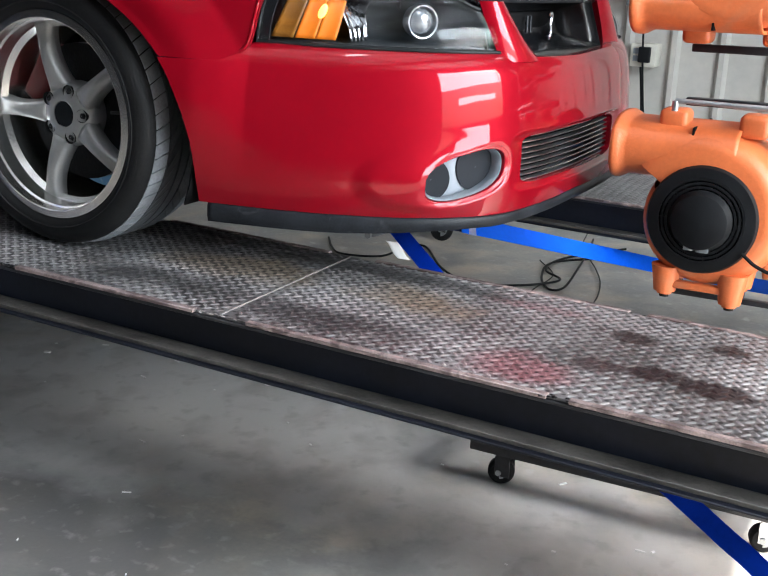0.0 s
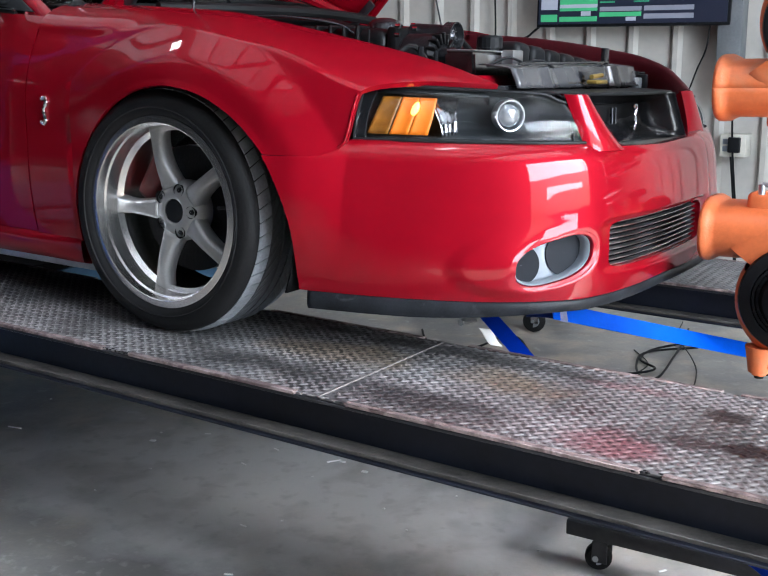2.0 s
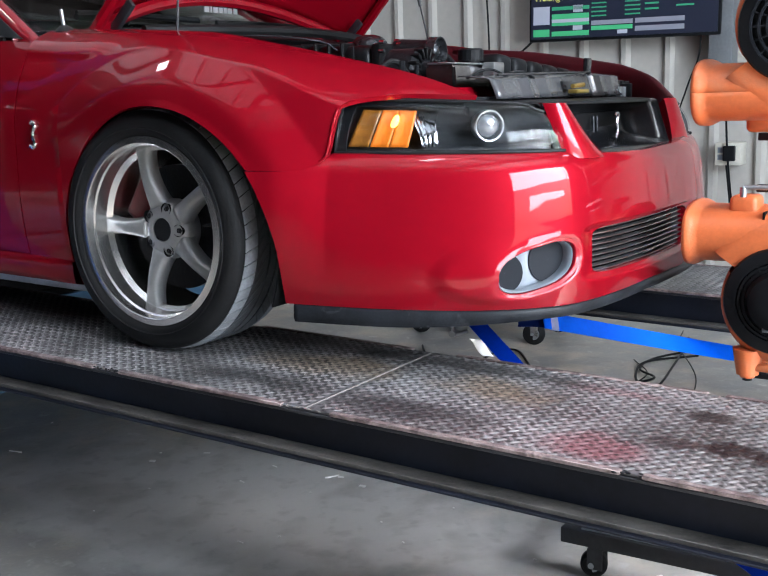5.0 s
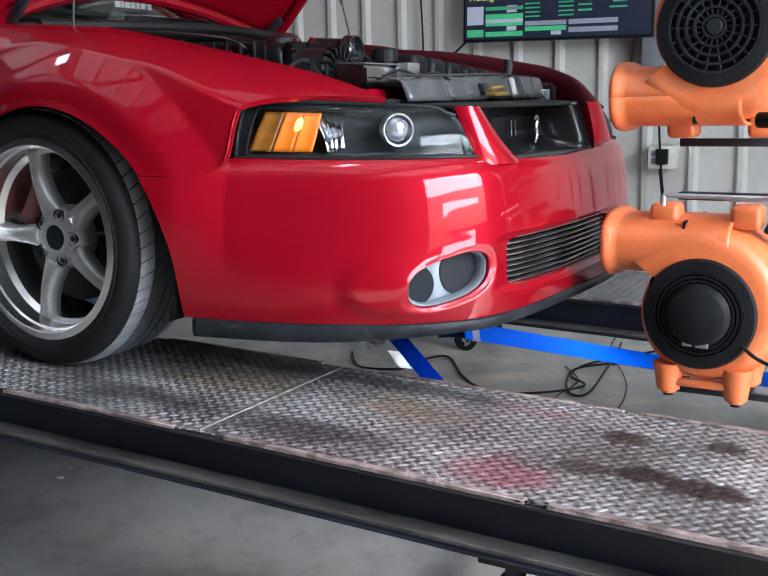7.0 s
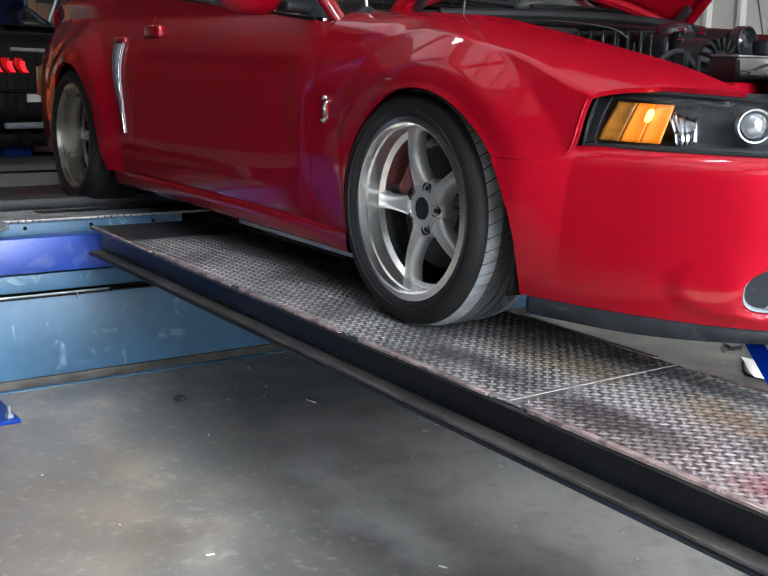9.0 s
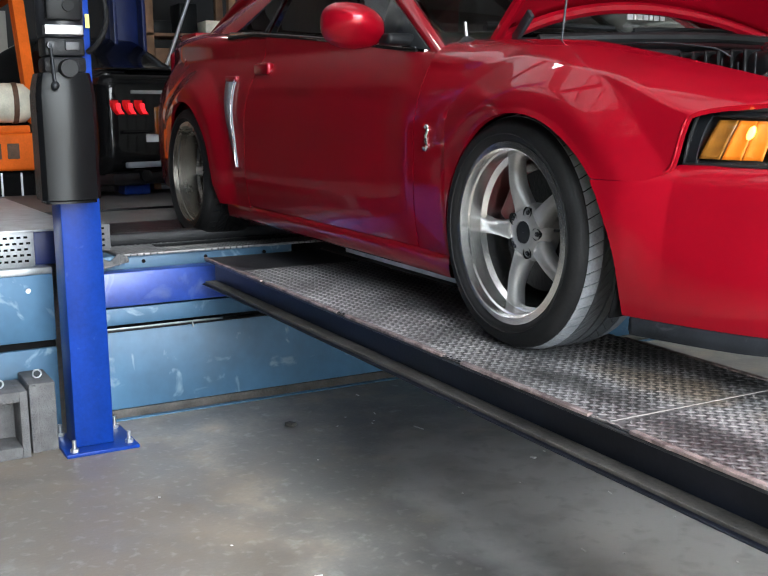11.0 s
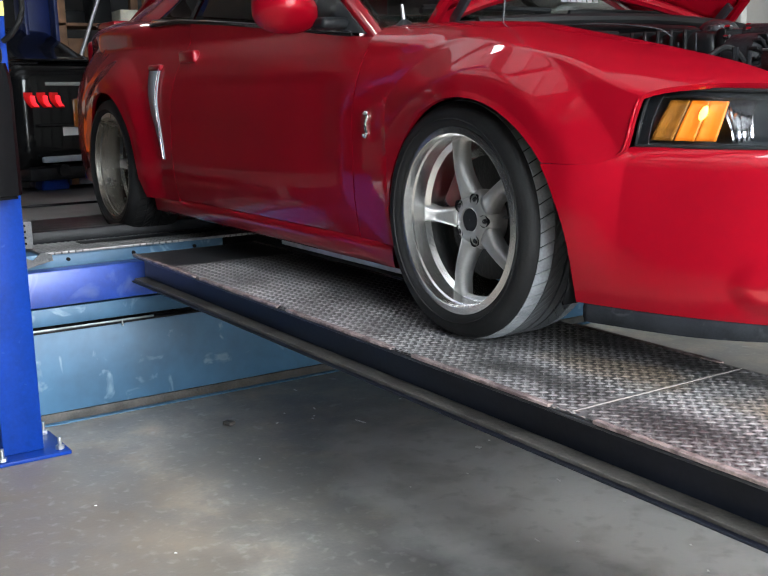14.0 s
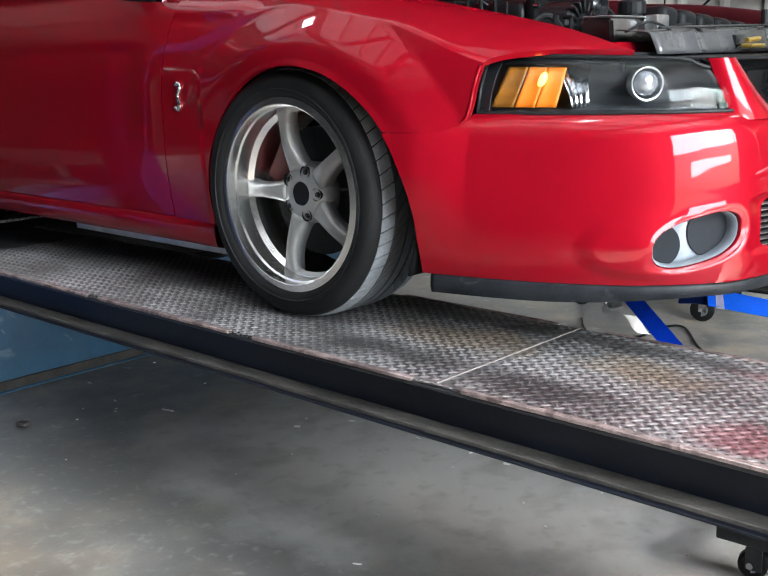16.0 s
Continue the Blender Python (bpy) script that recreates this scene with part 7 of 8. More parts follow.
        part("quarter_window", bm, M["window"], car, "dark tinted quarter window", 0.004, 70)
        bm = bm_new()
        tube(bm, [(x, s * 0.793, curve_at(BELTX, BELTZ, x) + 0.004 + max(0, -1.98 - x) * 0.06) for x in [-0.62 - 1.72 * k / 20 for k in range(21)]], 0.008, 8, 0)
        part("belt_moulding", bm, M["chrome"], car, "bright belt moulding")
        bm = bm_new()
        vs = [bm.verts.new(p) for p in ((-0.56, s * 0.812, 0.812), (-0.90, s * 0.80, 0.838), (-0.93, s * 0.735, 1.0))]
        bm.faces.new(vs)
        part("mirror_patch", bm, M["black_plastic"], car, "black mirror patch", 0.012)
        # mirror
        bm = bm_new()
        b = bm_new()
        bmesh.ops.create_uvsphere(b, u_segments=28, v_segments=18, radius=1)
        for v in b.verts:
            x, y, z = v.co
            k = 1 - 0.35 * max(0, x) ** 2
            k *= 1 - 0.20 * max(0.0, -s * y)
            y2, z2 = math.copysign(abs(y) ** 0.8, y), math.copysign(abs(z) ** (0.8 if z > 0 else 0.65), z)
            v.co = Vector((x * 0.095 if x > 0 else x * 0.060, y2 * 0.104 * (1 - 0.25 * max(0, x) ** 2), z2 * 0.068 * k + 0.02 * x + 0.012 * s * y))
        bmesh.ops.transform(b, matrix=Matrix.Translation((-0.77, s * 0.975, 0.892)) @ Matrix.Rotation(radians(12 * s), 4, "Z"), verts=b.verts)
        merge(bm, b)
        mr = part("door_mirror", bm, M["paint"], car, "red door mirror", 0, 70)
        bm = bm_new()
        box(bm, -0.035, 0.04, -0.05, 0.05, -0.018, 0.018, 0.014, Matrix.Translation((-0.71, s * 0.85, 0.850)), 3)
        part("mirror_foot", bm, M["black_plastic"], mr)
        # front of the wing: stub aerial only on the near side
    bm = bm_new()
    lathe(bm, [(0.001, 0.0), (0.027, 0.0), (0.027, 0.006), (0.018, 0.014), (0.009, 0.020), (0.001, 0.022)], Matrix.Translation((-0.475, -0.735, 0.830)) @ Matrix.Rotation(radians(8), 4, "X"), 24)
    ab = part("aerial_stub", bm, M["black_plastic"], car, "black aerial base")
    bm = bm_new()
    lathe(bm, [(0.001, 0.020), (0.0052, 0.020), (0.0052, 0.058), (0.004, 0.064), (0.001, 0.064)], Matrix.Translation((-0.475, -0.735, 0.830)) @ Matrix.Rotation(radians(8), 4, "X"), 12)
    part("aerial_thread", bm, M["alu"], ab, "bright threaded aerial stub")
    # rear deck, tail
    bm = bm_new()
    grid(bm, 16, 16, lambda i, j: (-2.55 - 1.15 * i / 16, 0.62 * (-1 + j / 8), 1.19 - 0.19 * min(1, i / 8) + 0.02 * (1 - (-1 + j / 8) ** 2) - 0.05 * max(0, i / 8 - 1)))
    part("rear_deck", bm, M["paint"], car, "", 0.02, 60)
    bm = bm_new()
    box(bm, -3.66, -3.36, -0.62, 0.62, 0.985, 1.022, 0.014)
    part("rear_spoiler", bm, M["paint"], car)
    bm = bm_new()
    box(bm, -3.72, -3.66, -0.66, 0.66, 0.25, 0.93, 0.03, seg=3)
    part("tail_panel", bm, M["paint"], car)
    for s in (-1, 1):
        bm = bm_new()
        box(bm, -3.42, -3.34, s * 0.84 - 0.012, s * 0.84 + 0.014, 0.47, 0.62, 0.006)
        part("side_marker", bm, M["amber"], car, "amber side marker lamp")
    # dark cabin
    bm = bm_new()
    box(bm, -2.6, -0.95, -0.70, 0.70, 0.21, 0.62, 0.02)
    box(bm, -1.0, -0.72, -0.68, 0.68, 0.62, 0.84, 0.04)
    part("cabin_trim", bm, M["liner"], car)
    for y in (-0.36, 0.36):
        bm = bm_new()
        box(bm, -1.75, -1.25, y - 0.25, y + 0.25, 0.62, 0.74, 0.05, seg=3)
        box(bm, -1.90, -1.72, y - 0.23, y + 0.23, 0.66, 1.14, 0.05, seg=3)
        part("seat", bm, M["rubber"], car)


cowl()


# ---- engine bay ----
def engine():
    bm = bm_new()
    box(bm, -0.28, 0.40, -0.30, 0.30, 0.36, 0.62, 0.03, seg=3)
    e2 = part("engine_block", bm, M["dark_metal"], car, "dark cast engine block")

    def add(name, mt, fn, label="", angle=38):
        bm = bm_new()
        fn(bm)
        return part(name, bm, M[mt], e2, label, angle=angle)

    def blower_case(bm):
        box(bm, -0.30, 0.16, -0.14, 0.14, 0.62, 0.795, 0.03, seg=3)
        box(bm, 0.16, 0.195, -0.13, 0.13, 0.63, 0.80, 0.01)
    add("supercharger", "engine_black", blower_case, "black supercharger case")
    rib = bm_new()
    box(rib, 0, 0.014, -0.15, 0.15, 0.64, 0.81, 0.005, seg=1)
    rib = mesh_of("case_rib", rib, M["engine_black"], 38)
    for k in range(8):
        ob = new("case_rib", rib)
        ob.parent = e2
        ob.location = (-0.29 + 0.05 * k, 0, -0.006)
    for s in (-1, 1):
        def cover(bm):
            box(bm, -0.25, 0.34, s * 0.27 - 0.09, s * 0.27 + 0.09, 0.60, 0.71, 0.03, seg=3)
            for k in range(5):
                rod(bm, (-0.2 + 0.12 * k, s * 0.27, 0.71), (-0.2 + 0.12 * k, s * 0.27, 0.722), 0.008, n=6)
        add("cam_cover", "engine_black", cover)
    # plated bolt heads on the front flange, and the domed outlet behind it
    for x, y, z in ((0.196, -0.118, 0.800), (0.196, -0.122, 0.775), (0.196, -0.03, 0.806), (0.213, -0.05, 0.795), (0.213, 0.03, 0.797), (0.196, 0.11, 0.785)):
        bm = bm_new()
        rod(bm, (x - 0.008, y, z), (x + 0.008, y, z), 0.0085, 0.0075, 12)
        part("bolt", bm, M["chrome"], e2, "bright plated bolt")
    add("outlet_dome", "gloss_grey", lambda bm: lathe(bm, [(0.055, -0.02), (0.053, 0.008), (0.040, 0.022), (0.018, 0.029), (0.001, 0.030)], Matrix.Translation((0.10, -0.04, 0.80)), 28), "dark grey domed outlet", 60)
    for k in range(7):
        bm = bm_new()
        rod(bm, (-0.255 + 0.062 * k, -0.156, 0.665), (-0.255 + 0.062 * k, -0.156, 0.79 - 0.012 * (k % 3)), 0.0028, n=8)
        part("case_stud", bm, M["gloss_grey"], e2)
    add("drive_snout", "dark_metal", lambda bm: rod(bm, (0.19, -0.02, 0.772), (0.31, -0.02, 0.772), 0.042, 0.036, 24))
    X90 = Matrix.Rotation(radians(90), 4, "Y")
    for x, y, z, r in ((0.32, -0.02, 0.774, 0.043), (0.44, -0.17, 0.63, 0.045), (0.44, 0.20, 0.60, 0.06)):
        bm = bm_new()
        lathe(bm, [(0.001, 0.012), (r * 0.3, 0.012), (r * 0.35, 0.018), (r * 0.5, 0.010), (r * 0.8, 0.004), (r * 0.92, 0.02), (r, 0.02), (r, -0.012), (0.001, -0.012)], Matrix.Translation((x, y, z)) @ X90, 36)
        part("pulley", bm, M["gloss_grey" if z > 0.7 else "dark_metal"], e2, "machined pulley")
    bm = bm_new()
    tube(bm, [(0.32, 0.026, 0.774), (0.35, 0.20, 0.66), (0.38, 0.26, 0.58), (0.38, 0.1, 0.52), (0.38, -0.16, 0.585), (0.36, -0.21, 0.64), (0.32, -0.058, 0.755), (0.32, -0.03, 0.814)], 0.009, 6, 6)
    part("drive_belt", bm, M["rubber"], e2)
    # alternator and throttle body
    bm = bm_new()
    lathe(bm, [(0.001, 0.06), (0.05, 0.06), (0.065, 0.045), (0.065, -0.045), (0.05, -0.06), (0.001, -0.06)], Matrix.Translation((0.335, -0.20, 0.712)) @ X90, 28)
    alt = part("alternator", bm, M["dark_metal"], e2, "finned alternator")
    for k in range(16):
        bm = bm_new()
        box(bm, 0.372, 0.402, -0.0045, 0.0045, 0.036, 0.068, 0.002, Matrix.Translation((0, -0.20, 0.712)) @ Matrix.Rotation(2 * math.pi * k / 16, 4, "X"), 1)
        part("fin", bm, M["engine_black"], alt)
    bm = bm_new()
    lathe(bm, [(0.001, 0.046), (0.022, 0.046), (0.026, 0.030), (0.026, -0.004)], Matrix.Translation((0.395, -0.20, 0.712)) @ X90, 24)
    part("alternator_pulley", bm, M["dark_metal"], alt)
    rng = random.Random(8)
    for k in range(14):
        bm = bm_new()
        x, y = rng.uniform(-0.1, 0.5), rng.uniform(-0.5, 0.5)
        x2, y2 = x + rng.uniform(-0.3, 0.25), y + rng.uniform(-0.25, 0.25)
        z = rng.uniform(0.60, 0.72)
        tube(bm, [(x, y, z), ((x + x2) / 2, (y + y2) / 2 + 0.03, z + rng.uniform(0.02, 0.06)), (x2, y2, z - 0.03)], rng.uniform(0.006, 0.014), 7, 6)
        part("hose", bm, M["rubber"], e2)
    for k in range(16):
        bm = bm_new()
        x, y, z = rng.uniform(-0.15, 0.52), rng.uniform(-0.42, 0.42), rng.uniform(0.66, 0.74)
        rod(bm, (x, y, z - 0.04), (x, y, z), rng.uniform(0.005, 0.009), n=6)
        part("bolt", bm, M["dark_metal" if k % 4 else "alu"], e2)
    for k in range(8):
        bm = bm_new()
        x, y, z = rng.uniform(0.1, 0.5), rng.uniform(-0.45, 0.45), rng.uniform(0.60, 0.68)
        box(bm, x - 0.05, x + 0.05, y - 0.04, y + 0.04, z - 0.05, z + 0.02, 0.012)
        part("bracket", bm, M["dark_metal"], e2)

    bm = bm_new()
    tube(bm, [(-0.26, -0.50, 0.775), (-0.16, -0.46, 0.812), (-0.02, -0.40, 0.818), (0.12, -0.33, 0.800), (0.16, -0.30, 0.775)], 0.0024, 7, 8)
    part("hard_line", bm, M["gloss_grey"], e2, "bent bare metal line")
    bm = bm_new()
    lathe(bm, [(0.001, 0.03), (0.030, 0.03), (0.036, 0.022), (0.036, 0.0), (0.028, -0.01), (0.028, -0.09)], Matrix.Translation((-0.05, -0.42, 0.755)), 20)
    part("reservoir_cap", bm, M["galv"], e2, "pale reservoir cap")
    bm = bm_new()
    box(bm, -0.30, -0.20, -0.42, -0.12, 0.70, 0.812, 0.01)
    part("relay_box", bm, M["black_plastic"], e2, "dark grey relay box on the firewall")
    # coolant tank with cap, air duct, radiator shrouds
    def frustum(bm, x0, x1, y0, y1, z0, z1, inset, bev=0.006):
        b = bm_new()
        box(b, x0, x1, y0, y1, z0, z1, 0)
        for v in b.verts:
            if v.co.z > (z0 + z1) / 2:
                v.co.y += inset if v.co.y < (y0 + y1) / 2 else -inset
                v.co.x -= 0.012
        bmesh.ops.bevel(b, geom=b.edges[:], offset=bev, segments=2, affect="EDGES")
        merge(bm, b)
    bm = bm_new()
    frustum(bm, 0.525, 0.612, -0.41, -0.18, 0.60, 0.726, 0.004, 0.007)
    ct = part("coolant_tank", bm, M["polished"], car, "polished metal coolant tank")
    bm = bm_new()
    box(bm, 0.522, 0.604, -0.408, -0.182, 0.7262, 0.731, 0.002)
    part("tank_lid", bm, M["alu"], ct)
    bm = bm_new()
    box(bm, 0.598, 0.636, -0.250, -0.185, 0.694, 0.7335, 0.006)
    part("tank_bracket", bm, M["satin"], ct, "bright aluminium bracket")
    bm = bm_new()
    lathe(bm, [(0.001, 0.032), (0.030, 0.032), (0.035, 0.027), (0.035, 0.0), (0.026, 0.0), (0.026, -0.008)], Matrix.Translation((0.565, -0.25, 0.738)), 18)
    part("tank_cap", bm, M["black_plastic"], ct, "black filler cap", angle=12)
    # long air duct, its sections stepping down towards the far lamp
    for k in range(6):
        bm = bm_new()
        b = bm_new()
        box(b, -0.075, 0.075, 0.0, 0.077, 0.0, 0.14, 0.022, seg=4)
        bmesh.ops.transform(b, matrix=Matrix.Translation((0.53 + 0.012 * k, -0.165 + 0.080 * k, 0.622 - 0.009 * k)) @ Matrix.Rotation(radians(-8), 4, "Z") @ Matrix.Rotation(radians(-6), 4, "X"), verts=b.verts)
        merge(bm, b)
        part("air_duct", bm, M["black_plastic"], car, "segmented black plastic air duct" if k == 0 else "")
    bm = bm_new()
    box(bm, 0.715, 0.73, -0.57, 0.50, 0.58, 0.645, 0.003)
    sp = part("radiator_support", bm, M["grey_metal"], car, "grey radiator support panel")
    # glossy cover folded over the radiator, and the box beside it
    def cover_sheet(y0, y1, z0, z1, folds, name, label):
        prof = [(0.768, 0.640), (0.762, 0.655), (0.748, None), (0.738, None), (0.700, None), (0.660, None)]
        lift = (0, 0, -0.004, 0.0, 0.004, 0.006)

        def at(i, j):
            y = y0 + (y1 - y0) * i / 48
            top = z0 + (z1 - z0) * i / 48
            x, z = prof[j]
            z = top + lift[j] if z is None else z
            ridge = sum(h * max(0.0, 1 - abs(y - c) / w) for c, w, h in folds)
            taper = 0.012 * (ease((y0 + 0.02 - y) / 0.02) + ease((y - y1 + 0.02) / 0.02))
            return (x + ridge * (1.0 if j < 4 else 0.3) - taper, y, z + 0.25 * ridge * (j > 1))
        bm = bm_new()
        grid(bm, 48, 5, at)
        part(name, bm, M["cover"], sp, label, 0.003, 20)
    cover_sheet(-0.47, 0.145, 0.690, 0.700, ((-0.30, 0.030, 0.012), (-0.225, 0.05, -0.008), (-0.05, 0.08, 0.006)), "radiator_cover", "glossy grey radiator cover")
    cover_sheet(0.155, 0.39, 0.702, 0.700, ((0.20, 0.03, 0.008), (0.30, 0.05, 0.004)), "intake_box", "glossy grey intake box")
    bm = bm_new()
    tube(bm, [(0.752, -0.46, 0.697), (0.752, -0.2, 0.702), (0.752, 0.14, 0.708)], 0.003, 6, 6)
    part("cover_edge", bm, M["gloss_grey"], sp)
    for x0, y0, y1, z0 in ((0.755, -0.09, -0.02, 0.668), (0.72, 0.16, 0.20, 0.735)):
        bm = bm_new()
        box(bm, x0, x0 + 0.012, y0, y1, z0 - 0.03, z0 + 0.014, 0.003)
        part("bracket", bm, M["gloss_grey"], sp)
    bm = bm_new()
    box(bm, 0.785, 0.815, -0.105, -0.02, 0.6485, 0.660, 0.004)
    rod(bm, (0.80, -0.105, 0.668), (0.80, -0.03, 0.672), 0.006)
    part("hood_latch", bm, M["brass"], sp, "yellow passivated hood latch")
    bm = bm_new()
    frustum(bm, 0.61, 0.69, -0.53, -0.33, 0.62, 0.668, 0.02, 0.006)
    part("lamp_bracket", bm, M["paint"], sp, "red painted lamp bracket")
    for k in range(7):
        bm = bm_new()
        y = -0.45 + 0.14 * k
        tube(bm, [(0.66, y, 0.690), (0.70 + 0.02 * (k % 2), y + 0.05, 0.712 - 0.006 * k), (0.74, y + 0.11, 0.680)], 0.0035 + 0.001 * (k % 3), 6, 6)
        part("wire", bm, M["black_plastic"], sp)
    for k in range(9):
        bm = bm_new()
        x, y = 0.70 + 0.012 * (k % 4), 0.30 + 0.022 * k
        box(bm, x, x + 0.03, y - 0.012, y + 0.012, 0.63, 0.665 + 0.010 * (k * 7 % 3), 0.004)
        part("connector", bm, M["black_plastic" if k % 3 else "galv"], sp)
    for k in range(3):
        bm = bm_new()
        box(bm, 0.34 + 0.03 * k, 0.46 + 0.02 * k, 0.25 + 0.092 * k, 0.336 + 0.092 * k, 0.60, 0.715 - 0.006 * k, 0.014, seg=3)
        part("fuse_box", bm, M["black_plastic"], car, "black ribbed fuse box cover" if k == 0 else "")
    # header edge beyond the engine, over the far lamp
    bm = bm_new()
    path = spline([(0.02, 0.652, 0.806), (0.17, 0.645, 0.798), (0.30, 0.640, 0.790), (0.45, 0.634, 0.773), (0.60, 0.618, 0.750), (0.70, 0.590, 0.732), (0.80, 0.530, 0.700), (0.88, 0.440, 0.656), (0.925, 0.365, 0.634)], 6)
    prof = [(-0.028, -0.14), (-0.022, -0.030), (-0.016, -0.006), (-0.006, 0.0), (0.008, -0.004), (0.016, -0.016), (0.020, -0.050)]

    def rail(i, j):
        d = (path[min(i + 1, len(path) - 1)] - path[max(i - 1, 0)]).normalized()
        out = Vector((-d.y, d.x, 0)) * -1
        return path[i] - out * prof[j][0] * (1 if d.y < 0 else 1) + Vector((0, 0, prof[j][1]))
    grid(bm, len(path) - 1, len(prof) - 1, rail)
    # Shade beneath the raised hood is given by the darker red here.
    part("header_edge", bm, M["shaded_red"], car, "red inner edge darkened for the bay's shade", 0.003, 60)
    for s in (-1, 1):
        # inner wing with lip
        bm = bm_new()
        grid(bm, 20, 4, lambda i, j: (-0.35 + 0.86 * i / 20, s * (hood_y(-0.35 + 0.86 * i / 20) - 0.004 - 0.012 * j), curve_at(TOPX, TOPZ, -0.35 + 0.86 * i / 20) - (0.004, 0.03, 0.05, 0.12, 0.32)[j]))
        # Same body red, darkened in colour for the shade in the bay.
        part("inner_wing", bm, M["shaded_red"], car, "red inner wing darkened for the bay's shade", 0.004, 50)
        bm = bm_new()
        lathe(bm, [(0.001, 0.02), (0.05, 0.02), (0.085, 0.0), (0.095, -0.2)], Matrix.Translation((-0.02, s * 0.53, 0.74)), 28)
        part("strut_tower", bm, M["liner"], car)


engine()


# ---- wheels ----
def wheel(name, x, s, face, deep, label, rim="rim", tread="tread"):
    """One wheel. face: half-width of the rim's lip; the hub lies deep below it."""
    # local z points outwards
    C = Matrix.Translation((x, s * face, 0.312)) @ (Matrix.Rotation(radians(90), 4, "X") if s < 0 else Matrix.Rotation(radians(-90), 4, "X"))
    wd = 0.265
    bm = bm_new()
    lathe(bm, [(0.236, -0.012), (0.2445, -0.007), (0.2455, -0.004), (0.2438, -0.001), (0.2270, 0.0025), (0.2250, 0.001), (0.2238, -0.022), (0.2195, -0.026), (0.217, -deep), (0.205, -deep - 0.012), (0.200, -0.20), (0.226, -0.235), (0.2445, -0.24)], C, 72)
    w = part(name, bm, M[rim], car, label, 0, 35)
    # tyre carcass
    prof = [(0.243, -0.008), (0.252, 0.006), (0.268, 0.011), (0.284, 0.009), (0.296, 0.002), (0.3035, -0.009), (0.3075, -0.021), (0.3085, -0.028)]
    prof = prof + [(r, -wd + 0.03 - h) for r, h in prof[::-1]]
    bm = bm_new()
    lathe(bm, prof, C, 96)
    tyre = part("tyre", bm, M["rubber"], w, "low profile black tyre", 0, 50)
    # sidewall ring
    bm = bm_new()
    lathe(bm, [(0.262, 0.0085), (0.264, 0.0122), (0.266, 0.0105)], C, 96)
    part("sidewall_ring", bm, M["rubber"], tyre)
    # tread blocks: slanted ribs in bands
    n = 57

    def pt(a, h, r):
        return tuple(C @ Vector((r * math.cos(a), r * math.sin(a), h)))
    bands = [(-0.022, -0.060, 0.05), (-0.0635, -0.104, 0.16), (-0.111, -0.134, 0.0), (-0.141, -0.184, -0.16), (-0.1875, -0.222, -0.05)]

    def ribs(which, name, material, label):
        verts, faces = [], []
        for bi, (h0, h1, sk) in enumerate(bands):
            if bi not in which:
                continue
            for k in range(n):
                a0 = 2 * math.pi * (k + 0.05) / n + (0.03 if bi % 2 else 0)
                a1 = 2 * math.pi * (k + 0.95) / n + (0.03 if bi % 2 else 0)
                if bi == 2:
                    a1 = a0 + 2 * math.pi / n
                o = len(verts)
                drop = 0.006
                r0, r1 = 0.3155 - (drop if bi == 0 else 0), 0.3155 - (drop if bi == 4 else 0)
                for r_in in (0, 1):
                    for a, h, r in ((a0, h0, r0), (a1, h0, r0), (a1 + sk, h1, r1), (a0 + sk, h1, r1)):
                        verts.append(pt(a, h, r - 0.009 * r_in))
                faces += [(o, o + 1, o + 2, o + 3), (o, o + 4, o + 5, o + 1), (o + 1, o + 5, o + 6, o + 2), (o + 2, o + 6, o + 7, o + 3), (o + 3, o + 7, o + 4, o)]
        me = bpy.data.meshes.new(name)
        me.from_pydata(verts, [], faces)
        me.materials.append(M[material])
        ob = new(name, me)
        ob.parent = w
        tagged(ob, label, kind="stuff")
    dusty = tread == "tread"
    ribs((0, 4), "tread_shoulder", tread, "dusty grey shoulder blocks" if dusty else "black shoulder blocks")
    ribs((1, 2, 3), "tread", "tread_shaded" if dusty else tread, "tread ribs darkened for the arch's shade" if dusty else "black tread ribs")
    # hub and spokes
    hz = -deep
    bm = bm_new()
    lathe(bm, [(0.001, hz + 0.010), (0.029, hz + 0.010), (0.031, hz + 0.006)], C, 32)
    part("centre_cap", bm, M["black_plastic"], w, "dark centre cap")
    bm = bm_new()
    lathe(bm, [(0.031, hz + 0.010), (0.037, hz + 0.013), (0.068, hz + 0.004), (0.080, hz - 0.02), (0.075, hz - 0.06)], C, 40)
    part("hub", bm, M["spoke"], w, "", 0, 50)
    turn = radians(109)
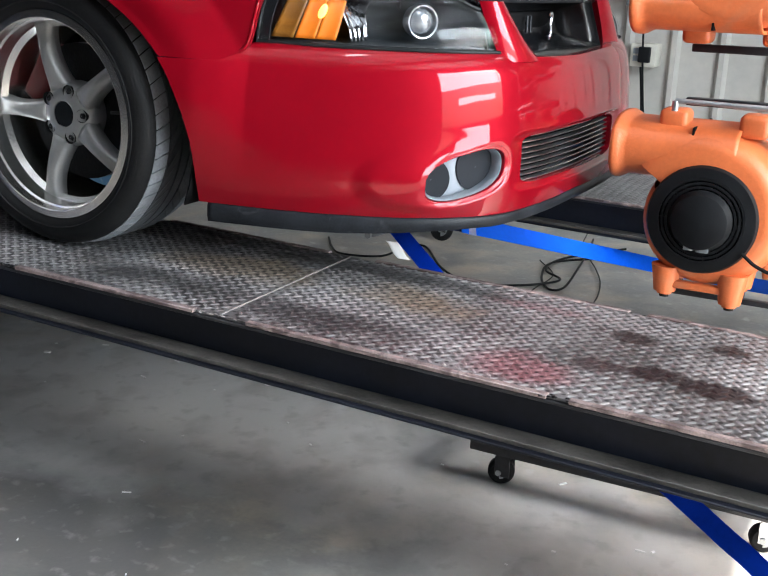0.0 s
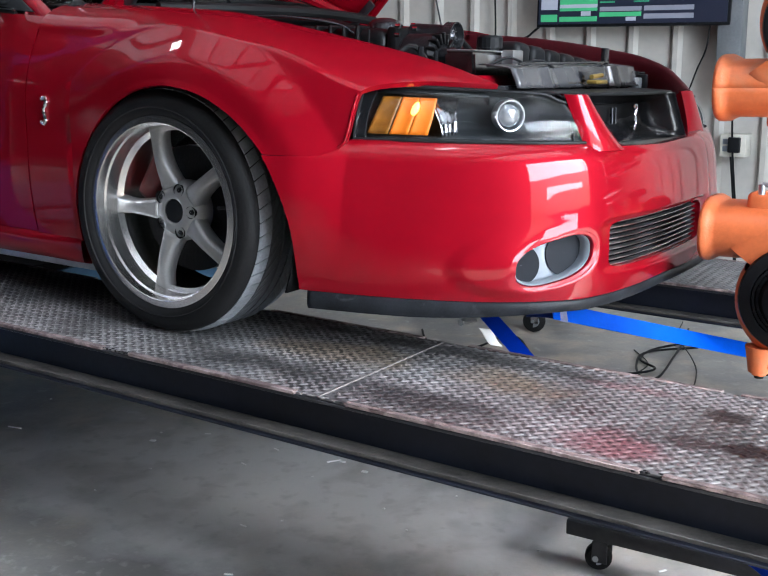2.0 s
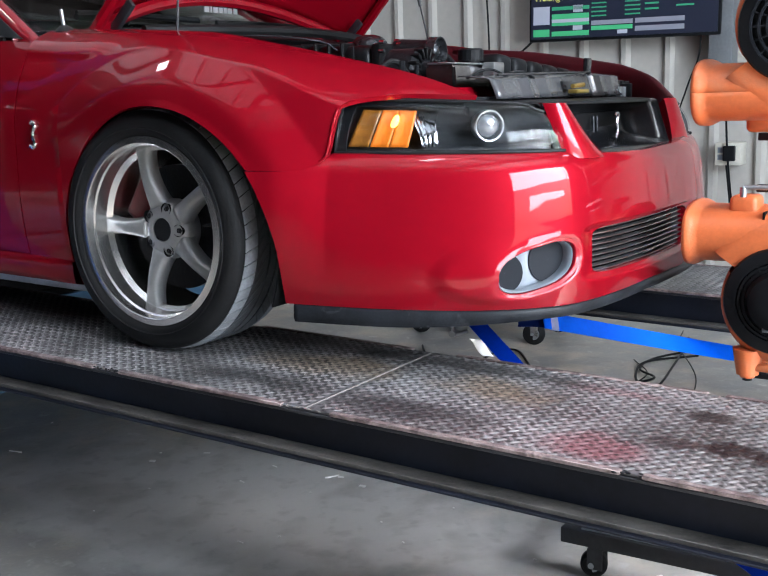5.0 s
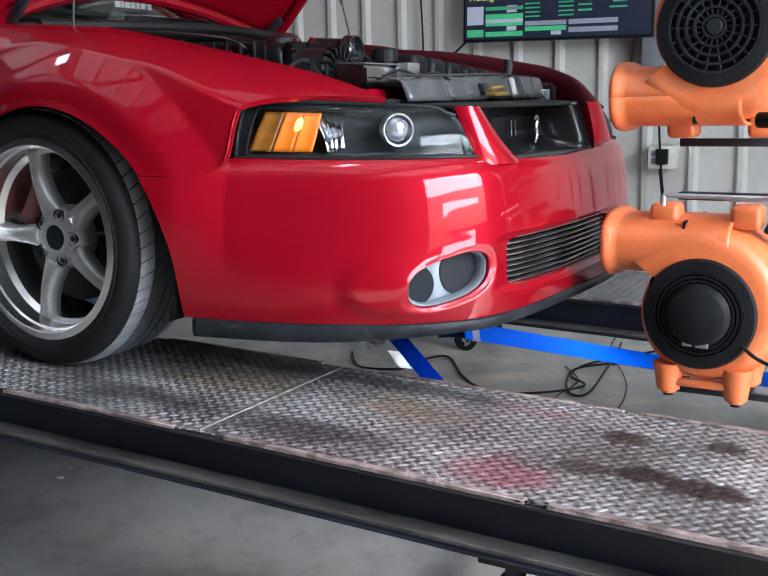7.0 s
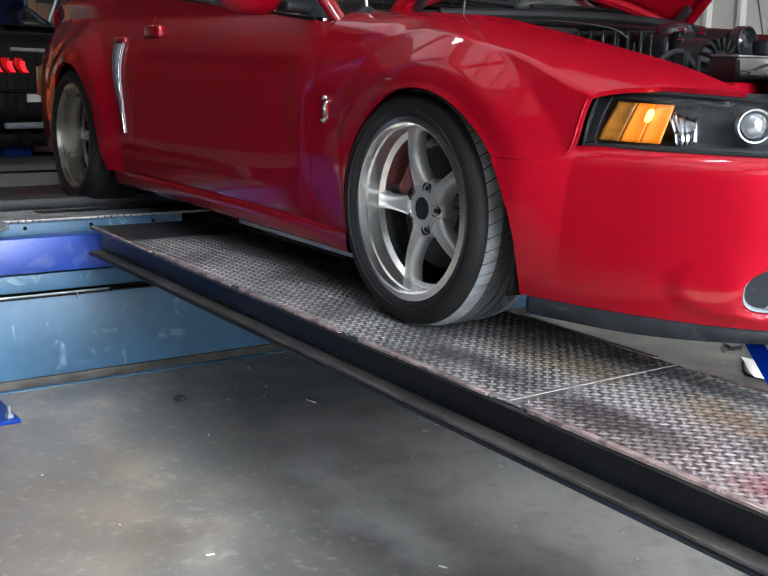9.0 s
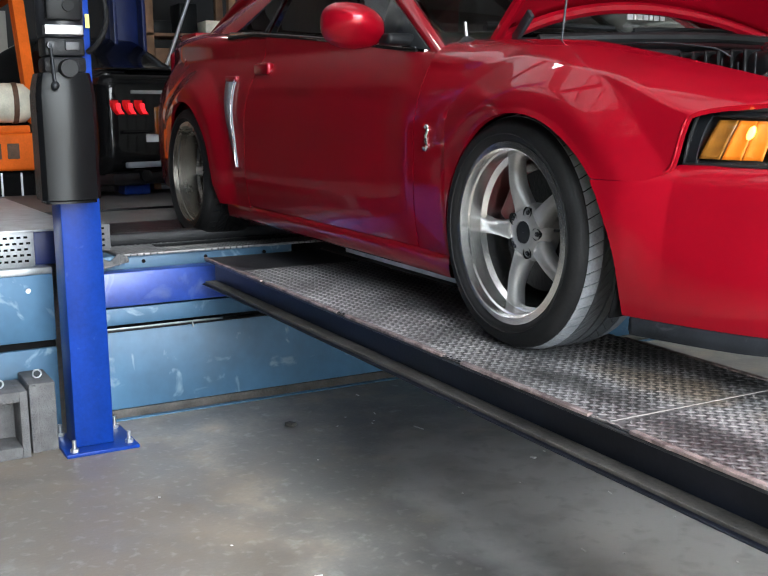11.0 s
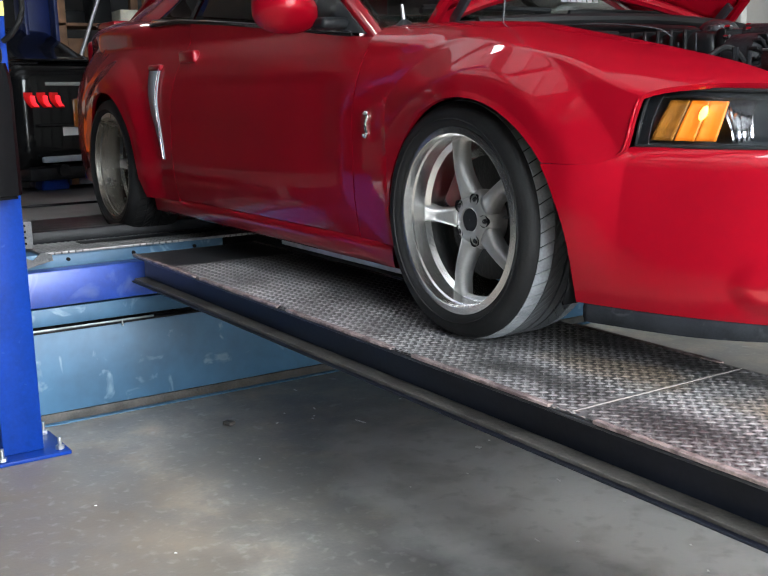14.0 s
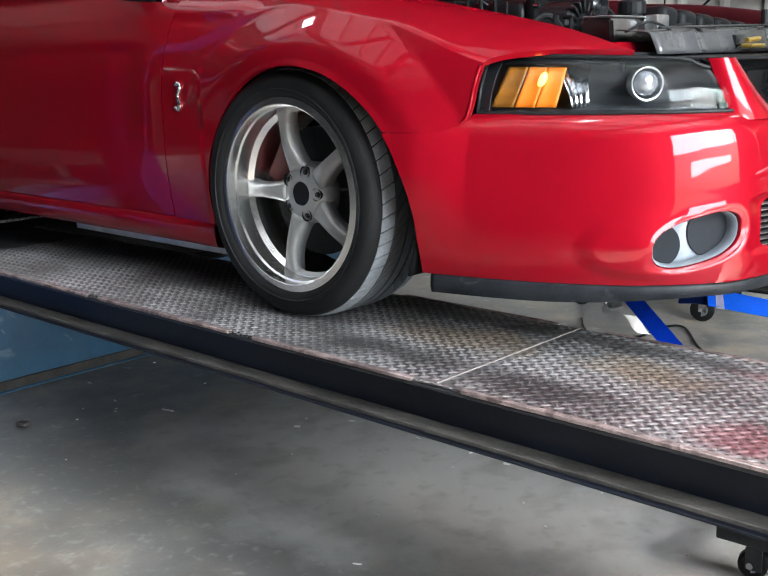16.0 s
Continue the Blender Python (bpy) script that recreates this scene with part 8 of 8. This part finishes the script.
    for k in range(5):
        a = turn + 2 * math.pi * k / 5
        bm = bm_new()

        def sp(i, j):
            t = i / 14
            r = 0.06 + 0.160 * t
            half = curve_at([0, 0.2, 0.55, 0.85, 1.0], [0.036, 0.027, 0.021, 0.023, 0.031], t)
            q = -1 + 2 * j / 8
            edge = abs(q) ** 9
            zc = hz + 0.004 + 0.012 * math.sin(math.pi * t) - 0.004 * t
            groove = 0.007 * (1 - abs(q)) * math.sin(math.pi * (0.15 + 0.85 * t))
            return C @ Matrix.Rotation(a, 4, "Z") @ Vector((r, half * q, zc - 0.034 * edge + groove))
        grid(bm, 14, 8, sp)
        part("spoke", bm, M["spoke"], w, "", 0.016, 60)
        b = a + math.pi / 5
        bm = bm_new()
        m2 = C @ Matrix.Rotation(b, 4, "Z") @ Matrix.Translation((0.057, 0, hz))
        lathe(bm, [(0.016, 0.011), (0.014, 0.004), (0.012, -0.010), (0.001, -0.010)], m2, 18)
        part("lug_hole", bm, M["liner"], w)
        bm = bm_new()
        lathe(bm, [(0.001, 0.010), (0.006, 0.010), (0.0095, 0.004), (0.0095, -0.012)], m2, 6)
        part("lug_nut", bm, M["dark_metal"], w)
    # brake
    bm = bm_new()
    lathe(bm, [(0.06, hz - 0.055), (0.165, hz - 0.055), (0.165, hz - 0.083), (0.06, hz - 0.083)], C, 48)
    part("brake_disc", bm, M["dark_metal"], w)
    bm = bm_new()
    box(bm, 0.11, 0.178, -0.075, 0.075, hz - 0.115, hz - 0.04, 0.016, C @ Matrix.Rotation(radians(148), 4, "Z"), 3)
    part("brake_caliper", bm, M["caliper"], w, "red brake caliper")
    bm = bm_new()
    rod(bm, C @ Vector((0.212, 0.03, -0.02)), C @ Vector((0.185, 0.028, -0.012)), 0.004, n=8)
    part("valve_stem", bm, M["rubber"], w)


for s in (-1, 1):
    wheel("front_wheel", -0.014, s, 0.905, 0.062, "five-spoke wheel with machined lip")
    wheel("rear_wheel", -2.573, s, 0.945, 0.115, "deep-dished five-spoke wheel with dusty polished lip", "rim_worn", "rubber")
